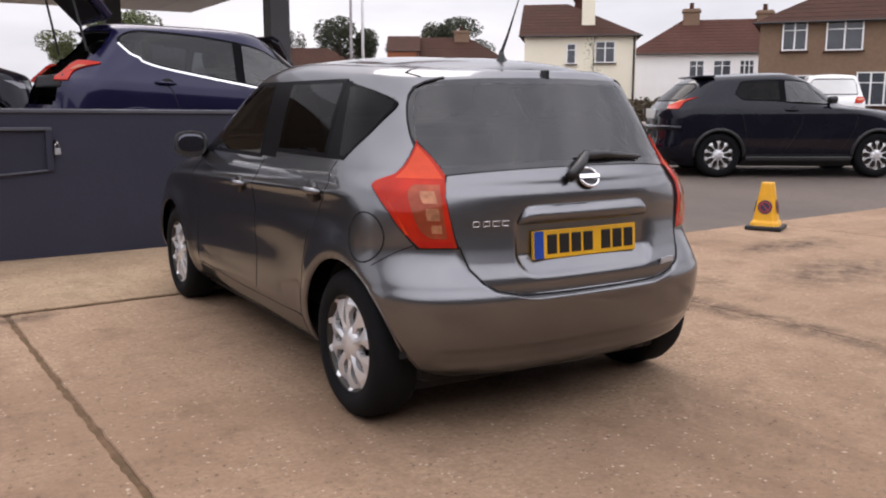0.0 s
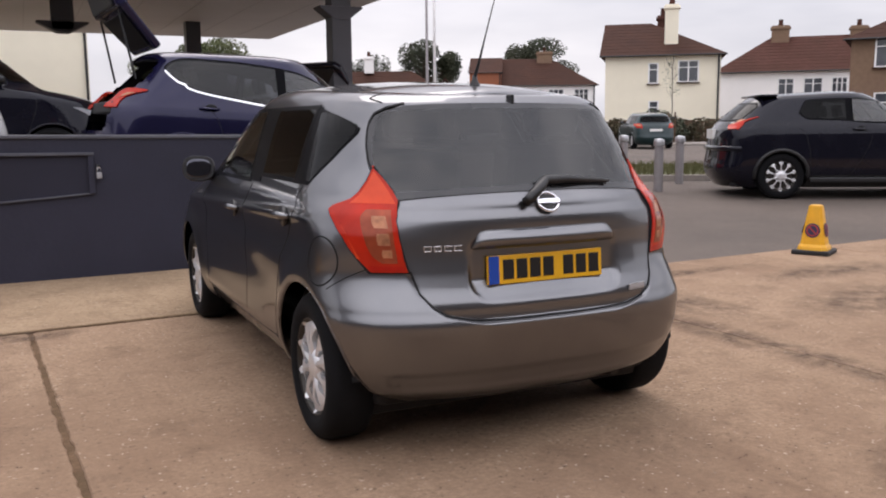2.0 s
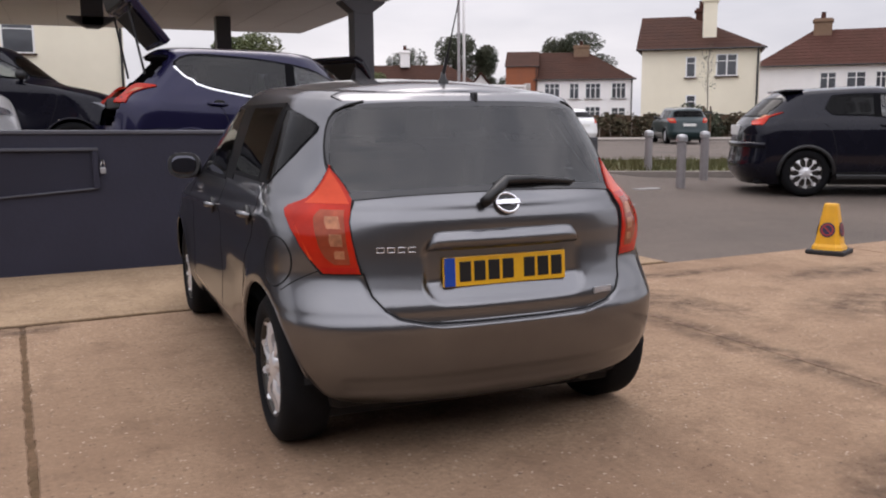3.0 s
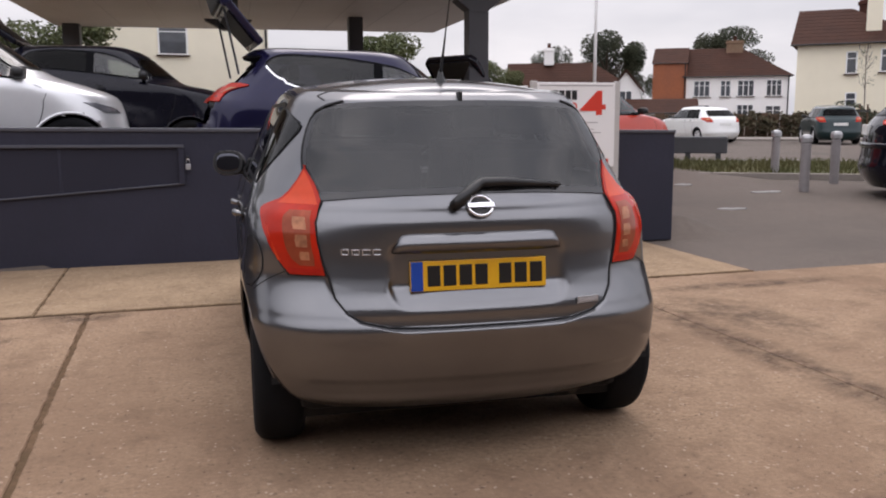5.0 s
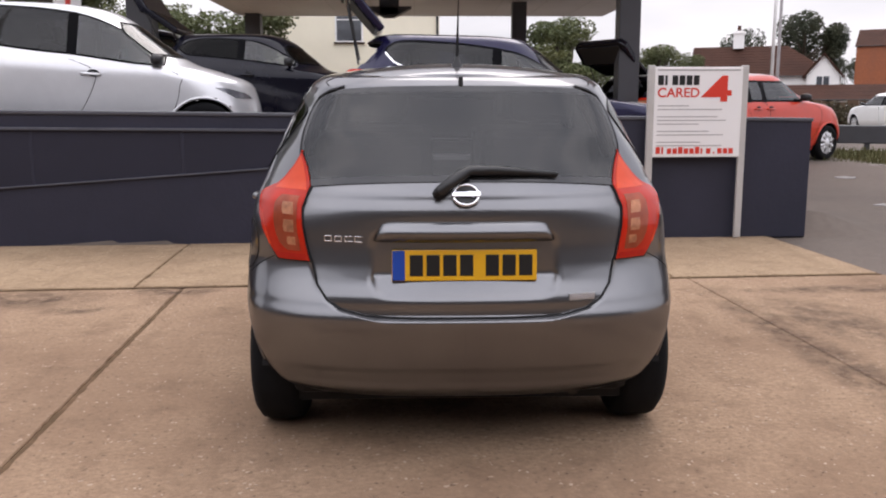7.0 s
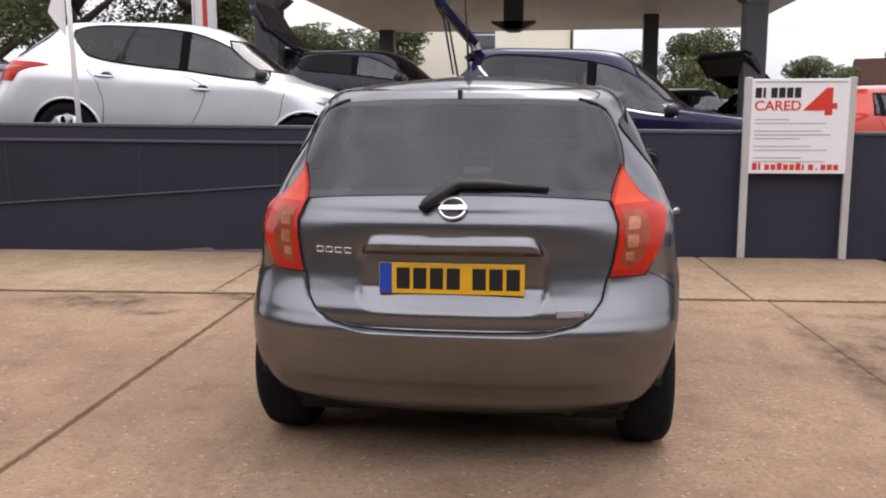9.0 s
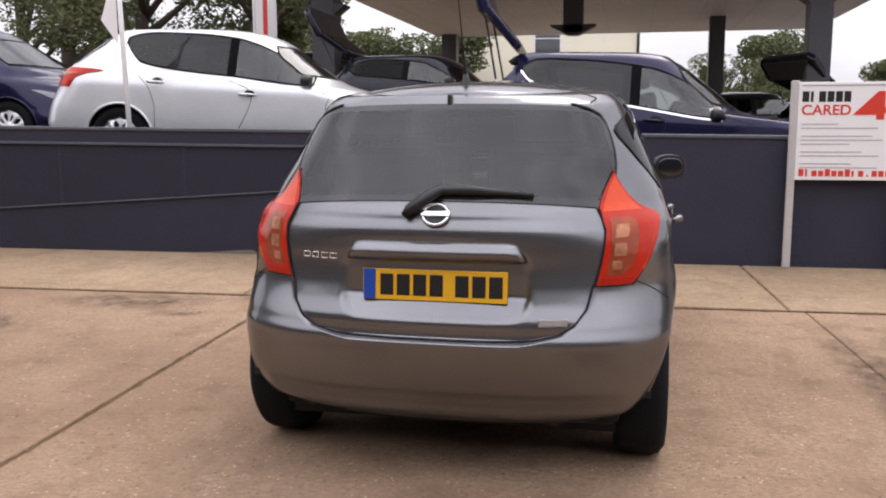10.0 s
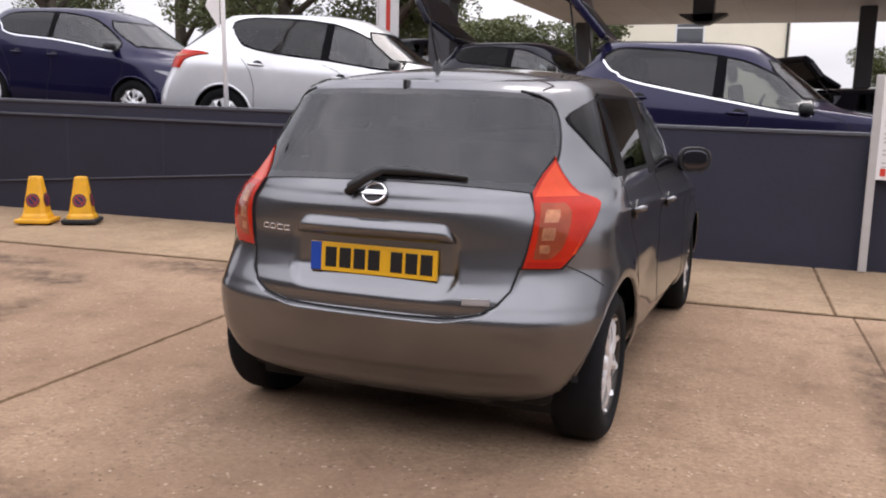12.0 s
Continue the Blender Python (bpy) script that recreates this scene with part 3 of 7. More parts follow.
def band_pane(S, glaze, ya, yb, glass, parent, side=1, n=9, m=26, border=0.022):
    """A side pane between the lower and upper line of a car's glass, from ya to yb, with its black edge under it."""
    gy, lo, hi = glaze
    ys = np.concatenate([[ya], np.linspace(ya + border, yb - border, m - 2), [yb]])
    zl, zh = spline(gy, lo, ys), spline(gy, hi, ys)
    zh = np.maximum(zh, zl + 0.012)
    e = np.minimum(border / np.maximum(zh - zl, 1e-3), 0.3)
    f = np.stack([np.zeros_like(e)] + [e + (1 - 2 * e) * k / (n - 3) for k in range(n - 2)] + [np.ones_like(e)])
    Z = zl[None, :] + (zh - zl)[None, :] * f
    Y = np.repeat(ys[None, :], n, 0)
    P = S.surf(S.a_y(Y, Z), Z)
    P[..., 0] = (P[..., 0] + 0.004) * side
    L = P.copy()
    L[..., 0] -= 0.02 * side
    idx = np.arange(n * m).reshape(n, m)
    inner, rim = [], []
    for i in range(n - 1):
        for j in range(m - 1):
            (rim if i in (0, n - 2) or j in (0, m - 2) else inner).append((idx[i, j], idx[i, j + 1], idx[i + 1, j + 1], idx[i + 1, j]))
    edge = [(0, j) for j in range(m)] + [(i, m - 1) for i in range(1, n)] + [(n - 1, j) for j in range(m - 2, -1, -1)] + [(i, 0) for i in range(n - 2, 0, -1)]
    verts = [tuple(q) for q in P.reshape(-1, 3)]
    base = len(verts)
    verts += [tuple(L[c]) for c in edge]
    for k in range(len(edge)):
        k2 = (k + 1) % len(edge)
        rim.append((idx[edge[k]], base + k, base + k2, idx[edge[k2]]))
    pane = set_smooth(fix(mesh_ob("side_window", verts, inner, glass, parent)))
    set_smooth(fix(mesh_ob("glass_edge", verts, rim, M_FRIT, pane)))
    return pane


def seam(S, pts, parent, width=0.006, name="shut_line", off=0.0012, side=1, mat=None):
    """A thin line on the shell through (kind, value, height) places."""
    dense = []
    for (k0, q0, z0), (k1, q1, z1) in zip(pts, pts[1:]):
        a0 = S.a_x(np.array([q0]), np.array([z0]))[0] if k0 == "x" else S.a_y(np.array([q0]), np.array([z0]))[0]
        a1 = S.a_x(np.array([q1]), np.array([z1]))[0] if k1 == "x" else S.a_y(np.array([q1]), np.array([z1]))[0]
        for t in np.linspace(0, 1, 12)[:-1]:
            dense.append((a0 + (a1 - a0) * t, z0 + (z1 - z0) * t))
    dense.append((a1, z1))
    a = np.array([d[0] for d in dense])
    z = np.array([d[1] for d in dense])
    p = S.surf(a, z)
    p[:, 0] *= side
    pa = S.surf(np.clip(a + 1e-3, 0, 1), z) - S.surf(np.clip(a - 1e-3, 0, 1), z)
    pz = S.surf(a, z + 3e-3) - S.surf(a, z - 3e-3)
    nr = np.cross(pa, pz)
    nr /= np.maximum(np.linalg.norm(nr, axis=-1, keepdims=True), 1e-9)
    nr[:, 0] *= side
    ctr = np.array([0, S.length * 0.45, 0.75])
    nr *= np.sign(np.sum(nr * (p - ctr), -1, keepdims=True))
    d = np.gradient(p, axis=0)
    d /= np.maximum(np.linalg.norm(d, axis=-1, keepdims=True), 1e-9)
    s = np.cross(nr, d)
    verts = [tuple(x) for x in np.concatenate([p + s * width / 2 - nr * 0.004, p + s * width / 2 + nr * off, p - s * width / 2 + nr * off, p - s * width / 2 - nr * 0.004])]
    k = len(p)
    faces = []
    for i in range(k - 1):
        for o in range(3):
            faces.append((o * k + i, o * k + i + 1, (o + 1) * k + i + 1, (o + 1) * k + i))
    return fix(mesh_ob(name, verts, faces, mat or M_SEAM, parent))


def shell_parts(S, na, nv, holes, arches, classify, mats, parent, labels, glaze=None):
    """Meshes the shell: one object for each kind of panel that classify names."""
    nr, ns, nf = na
    a = np.concatenate([np.linspace(0, 0.3, nr + 1)[:-1], np.linspace(0.3, 0.8, ns + 1)[:-1], np.linspace(0.8, 1, nf + 1)])
    a[0], a[-1] = 1e-6, 1 - 1e-6
    v = np.linspace(0, 1, nv)
    A, V = np.meshgrid(a, v, indexing="ij")
    P = S.at(A, V)
    for hy, hz, R, cell in arches:
        d = np.hypot(P[..., 1] - hy, P[..., 2] - hz)
        near = (np.abs(d - R) < cell) & (P[..., 0] > 0.45)
        k = np.where(near, R / np.maximum(d, 1e-6), 1)
        P[..., 1] = hy + (P[..., 1] - hy) * k
        P[..., 2] = hz + (P[..., 2] - hz) * k
    N = grid_normals(P)
    ctr = np.array([0, S.length * 0.45, 0.75])
    N = N * np.sign(np.sum(N * (P - ctr), -1, keepdims=True))
    N[0, :, 0] = 0
    N[-1, :, 0] = 0
    N /= np.maximum(np.linalg.norm(N, axis=-1, keepdims=True), 1e-9)
    Pc = (P[:-1, :-1] + P[1:, :-1] + P[:-1, 1:] + P[1:, 1:]) / 4
    Ac = (A[:-1, :-1] + A[1:, 1:]) / 2
    drop = np.zeros(Ac.shape, bool)
    for rows, kind, margin, soft, *lean in holes:
        z0, z1 = rows[0][0] + margin, rows[-1][0] - margin
        zc = np.clip(Pc[..., 2], rows[0][0], rows[-1][0])
        q = np.linspace(rows[0][0], rows[-1][0], 60)
        al, ar = row_ends(S, rows, kind, q, soft)
        L, R = np.interp(zc, q, al), np.interp(zc, q, ar)
        am = margin * 0.12
        if kind == "xx":
            L = np.full_like(L, -1)
        if kind == "xf":
            L, R = R, np.full_like(L, 2)
        low = z0 - (lean[0] * np.clip((Ac - L) / np.maximum(R - L, 1e-4), 0, 1) if lean else 0)
        drop |= (Pc[..., 2] > low) & (Pc[..., 2] < z1) & (Ac > L + am) & (Ac < R - am)
    if glaze is not None:
        gy, lo, hi = glaze
        py = np.clip(Pc[..., 1], gy[0], gy[-1])
        drop |= (Pc[..., 1] > gy[0] + 0.02) & (Pc[..., 1] < gy[-1] - 0.02) & (Pc[..., 2] > spline(gy, lo, py) + 0.014) & (Pc[..., 2] < spline(gy, hi, py) - 0.014) & (Pc[..., 0] > 0.3)
    for hy, hz, R, cell in arches:
        d = np.hypot(Pc[..., 1] - hy, Pc[..., 2] - hz)
        drop |= (d < R) & (Pc[..., 0] > 0.3)
    names = classify(Ac, Pc)
    made = {}
    idx = np.arange(P.shape[0] * P.shape[1]).reshape(P.shape[:2])
    for name in sorted(set(names.ravel())):
        for sides in ([(1, -1)] if not name.endswith(("door", "sill")) else [(1,), (-1,)]):
            verts, norms, faces = [], [], []
            for s in sides:
                pick = np.argwhere((names == name) & ~drop)
                if not len(pick):
                    continue
                used = {}
                for i, j in pick:
                    quad = [(i, j), (i + 1, j), (i + 1, j + 1), (i, j + 1)]
                    ids = []
                    for c in quad:
                        if c not in used:
                            used[c] = len(verts)
                            x, y, z = P[c]
                            verts.append((x * s, y, z))
                            norms.append((N[c][0] * s, N[c][1], N[c][2]))
                        ids.append(used[c])
                    faces.append(ids if s < 0 else ids[::-1])
            if faces:
                # turn faces to agree with their normals
                ob = mesh_ob(name, verts, faces, mats.get(name, mats["body"]), parent, labels.get(name, ""), True)
                b = bmesh.new()
                b.from_mesh(ob.data)
                bad = [f for f in b.faces if sum((Vector(norms[vv.index]) for vv in f.verts), Vector()).dot(f.normal) < 0]
                bmesh.ops.reverse_faces(b, faces=bad)
                b.to_mesh(ob.data)
                b.free()
                ob.data.normals_split_custom_set_from_vertices(norms)
                made.setdefault(name, []).append(ob)
    # dark lining inside the cabin
    Q = P - N * 0.028
    verts, faces = [], []
    for s in (1, -1):
        used = {}
        for i, j in np.argwhere(~drop & (Pc[..., 2] > 0.80)):
            ids = []
            for c in ((i, j), (i + 1, j), (i + 1, j + 1), (i, j + 1)):
                if c not in used:
                    used[c] = len(verts)
                    verts.append((Q[c][0] * s, Q[c][1], Q[c][2]))
                ids.append(used[c])
            faces.append(ids)
    mesh_ob("cabin_lining", verts, faces, M_SEAT, parent, "", True)
    # roof skin
    top = P[:, -1]
    ss = np.linspace(0, 1, 14)
    wmax = top[:, 0].max()
    R = np.zeros((len(top), len(ss), 3))
    for j, s in enumerate(ss):
        R[:, j, 0] = top[:, 0] * (1 - s)
        R[:, j, 1] = top[:, 1]
        R[:, j, 2] = top[:, 2] + S.crown * (1 - (1 - s) ** 2) * np.minimum(1, (top[:, 0] / wmax)) ** 1.2
    verts, faces = [], []
    k = len(ss)
    for s in (1, -1):
        base = len(verts)
        verts += [(x * s, y, z) for x, y, z in R.reshape(-1, 3)]
        for i in range(len(top) - 1):
            for j in range(k - 1):
                f = (base + i * k + j, base + (i + 1) * k + j, base + (i + 1) * k + j + 1, base + i * k + j + 1)
                faces.append(f if s > 0 else f[::-1])
    roof = mesh_ob("roof", verts, faces, mats.get("roof", mats["body"]), parent, labels.get("roof", ""))
    b = bmesh.new()
    b.from_mesh(roof.data)
    bmesh.ops.remove_doubles(b, verts=b.verts, dist=1e-5)
    for f in b.faces:
        f.smooth = True
        if f.normal.z < 0:
            f.normal_flip()
    b.to_mesh(roof.data)
    b.free()
    made["roof"] = [roof]
    lining = roof.data.copy()
    for q in lining.vertices:
        q.co.z -= 0.03
        q.co.x *= 0.97
    lining.materials.clear()
    lining.materials.append(M_SEAT)
    hl = new("headlining", lining)
    hl.parent = parent
    return made


def make_wheel(car, x, y, r, rim_r, width, style="ten", spoke_mat=None, face=1):
    """A wheel under the car: brake drum, tyre and a spoked alloy rim, its outer face towards face."""
    m = Matrix.Translation((x, y, r)) @ Matrix.Rotation(radians(90) * face, 4, 'Y')
    hub = part("wheel", lathe([(0.03, -width * 0.8), (rim_r * 0.82, -width * 0.75), (rim_r * 0.82, -width * 0.35), (0.04, -width * 0.33)], 24), M_DISC, car, smooth=False)
    hub.matrix_local = m
    w = width
    prof = [(rim_r * 0.985, -w * 0.98), (rim_r + 0.012, -w), (r - 0.035, -w * 1.02), (r - 0.008, -w * 0.93), (r, -w * 0.8), (r, -w * 0.2), (r - 0.008, -w * 0.08), (r - 0.035, 0.006), (rim_r + 0.03, 0.010), (rim_r + 0.010, 0.0), (rim_r * 0.985, -0.008)]
    ty = part("tyre", lathe(prof, 40, caps=False), M_RUBBER, hub, smooth=True)
    # rim: barrel, lip and spokes
    mat = spoke_mat or M_ALLOY
    b = lathe([(rim_r * 0.99, -w * 0.98), (rim_r * 0.90, -w * 0.6), (rim_r * 0.90, -0.03), (rim_r * 0.965, -0.012), (rim_r * 0.99, -0.004), (rim_r * 1.0, -0.010), (rim_r * 1.0, -w * 0.98)], 40, caps=False)
    part("rim_barrel", b, M_DISC, hub, smooth=True)
    b = bmesh.new()
    n_a, radii = 120, [0.17, 0.27, 0.36, 0.44, 0.52, 0.60, 0.68, 0.75, 0.83, 0.93, 0.985]
    grid = []
    for q in radii:
        ring = []
        for i in range(n_a):
            t = 2 * math.pi * i / n_a
            ridge = abs(((i / n_a * 10) % 1) - 0.5) * 2
            pair = 0.5 + 0.5 * math.cos(5 * t)
            z = -0.020 + 0.012 * ridge * math.sin(math.pi * min(1, q * 1.02)) - 0.012 * max(0, q - 0.7) / 0.3 * (1 - ridge) + 0.006 * pair * (q < 0.9)
            if q > 0.95:
                z = -0.006
            ring.append(b.verts.new((q * rim_r * math.cos(t), q * rim_r * math.sin(t), z)))
        grid.append(ring)
    for k in range(len(radii) - 1):
        for i in range(n_a):
            qm = (radii[k] + radii[k + 1]) / 2
            u = ((i + 0.5) / n_a * 10) % 1 - 0.5
            wide = 0.46 if style == "open" else 0.31 if int((i + 0.5) / n_a * 10) % 2 else 0.24
            reach = (0.36, 0.84) if int((i + 0.5) / n_a * 10) % 2 else (0.36, 0.72)
            if style == "open":
                reach = (0.26, 0.95)
            if reach[0] < qm < reach[1] and abs(u) < wide * math.sin(math.pi * (qm - reach[0] + 0.06) / (reach[1] - reach[0] + 0.12)):
                continue
            j = (i + 1) % n_a
            b.faces.new((grid[k][i], grid[k][j], grid[k + 1][j], grid[k + 1][i]))
    r = bmesh.ops.extrude_face_region(b, geom=b.faces[:])
    bmesh.ops.translate(b, verts=[q for q in r["geom"] if isinstance(q, bmesh.types.BMVert)], vec=(0, 0, -0.022))
    part("rim_spokes", b, mat, hub)
    b = lathe([(0.075 * rim_r / 0.19, -0.05), (0.07 * rim_r / 0.19, -0.014), (0.035, -0.003), (0.004, 0.0)], 20)
    part("hub_cap", b, mat, hub, smooth=True)
    return hub


def arch_liner(car, x, y, z, r, s, depth=0.3):
    """The dark hood over a wheel: half a barrel, closed on the inner side."""
    b = bmesh.new()
    n = 20
    outer, inner = [], []
    for i in range(n + 1):
        t = 0.05 + (math.pi - 0.1) * i / n
        outer.append(b.verts.new((x, y + r * math.cos(t), z + r * math.sin(t))))
        inner.append(b.verts.new((x - s * depth, y + r * math.cos(t), z + r * math.sin(t))))
    for i in range(n):
        b.faces.new((outer[i], outer[i + 1], inner[i + 1], inner[i]))
    b.faces.new(inner)
    return part("arch_liner", b, M_SEAM, car)


def make_seat(car, x, y, z0, name="seat"):
    b = box(x - 0.24, x + 0.24, y, y + 0.48, z0 + 0.18, z0 + 0.32, 0.04)
    m = Matrix.Translation((x, y, z0 + 0.28)) @ Matrix.Rotation(radians(14), 4, 'X')
    b = box(-0.24, 0.24, -0.10, 0.05, 0, 0.58, 0.045, b, m)
    b = box(-0.13, 0.13, -0.08, 0.02, 0.62, 0.80, 0.035, b, m)
    return part(name, b, M_SEAT, car)


def hatch_levels(L, hw, H, belt, rake, hood=1.0, screen=1.75, tail=0.0):
    """The outlines of a plain hatchback of that length, half width, height and belt height."""
    t = H - 0.10
    return [
        (0.17, hw * 0.86, 0.16, 0.5, 2.6, L - 0.20, 0.6, 2.4),
        (0.30, hw * 0.95, 0.05, 0.5, 2.7, L - 0.05, 0.6, 2.4),
        (0.45, hw * 0.99, 0.0, 0.5, 2.7, L, 0.65, 2.4),
        (0.62, hw * 1.0, 0.03, 0.5, 2.7, L - 0.03, 0.7, 2.3),
        (belt - 0.14, hw * 0.99, 0.06 + tail, 0.5, 2.6, L - 0.14, 0.8, 2.3),
        (belt - 0.04, hw * 0.97, 0.09 + tail, 0.5, 2.6, L - 0.42, 0.8, 2.4),
        (belt + 0.04, hw * 0.94, 0.14 + tail, 0.55, 2.5, L - hood, 0.9, 2.6),
        (belt + 0.5 * (t - belt), hw * 0.83, 0.14 + tail + 0.45 * (rake - 0.14 - tail), 0.6, 2.5, L - hood - 0.5 * (screen - hood), 0.8, 2.7),
        (t - 0.05, hw * 0.71, rake, 0.6, 2.6, L - screen + 0.05, 0.7, 2.8),
        (t - 0.01, hw * 0.64, rake + 0.07, 0.55, 2.6, L - screen - 0.06, 0.6, 2.8),
        (t, hw * 0.58, rake + 0.14, 0.5, 2.6, L - screen - 0.14, 0.55, 2.8),
    ]


def plain_car(name, label, group, mat, L, hw, H, belt, rake, wheels, wr, m, hood=1.0, screen=1.75, tail=0.0, glass=None, lamp=None, handles=True,
              plate=True, rim_style="ten", rim_mat=None, open_tail=False, chrome=False, kick=0.0, arch_trim=None, pillars=2, front_lamps=True, wedge=0.0, glaze=None, posts=(), handle_at=None, lamp_kind="xy"):
    """A parked hatchback with its panels, panes, lamps, mirrors, handles and wheels."""
    car = tagged(new(name), label, "car", group)
    S = Shell(hatch_levels(L, hw, H, belt, rake, hood, screen, tail), [(0, 0), (rake + 0.1, 0.0), (L * 0.5, 0.045), (L - screen, 0.02), (L, -0.02)], belt)
    glass = glass or M_GLASS
    y0, y1, yt0, yt1 = rake * 0.55 + 0.42, L - hood - 0.55, rake + 0.38, L - screen - 0.05
    zb, zt = belt + 0.015, H - 0.165
    mid = [posts[0] if posts else (L - screen) * 0.60, (L - screen) * 0.42] if pillars == 2 else [(L - screen) * 0.62]
    edges = [(y0, yt0)] + [(c, c + 0.06) for c in sorted(mid)] + [(y1, yt1)]
    holes, panes = [], []
    for (b0, t0), (b1, t1) in zip(edges, edges[1:]):
        fall = wedge * (b1 - b0)
        zr = zb - wedge * (b0 - y0)
        rows = [(zr + (kick if b0 == y0 else 0), b0 + 0.03, b1 - 0.03), ((zr + zt) / 2, (b0 + t0) / 2 + 0.03, (b1 + t1) / 2 - 0.03 + (0.05 if b1 == y1 else 0)), (zt, t0 + 0.03, t1 - 0.03)]
        if glaze is not None:
            continue
        panes.append((rows, fall + (kick if b0 == y0 else 0)))
        holes.append((rows, "yy", 0.02, False, fall + (kick if b0 == y0 else 0)))
    rear = [(belt + 0.10, 0.02, hw * 0.72), ((belt + H) / 2 + 0.02, 0.02, hw * 0.66), (H - 0.20, 0.02, hw * 0.56)]
    if open_tail:
        rear = [(belt - 0.28, 0.02, hw * 0.70), (belt + 0.05, 0.02, hw * 0.74), ((belt + H) / 2 + 0.02, 0.02, hw * 0.66), (H - 0.17, 0.02, hw * 0.56)]
    holes.append((rear, "xx", 0.012, True))
    screen_rows = [(belt + 0.09, 0.02, hw * 0.78), ((belt + H) / 2, 0.02, hw * 0.70), (H - 0.19, 0.02, hw * 0.58)]
    holes.append((screen_rows, "xf", 0.012, True))
    arches = [(wy, wr, wr + 0.045, 0.02) for wy in wheels]

    def classify(A, P):
        k = np.full(A.shape, "body", dtype="<U12")
        k = np.where((P[..., 2] < 0.36) & (A > 0.3) & (A < 0.8), "sill", k)
        k = np.where((P[..., 2] < 0.60) & (P[..., 1] < 0.55), "rear_bumper", k)
        k = np.where((P[..., 2] < 0.60) & (P[..., 1] > L - 0.6), "front_bumper", k)
        dz = (P[..., 2] > 0.36) & (A >= 0.3) & (A < 0.84)
        k = np.where(dz & (P[..., 1] > mid[0] - 0.03) & (P[..., 1] < min(L - hood - 0.35, wheels[1] - wr - 0.07)) & (P[..., 2] < belt + 0.02), "front_door", k)
        k = np.where(dz & (P[..., 1] > wheels[0] + wr + 0.1) & (P[..., 1] <= mid[0] - 0.03) & (P[..., 2] < belt + 0.02), "rear_door", k)
        return k

    shell_parts(S, (28, 100, 18), 72, holes, arches, classify, {"body": mat, "sill": arch_trim or mat}, car, {}, glaze)
    for s in (1, -1):
        for i, (rows, fall) in enumerate(panes):
            window_ob("side_window", S, rows, "yy", glass if i < len(panes) - 1 else M_GLASSCLEAR, car, n=12, m=14, soft=False, side=s, off=0.003, slope=fall, border=0.03)
        if glaze is not None:
            ends = [glaze[0][0]] + [q + d for q in posts for d in (-0.028, 0.028)] + [glaze[0][-1]]
            for i in range(len(posts) + 1):
                band_pane(S, glaze, ends[2 * i], ends[2 * i + 1], M_GLASSFRONT if i == len(posts) else glass, car, s)
            for q in posts:
                z0, z1 = float(spline(glaze[0], glaze[1], [q])[0]), float(spline(glaze[0], glaze[2], [q])[0])
                panel_ob("pillar_trim", S, [(z0, q - 0.032, q + 0.032), (z1, q - 0.032, q + 0.032)], "yy", M_FRIT, car, n=8, m=4, off=0.003, side=s, soft=False)
            if chrome:
                gq = [g for g in np.linspace(glaze[0][0] + 0.004, glaze[0][-1] - 0.03, 22)]
                pts = [("y", float(g), float(spline(glaze[0], glaze[1], [g])[0]) - 0.004) for g in gq]
                seam(S, pts, car, 0.020, "chrome_strip", 0.006, s, M_CHROME)
        for (b0, t0) in (edges[1:-1] if glaze is None else ()):
            panel_ob("pillar_trim", S, [(zb - wedge * (b0 - y0) - 0.01, b0 - 0.045, b0 + 0.045), (zt, t0 - 0.045, t0 + 0.045)], "yy", M_FRIT, car, n=8, m=4, off=0.004, side=s, soft=False)
        if chrome and glaze is None:
            pts = [("y", y1 + 0.1, zb - wedge * (y1 - y0) - 0.01), ("y", (y0 + y1) / 2, zb - wedge * (y1 - y0) / 2 - 0.005), ("y", y0 + 0.30, zb - wedge * 0.30 + 0.01), ("y", y0 + 0.10, zb + kick * 0.6 + 0.02), ("y", (y0 + yt0) / 2 - 0.02, (zb + zt) / 2), ("y", yt0 - 0.01, zt - 0.05)]
            seam(S, pts, car, 0.035, "chrome_strip", 0.006, s, M_CHROME)
        seam(S, [("y", mid[0] - 0.02, 0.30), ("y", mid[0] - 0.02, belt)], car, side=s, width=0.007)
        fd = min(L - hood - 0.35, wheels[1] - wr - 0.07)
        seam(S, [("y", fd, 0.32), ("y", fd + 0.02, belt - 0.02)], car, side=s, width=0.007)
        seam(S, [("y", wheels[0] + wr + 0.1, 0.32), ("y", wheels[0] + wr + 0.06, 0.7), ("y", wheels[0] + 0.20, belt)], car, side=s, width=0.007)
        # lamps that wrap round the tail
        lr = lamp or [(belt - 0.14, 0.62 * hw, 0.24), (belt - 0.07, 0.64 * hw, 0.36), (belt + 0.00, 0.66 * hw, 0.58), (belt + 0.03, 0.69 * hw, 0.60), (belt + 0.045, 0.72 * hw, 0.50)]
        panel_ob("tail_lamp", S, lr, lamp_kind, M_LAMPRED, car, n=16, m=12, off=0.012, side=s)
        mz = lr[0][0] + (lr[-1][0] - lr[0][0]) * 0.62
        yl = max(r[2] for r in lr)
        panel_ob("lamp_lens", S, [(mz - 0.035, 0.70 * hw, 0.26), (mz, 0.70 * hw, 0.30 + 0.2 * (yl - 0.3)), (mz + 0.025, 0.72 * hw, 0.30 + 0.5 * (yl - 0.3))], "xy", M_LENSPALE, car, n=6, m=8, off=0.016, side=s)
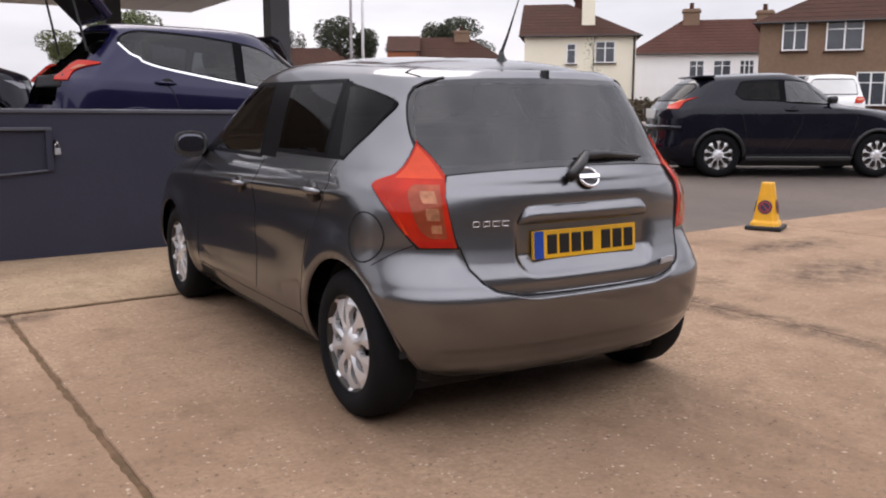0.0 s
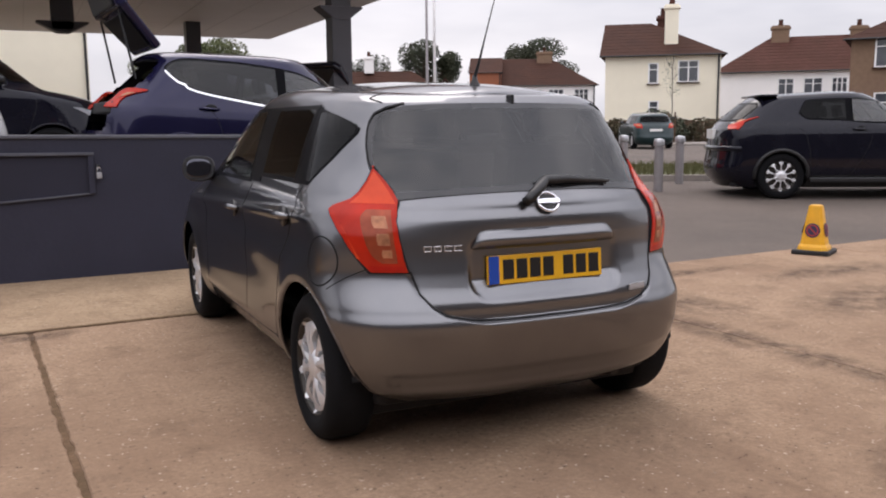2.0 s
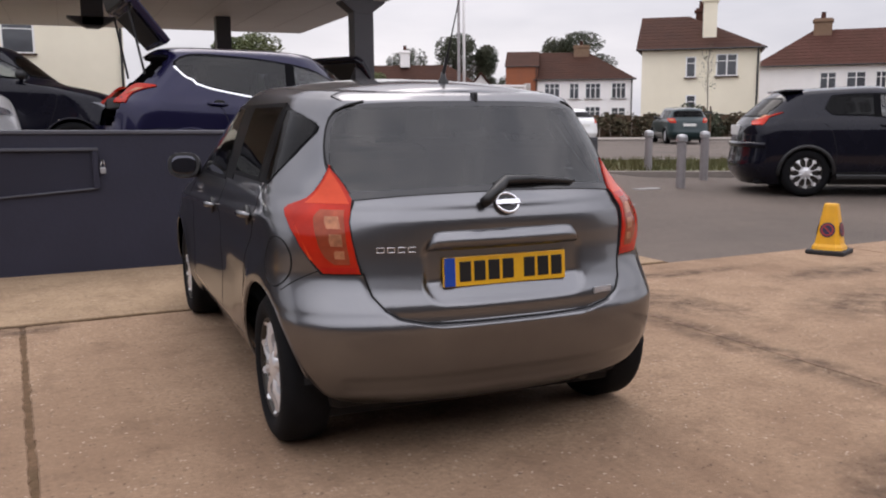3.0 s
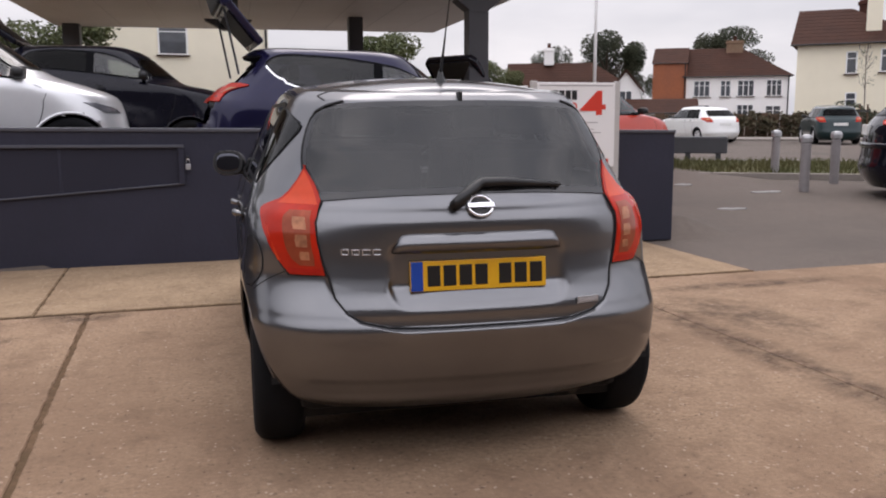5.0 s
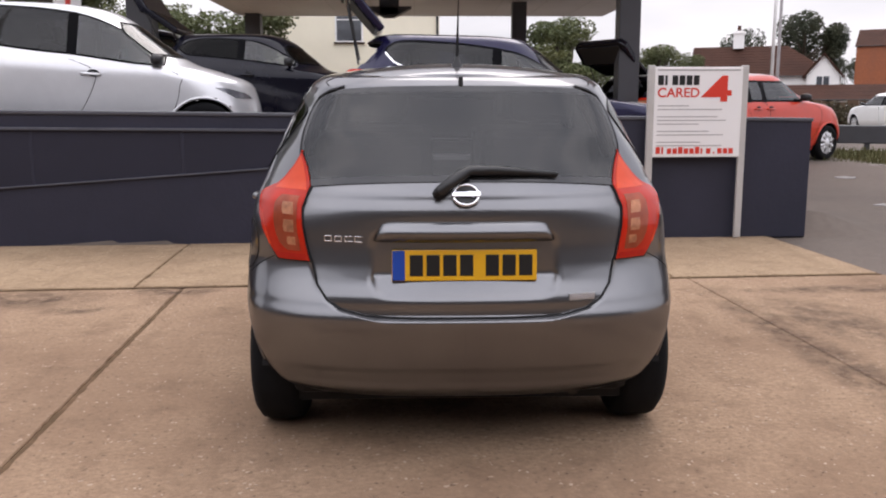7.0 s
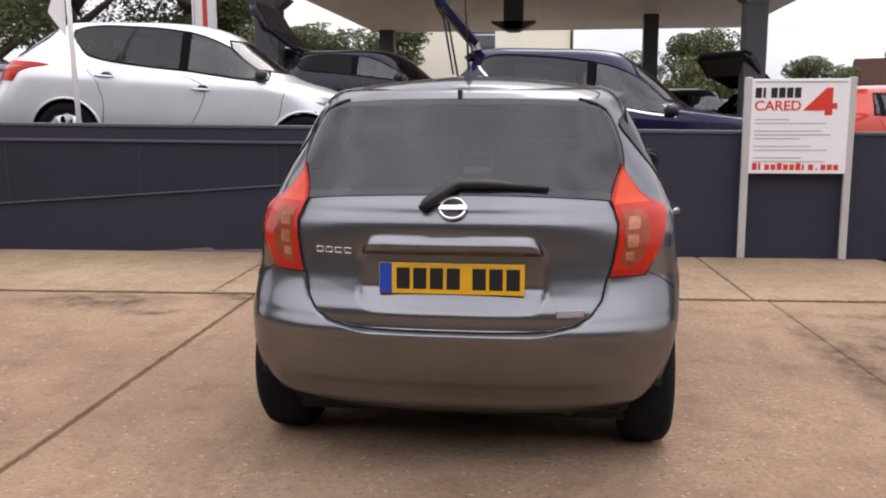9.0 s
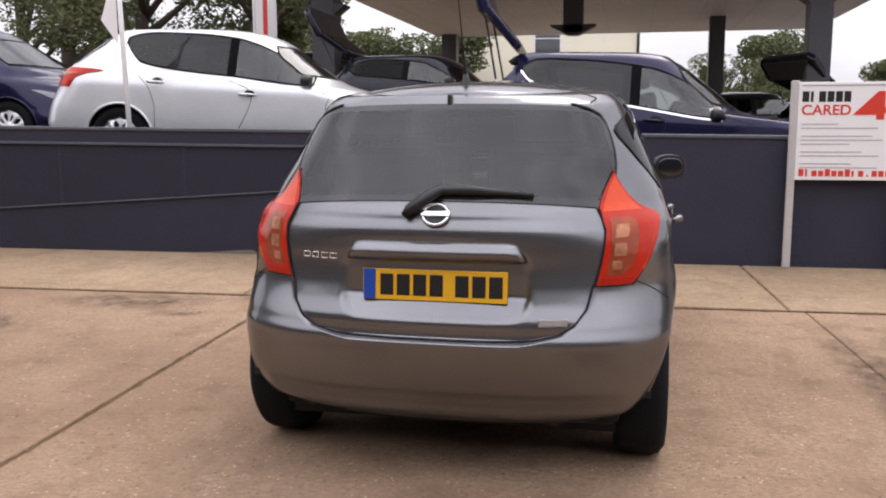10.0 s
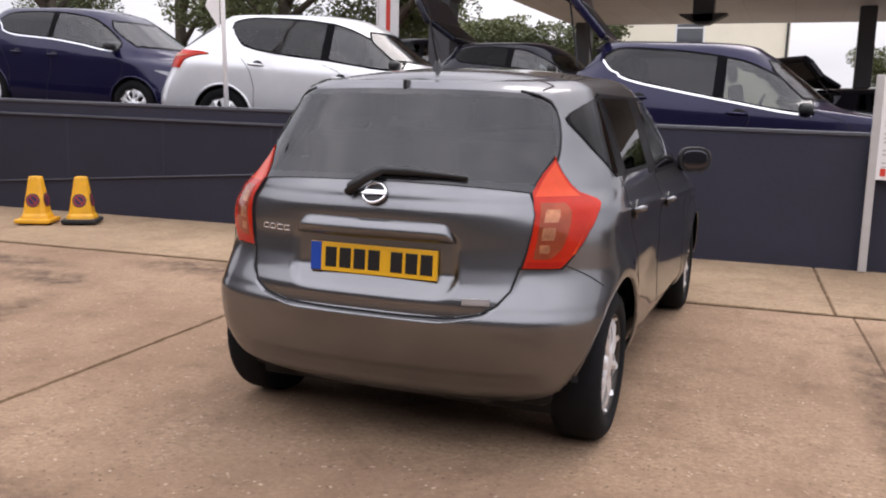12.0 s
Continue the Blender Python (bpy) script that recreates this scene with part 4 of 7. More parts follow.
        if front_lamps:
            v, f, r = panel(S, [(belt - 0.30, L - 0.30, L - 0.14), (belt - 0.25, L - 0.40, L - 0.20), (belt - 0.205, L - 0.52, L - 0.40)], "yy", n=8, m=10, off=0.008, side=s)
            set_smooth(fix(mesh_ob("headlamp", v, f, M_LAMPWHITE, car)))
        # mirror
        my = (y1 if glaze is None else glaze[0][-1]) - 0.08
        px = float(S.surf(S.a_y(np.array([my]), np.array([zb + 0.03])), np.array([zb + 0.03]))[0, 0])
        mb = zb - wedge * (y1 - y0) if glaze is None else glaze[1][-1] - 0.02
        b = pebble((0.095, 0.065, 0.060), 2.8)
        bmesh.ops.transform(b, matrix=Matrix.Translation((s * (px + 0.11), my, mb + 0.075)), verts=b.verts)
        b = box(-0.06, 0.06, -0.02, 0.03, -0.02, 0.02, 0.01, b, Matrix.Translation((s * (px + 0.02), my, mb + 0.035)))
        part("door_mirror", b, M_TRIM, car, smooth=True)
        if handles:
            for hy, hz in (handle_at or [(q, belt - 0.10 - wedge * (q - y0) * 0.7) for q in (wheels[0] + wr + 0.18, mid[0] + 0.12)]):
                p = S.surf(S.a_y(np.array([hy]), np.array([hz])), np.array([hz]))[0]
                # black disc that paints in the shade of the handle's hollow
                part("handle_cup_shade", lathe([(0.002, 0.0), (0.055, 0.003), (0.062, -0.004)], 18, Matrix.Translation((s * p[0], hy + 0.02, hz + 0.01)) @ Matrix.Rotation(radians(90) * s, 4, 'Y') @ Matrix.Diagonal((0.62, 1.0, 1, 1))), M_SEAM, car, smooth=True)
                part("door_handle", tube([(s * (p[0] + 0.004), hy - 0.10, hz), (s * (p[0] + 0.028), hy - 0.05, hz), (s * (p[0] + 0.028), hy + 0.05, hz), (s * (p[0] + 0.004), hy + 0.10, hz)], [0.011, 0.015, 0.015, 0.011], 8), mat, car, smooth=True)
        for i, wy in enumerate(wheels):
            make_wheel(car, s * (hw - 0.02), wy, wr, wr * 0.67, 0.20, rim_style, rim_mat, s)
            arc = [(float(S.surf(S.a_y(np.array([wy + (wr + 0.045) * math.cos(t)]), np.array([wr + (wr + 0.045) * math.sin(t)])), np.array([wr + (wr + 0.045) * math.sin(t)]))[0, 0]) * s,
                    wy + (wr + 0.045) * math.cos(t), wr + (wr + 0.045) * math.sin(t)) for t in np.linspace(-0.1, math.pi + 0.1, 24)]
            part("arch_lip", tube(arc, 0.03 if arch_trim else 0.014, 8), arch_trim or mat, car, smooth=True)
            arch_liner(car, s * (hw - 0.04), wy, wr, wr + 0.045, s)
    if not open_tail:
        window_ob("rear_window", S, rear, "xx", glass, car, n=9, m=15, both=True, off=0.004)
    window_ob("windscreen", S, screen_rows, "xf", M_GLASSCLEAR, car, n=9, m=15, both=True, off=0.004)
    part("underbody", box(-hw * 0.8, hw * 0.8, 0.25, L - 0.3, 0.17, 0.32, 0.04), M_SEAM, car)
    part("cabin_floor", box(-hw * 0.86, hw * 0.86, 0.4, L - 1.1, 0.34, 0.42, 0.02), M_SEAT, car)
    part("dashboard", box(-hw * 0.82, hw * 0.82, L - hood - 0.75, L - hood - 0.35, 0.5, belt, 0.05), M_TRIM, car)
    for sx in (-0.36, 0.36):
        make_seat(car, sx, L * 0.5, 0.35)
    make_seat(car, -0.38, L * 0.28, 0.35)
    make_seat(car, 0.38, L * 0.28, 0.35)
    part("steering_wheel", tube([(0.36 + 0.18 * math.cos(t), L - hood - 0.85 + 0.06 * math.sin(t), belt - 0.05 + 0.17 * math.sin(t)) for t in np.linspace(0, 2 * math.pi, 20)], 0.015, 6), M_TRIM, car)
    if plate and not open_tail:
        py = float(S.surf(np.array([1e-4]), np.array([belt - 0.22]))[0, 1])
        part("number_plate", box(-0.26, 0.26, py - 0.012, py + 0.01, belt - 0.28, belt - 0.17, 0.004), M_PLATEW, car)
    if open_tail:
        hy, hz = rake + 0.10, H - 0.07
        tail_m = Matrix.Translation((0, hy, hz)) @ Matrix.Rotation(radians(open_tail), 4, 'X')
        bend = Matrix.Translation((0, 0.02, -0.52)) @ Matrix.Rotation(radians(-24), 4, 'X')
        b = prism([(-hw * 0.62, 0), (hw * 0.62, 0), (hw * 0.76, -0.54), (-hw * 0.76, -0.54)], -0.045, 0.035, 0.02)
        b = prism([(-hw * 0.76, 0.02), (hw * 0.76, 0.02), (hw * 0.74, -0.38), (hw * 0.62, -0.48), (-hw * 0.62, -0.48), (-hw * 0.74, -0.38)], -0.07, 0.05, 0.03, b, bend)
        tg = part("tailgate", b, mat, car, "raised tailgate")
        tg.matrix_local = tail_m
        part("tailgate_lining", prism([(-hw * 0.64, -0.02), (hw * 0.64, -0.02), (hw * 0.60, -0.40), (-hw * 0.60, -0.40)], 0.045, 0.075, 0.012, None, bend), M_TRIM, tg)
        part("tailgate_glass", prism([(-hw * 0.54, -0.06), (hw * 0.54, -0.06), (hw * 0.66, -0.46), (-hw * 0.66, -0.46)], -0.055, 0.045, 0.01), M_FRIT, tg)
        for s in (1, -1):
            e = tail_m @ Vector((s * hw * 0.6, 0.05, -0.5))
            part("gas_strut", tube([(s * hw * 0.66, rake * 0.6 + 0.1, belt + 0.25), tuple(e)], 0.012, 6), M_TRIM, car)
        part("boot_opening", box(-hw * 0.7, hw * 0.7, 0.20, 0.9, belt - 0.1, belt + 0.02, 0.02), M_SEAT, car)
    car.matrix_world = m
    return car, S


# ==== the yard and the ground ====
YARD = pose(0, 0, 0, 0, 0, 2.58)
APRON = pose(0, 0, 0, 0, 0, 3.2)


def rise(x, y):
    """Height of the tarmac: the yard behind the wall lies higher and falls away to the road."""
    up = (0.47 - 0.062 * np.clip(x, -9, 4)) * smooth01(4.6, 3.9, x) * smooth01(5.42, 5.50, y - 0.045 * x)
    ramp = 0.33 * smooth01(7.0, 12.0, y) * smooth01(11.0, 7.0, x) * smooth01(3.7, 4.4, x)
    back = smooth01(60, 30, y)
    n = 0.484 * x + 0.875 * y
    street = 0.19 * smooth01(5.5, 13.0, n) * smooth01(3.6, 4.8, y) * smooth01(3.6, 5.0, x)
    return np.maximum((up + ramp) * back, street)


gx = np.concatenate([[-600, -200, -80, -40], np.linspace(-25, 25, 101), [40, 80, 200, 600]])
gy = np.concatenate([[-600, -200, -60, -20], np.linspace(-8, 4.8, 14), np.linspace(5.0, 36, 90), [45, 60, 90, 200, 600]])
GX, GY = np.meshgrid(gx, gy, indexing="ij")
GZ = rise(GX, GY) - 0.012
gi = np.arange(GX.size).reshape(GX.shape)
ground = mesh_ob("ground", np.stack([GX, GY, GZ], -1).reshape(-1, 3), [(gi[i, j], gi[i + 1, j], gi[i + 1, j + 1], gi[i, j + 1]) for i in range(len(gx) - 1) for j in range(len(gy) - 1)], M_ASPHALT, smooth=True)
tagged(ground, "dark worn tarmac of the yard and road", "ground", kind="structure")

# concrete apron in front of the wall: slabs with dirt-filled joints
apron = part("pavement", box(-20, 20, -4.4, 3.225, -0.06, -0.011), M_JOINT)
apron.matrix_world = APRON
tagged(apron, "worn brown concrete apron with dirt-filled joints", "pavement", kind="structure")
cuts = [-20, -12.85, -9.12, -5.40, -1.68, 2.06, 5.75, 9.5, 13.2, 20]
rnd = random.Random(5)


def ragged_slab(x0, x1, y0, y1, top, amount=0.011, step=0.045, thick=0.045):
    """A slab with slightly crumbled edges."""
    pts = []
    nx, ny = max(2, int((x1 - x0) / step)), max(2, int((y1 - y0) / step))
    for i in range(nx):
        pts.append((x0 + (x1 - x0) * i / nx, y0))
    for i in range(ny):
        pts.append((x1, y0 + (y1 - y0) * i / ny))
    for i in range(nx):
        pts.append((x1 - (x1 - x0) * i / nx, y1))
    for i in range(ny):
        pts.append((x0, y1 - (y1 - y0) * i / ny))
    cx, cy = (x0 + x1) / 2, (y0 + y1) / 2
    out = []
    for x, y in pts:
        k = rnd.uniform(-1, 1) * amount + (0.02 * max(0, noise.noise(Vector((x * 1.7, y * 1.7, 3)))) ** 1.5)
        k *= 0.25 if abs(x - 2.06) < 0.02 else 1.0  # the joint beside the car is tight
        out.append((x - math.copysign(k, x - cx) * (abs(x - cx) > (x1 - x0) / 2 - 1e-3), y - math.copysign(k, y - cy) * (abs(y - cy) > (y1 - y0) / 2 - 1e-3)))
    b = bmesh.new()
    hi = [b.verts.new((x, y, top)) for x, y in out]
    mid = [b.verts.new((x + (0.006 if x < cx else -0.006), y + (0.006 if y < cy else -0.006), top + 0.0)) for x, y in out]
    lo = [b.verts.new((x, y, top - thick)) for x, y in out]
    for v in hi:
        v.co.z -= 0.006
    b.faces.new(mid)
    n = len(out)
    for i in range(n):
        j = (i + 1) % n
        b.faces.new((mid[i], hi[i], hi[j], mid[j]))
        b.faces.new((hi[i], lo[i], lo[j], hi[j]))
    return b


for x0, x1 in zip(cuts, cuts[1:]):
    part("slab", ragged_slab(x0 + (0.010 if x0 < 0 else 0.0032), x1 - (0.010 if x1 < 0 else 0.0032), -4.35, 3.222, 0.0), M_CONCRETE, apron)

strip = part("kerb_strip", box(-20, 3.60, 3.235, 5.42, -0.05, 0.001), M_JOINT)
strip.matrix_world = APRON
tagged(strip, "pale concrete strip along the foot of the wall", "pavement", kind="structure")
scuts = [-20, -9.5, -5.6, -2.02, 1.95, 3.58]
for x0, x1 in zip(scuts, scuts[1:]):
    part("slab", ragged_slab(x0 + 0.004, x1 - 0.004, 3.238, 5.42, 0.012), M_STRIP, strip)


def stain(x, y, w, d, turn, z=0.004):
    """A thin dark patch lying on the slab, for stains and for painted shade."""
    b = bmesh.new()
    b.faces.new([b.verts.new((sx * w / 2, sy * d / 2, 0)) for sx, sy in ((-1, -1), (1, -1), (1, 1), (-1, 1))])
    ob = tagged(part("ground_stain_shade", b, M_STAIN_SHADE), "dark dirt and painted shade on the worn concrete", "stain", "ground stains", "structure")
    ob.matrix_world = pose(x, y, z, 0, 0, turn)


# the 1.4 x 3.6 patch is shade painted in under the hatchback
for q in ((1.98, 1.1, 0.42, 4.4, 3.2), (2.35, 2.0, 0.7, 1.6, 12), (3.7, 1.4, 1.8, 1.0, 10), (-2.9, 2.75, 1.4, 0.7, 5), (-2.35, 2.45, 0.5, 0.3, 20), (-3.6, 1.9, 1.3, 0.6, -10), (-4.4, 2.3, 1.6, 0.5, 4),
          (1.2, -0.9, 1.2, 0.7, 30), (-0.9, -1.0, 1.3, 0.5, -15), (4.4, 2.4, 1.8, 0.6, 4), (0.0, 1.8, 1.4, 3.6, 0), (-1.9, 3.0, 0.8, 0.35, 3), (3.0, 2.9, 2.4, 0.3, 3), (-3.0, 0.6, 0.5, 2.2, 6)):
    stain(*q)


def flat_patch(name, label, poly, z, mat, kind="structure", cat="ground"):
    b = bmesh.new()
    b.faces.new([b.verts.new((x, y, z + (float(rise(np.array(x), np.array(y))) if z < 0.2 else 0))) for x, y in poly])
    r = bmesh.ops.extrude_face_region(b, geom=b.faces[:])
    bmesh.ops.translate(b, verts=[v for v in r["geom"] if isinstance(v, bmesh.types.BMVert)], vec=(0, 0, -0.01))
    return tagged(part(name, b, mat), label, cat, kind=kind)


# road beyond: d along the road, n across it
RD, RN = Vector((-0.875, 0.484)), Vector((0.484, 0.875))


def road_pt(n, d):
    p = RN * n + RD * d
    return (p.x, p.y)


def band(name, label, n0, n1, d0, d1, z0, z1, mat, cat="pavement", parent=None):
    b = bmesh.new()
    pts = [road_pt(n0, d0), road_pt(n0, d1), road_pt(n1, d1), road_pt(n1, d0)]
    hi = [b.verts.new((x, y, z1)) for x, y in pts]
    lo = [b.verts.new((x, y, z0)) for x, y in pts]
    b.faces.new(hi)
    for i in range(4):
        j = (i + 1) % 4
        b.faces.new((hi[i], lo[i], lo[j], hi[j]))
    return tagged(part(name, b, mat), label, cat, kind="structure")


band("verge", "rough grass verge beside the road", 13.6, 18.3, -14, 7.0, 0.0, 0.27, M_GRASS, "grass")
band("kerb", "grey stone kerb along the grass verge", 13.4, 13.6, -14, 7.0, 0.0, 0.29, M_KERB, "kerb")
band("kerb_far", "grey stone kerb along the far side of the verge", 18.3, 18.5, -14, 7.0, 0.0, 0.29, M_KERB, "kerb")
band("pavement_far", "pale pavement across the road", 38.5, 42.5, -60, 60, 0.0, 0.28, M_KERB)
band("pavement_near", "pale pavement between verge and road", 18.5, 20.0, -40, 20, 0.0, 0.23, M_PATCH)

# grass blades on the verge
gr = random.Random(11)
gv, gf = [], []
for i in range(18000):
    n, d = gr.uniform(13.65, 18.2), gr.uniform(-13.5, 6.8)
    x, y = road_pt(n, d)
    h, a = gr.uniform(0.05, 0.16), gr.uniform(0, 6.28)
    k = len(gv)
    gv += [(x - 0.012 * math.cos(a), y - 0.012 * math.sin(a), 0.265), (x + 0.012 * math.cos(a), y + 0.012 * math.sin(a), 0.265), (x + gr.uniform(-.05, .05), y + gr.uniform(-.05, .05), 0.265 + h)]
    gf.append((k, k + 1, k + 2))
tagged(mesh_ob("grass", gv, gf, M_GRASS), "tufts of rough yellowing grass on the verge", "grass", kind="stuff")

# pale repair patches on the tarmac
rp = random.Random(21)
for (cx, cy, w) in ((7.1, 8.75, 0.30), (5.6, 7.3, 0.22), (6.3, 9.9, 0.2)):
    ring = []
    for k in range(14):
        t, q = 2 * math.pi * k / 14, rp.uniform(0.6, 1.1)
        ring.append((cx + w * q * math.cos(t), cy + 0.5 * w * q * math.sin(t)))
    flat_patch("road_patch", "pale worn repair patch in the tarmac", ring, -0.004, M_PATCH, "structure", "patch")

# pale concrete slab added under the canopy to bounce light onto its soffit
FX, FY = np.meshgrid(np.linspace(-9, 3.2, 32), np.linspace(9.0, 29.5, 42), indexing="ij")
FZ = rise(FX, FY) + 0.006
fi = np.arange(FX.size).reshape(FX.shape)
tagged(mesh_ob("forecourt", np.stack([FX, FY, FZ], -1).reshape(-1, 3), [(fi[i, j], fi[i + 1, j], fi[i + 1, j + 1], fi[i, j + 1]) for i in range(31) for j in range(41)], M_STRIP, smooth=True),
       "pale concrete slab added under the canopy to bounce light", "pavement", kind="structure")

# ==== the wall ====
wall = part("wall_north", prism([(-14, 0), (3.90, 0), (3.90, 1.155), (-14, 1.37)], 5.17, 5.40, 0.012), M_WALL)
wall.matrix_world = YARD
tagged(wall, "low slate-grey painted retaining wall with a hatch", "wall", kind="structure")
part("wall_cap", prism([(-14, 1.345), (3.905, 1.13), (3.905, 1.162), (-14, 1.377)], 5.155, 5.41, 0.006), M_WALLCAP, wall, "top edge with its highlight painted in")
part("wall_return", box(3.68, 3.90, 5.40, 6.2, 0.0, 1.14, 0.012), M_WALL, wall)
# hatch: frame bars stand proud round a dark panel; its lower rail climbs towards the lock
part("hatch_panel", prism([(-9.0, 0.20), (-1.10, 0.735), (-1.10, 1.055), (-9.0, 1.14)], 5.164, 5.175), material("hatch_dark_paint", (0.022, 0.022, 0.036), 0.6, 0, 0.3, var=0.2, scale=4, second=(0.018, 0.018, 0.029), sscale=1, samount=0.6), wall, "dark recessed panel")
part("hatch_rail", prism([(-9.0, 1.135), (-1.05, 1.05), (-1.05, 1.075), (-9.0, 1.16)], 5.135, 5.175, 0.004), M_WALLCAP, wall)
part("hatch_rail", prism([(-9.0, 0.19), (-1.06, 0.722), (-1.06, 0.737), (-9.0, 0.205)], 5.145, 5.175, 0.004), M_WALLCAP, wall)
part("hatch_stile", prism([(-1.10, 0.725), (-1.05, 0.728), (-1.05, 1.06), (-1.10, 1.06)], 5.14, 5.175, 0.004), M_WALL, wall)
for sx in (-2.1, -3.45, -4.8, -6.1, -7.4):
    part("hatch_seam", box(sx, sx + 0.03, 5.160, 5.175, 0.72 + (sx + 1.05) * 0.067, 1.06 - (sx + 1) * 0.0105, 0.004), M_WALL, wall)

lock = tagged(new("padlock"), "small steel padlock hanging on the wall hatch", "padlock")
part("lock_body", box(-0.022, 0.022, -0.012, 0.012, -0.03, 0.022, 0.006), M_STEEL, lock)
part("shackle", tube([(-0.015, 0, 0.02), (-0.015, 0, 0.05), (-0.008, 0, 0.065), (0.008, 0, 0.065), (0.015, 0, 0.05), (0.015, 0, 0.02)], 0.004, 6), M_CHROME, lock)
part("hasp", box(-0.012, 0.012, 0.0, 0.055, 0.055, 0.09, 0.003), M_TRIM, lock)
lock.matrix_world = YARD @ pose(-1.02, 5.118, 0.885)

# unseen wall added behind the walk: it blocks low sky and darkens reflections
M_UNSEEN_WALL = material("unseen_wall_cladding", (0.12, 0.115, 0.12), 0.5, var=0.15, scale=1.5, second=(0.08, 0.08, 0.085), sscale=0.4, samount=0.5)
sky_block = part("unseen_wall_south", box(-34, 30, -12.5, -12.0, 0, 7.2, 0.02), M_UNSEEN_WALL)
tagged(sky_block, "unseen dark wall added to block sky behind the walk", "wall", kind="structure")

# added out of view, so the hatchback's left side reflects something dark
side_wall = part("unseen_wall_west", box(-15.5, -15.0, -12.0, 3.6, 0, 6.2, 0.02), M_UNSEEN_WALL)
tagged(side_wall, "unseen dark side wall added to darken reflections", "wall", kind="structure")

# ==== the sign by the wall ====
sign = tagged(new("sign_stand"), "white used-car notice board on two pale steel posts", "sign")
SX0, SX1 = 2.24, 3.19
for px in (SX0 - 0.005, SX1 - 0.055):
    part("post", box(px, px + 0.065, 5.07, 5.11, 0.02, 1.655, 0.006), M_POST, sign)
part("board", box(SX0 + 0.055, SX1 - 0.05, 5.062, 5.082, 0.80, 1.64, 0.004), M_SIGNW, sign, "white board with black and red print")
TM = Matrix.Translation((0, 5.0605, 0)) @ Matrix.Rotation(radians(90), 4, 'X')
for k in range(6):
    part("print_block", box(SX0 + 0.085 + 0.068 * k, SX0 + 0.085 + 0.068 * k + (0.022 if k == 1 else 0.055), 5.0595, 5.063, 1.472, 1.562), M_INK, sign)
text_mesh("lettering", "CARED", 0.122, M_SIGNRED, Matrix.Translation((SX0 + 0.085, 0, 1.362)) @ TM, sign, width=0.40, bold=0.002)
# the large figure drawn as blocks
big = prism([(SX0 + 0.50, 1.36), (SX0 + 0.70, 1.56), (SX0 + 0.755, 1.56), (SX0 + 0.755, 1.425), (SX0 + 0.795, 1.425), (SX0 + 0.795, 1.375), (SX0 + 0.755, 1.375), (SX0 + 0.755, 1.32), (SX0 + 0.69, 1.32), (SX0 + 0.69, 1.36)], 5.058, 5.0625)
part("figure", big, M_SIGNRED, sign)
part("print_bar", box(SX0 + 0.08, SX1 - 0.08, 5.0595, 5.063, 1.605, 1.617), M_SIGNGREY, sign)
yb = 1.31
for k, w in enumerate((0.30, 0.62, 0.0, 0.58, 0.66, 0.40, 0.0, 0.5, 0.64, 0.0, 0.42, 0.63)):
    yb -= 0.034
    if w:
        part("print_bar", box(SX0 + 0.09, SX0 + 0.09 + w, 5.0595, 5.063, yb, yb + 0.009), M_SIGNGREY, sign)
for k in range(14):
    xk = SX0 + 0.085 + 0.0545 * k
    if k == 10:
        part("print_block", box(xk + 0.012, xk + 0.028, 5.0595, 5.063, 0.832, 0.848), M_SIGNRED, sign)
    else:
        part("print_block", box(xk, xk + (0.018 if k in (1, 8) else 0.042), 5.0595, 5.063, 0.832, 0.895 if k in (0, 1, 4, 7) else 0.882), M_SIGNRED, sign, "red block of print")
sign.matrix_world = YARD


# ==== cones ====
def make_cone(m, black=True):
    c = tagged(new("parking_cone"), "yellow no-waiting cone with a %s base on the concrete" % ("black" if black else "yellow"), "cone", "yellow cones")
    b = box(-0.175, 0.175, -0.175, 0.175, 0, 0.045, 0.014)
    part("base", b, M_CONEBASE if black else M_CONE, c)
    # body: a square-topped tapered box with rounded corners
    b = bmesh.new()
    prof = [(0.145, 0.04), (0.135, 0.075), (0.118, 0.10), (0.062, 0.455), (0.056, 0.475), (0.042, 0.478)]
    rings = []
    for r, z in prof:
        ring = []
        for k in range(16):
            t = 2 * math.pi * (k + 0.5) / 16
            q = (abs(math.cos(t)) ** 5 + abs(math.sin(t)) ** 5) ** (-1 / 5)
            ring.append(b.verts.new((r * q * math.cos(t), r * q * math.sin(t), z)))
        rings.append(ring)
    for p, q in zip(rings, rings[1:]):
        for k in range(16):
            b.faces.new((p[k], p[(k + 1) % 16], q[(k + 1) % 16], q[k]))
    b.faces.new(rings[-1])
    part("body", b, M_CONE, c)
    for a in range(4):
        mm = Matrix.Rotation(radians(90 * a), 4, 'Z') @ Matrix.Translation((0, -0.100, 0.235)) @ Matrix.Rotation(radians(90 - 9), 4, 'X')
        part("sign_disc", lathe([(0.070, 0), (0.070, 0.003), (0.066, 0.004)], 24, mm), M_CONEDISC, c)
        ring = bmesh.new()
        for k in range(28):
            t0, t1 = 2 * math.pi * k / 28, 2 * math.pi * (k + 1) / 28
            ring.faces.new([ring.verts.new((r * math.cos(t), r * math.sin(t), 0.006)) for r, t in ((0.044, t0), (0.056, t0), (0.056, t1), (0.044, t1))])
        ring.faces.new([ring.verts.new((x, y, 0.0062)) for x, y in ((-0.040, 0.032), (0.032, -0.040), (0.040, -0.032), (-0.032, 0.040))])
        bmesh.ops.transform(ring, matrix=mm, verts=ring.verts)
        part("sign_ring", ring, M_CONERING, c)
    c.matrix_world = m
    return c


make_cone(pose(5.12, 3.20, 0.0, 0, 0, 28))
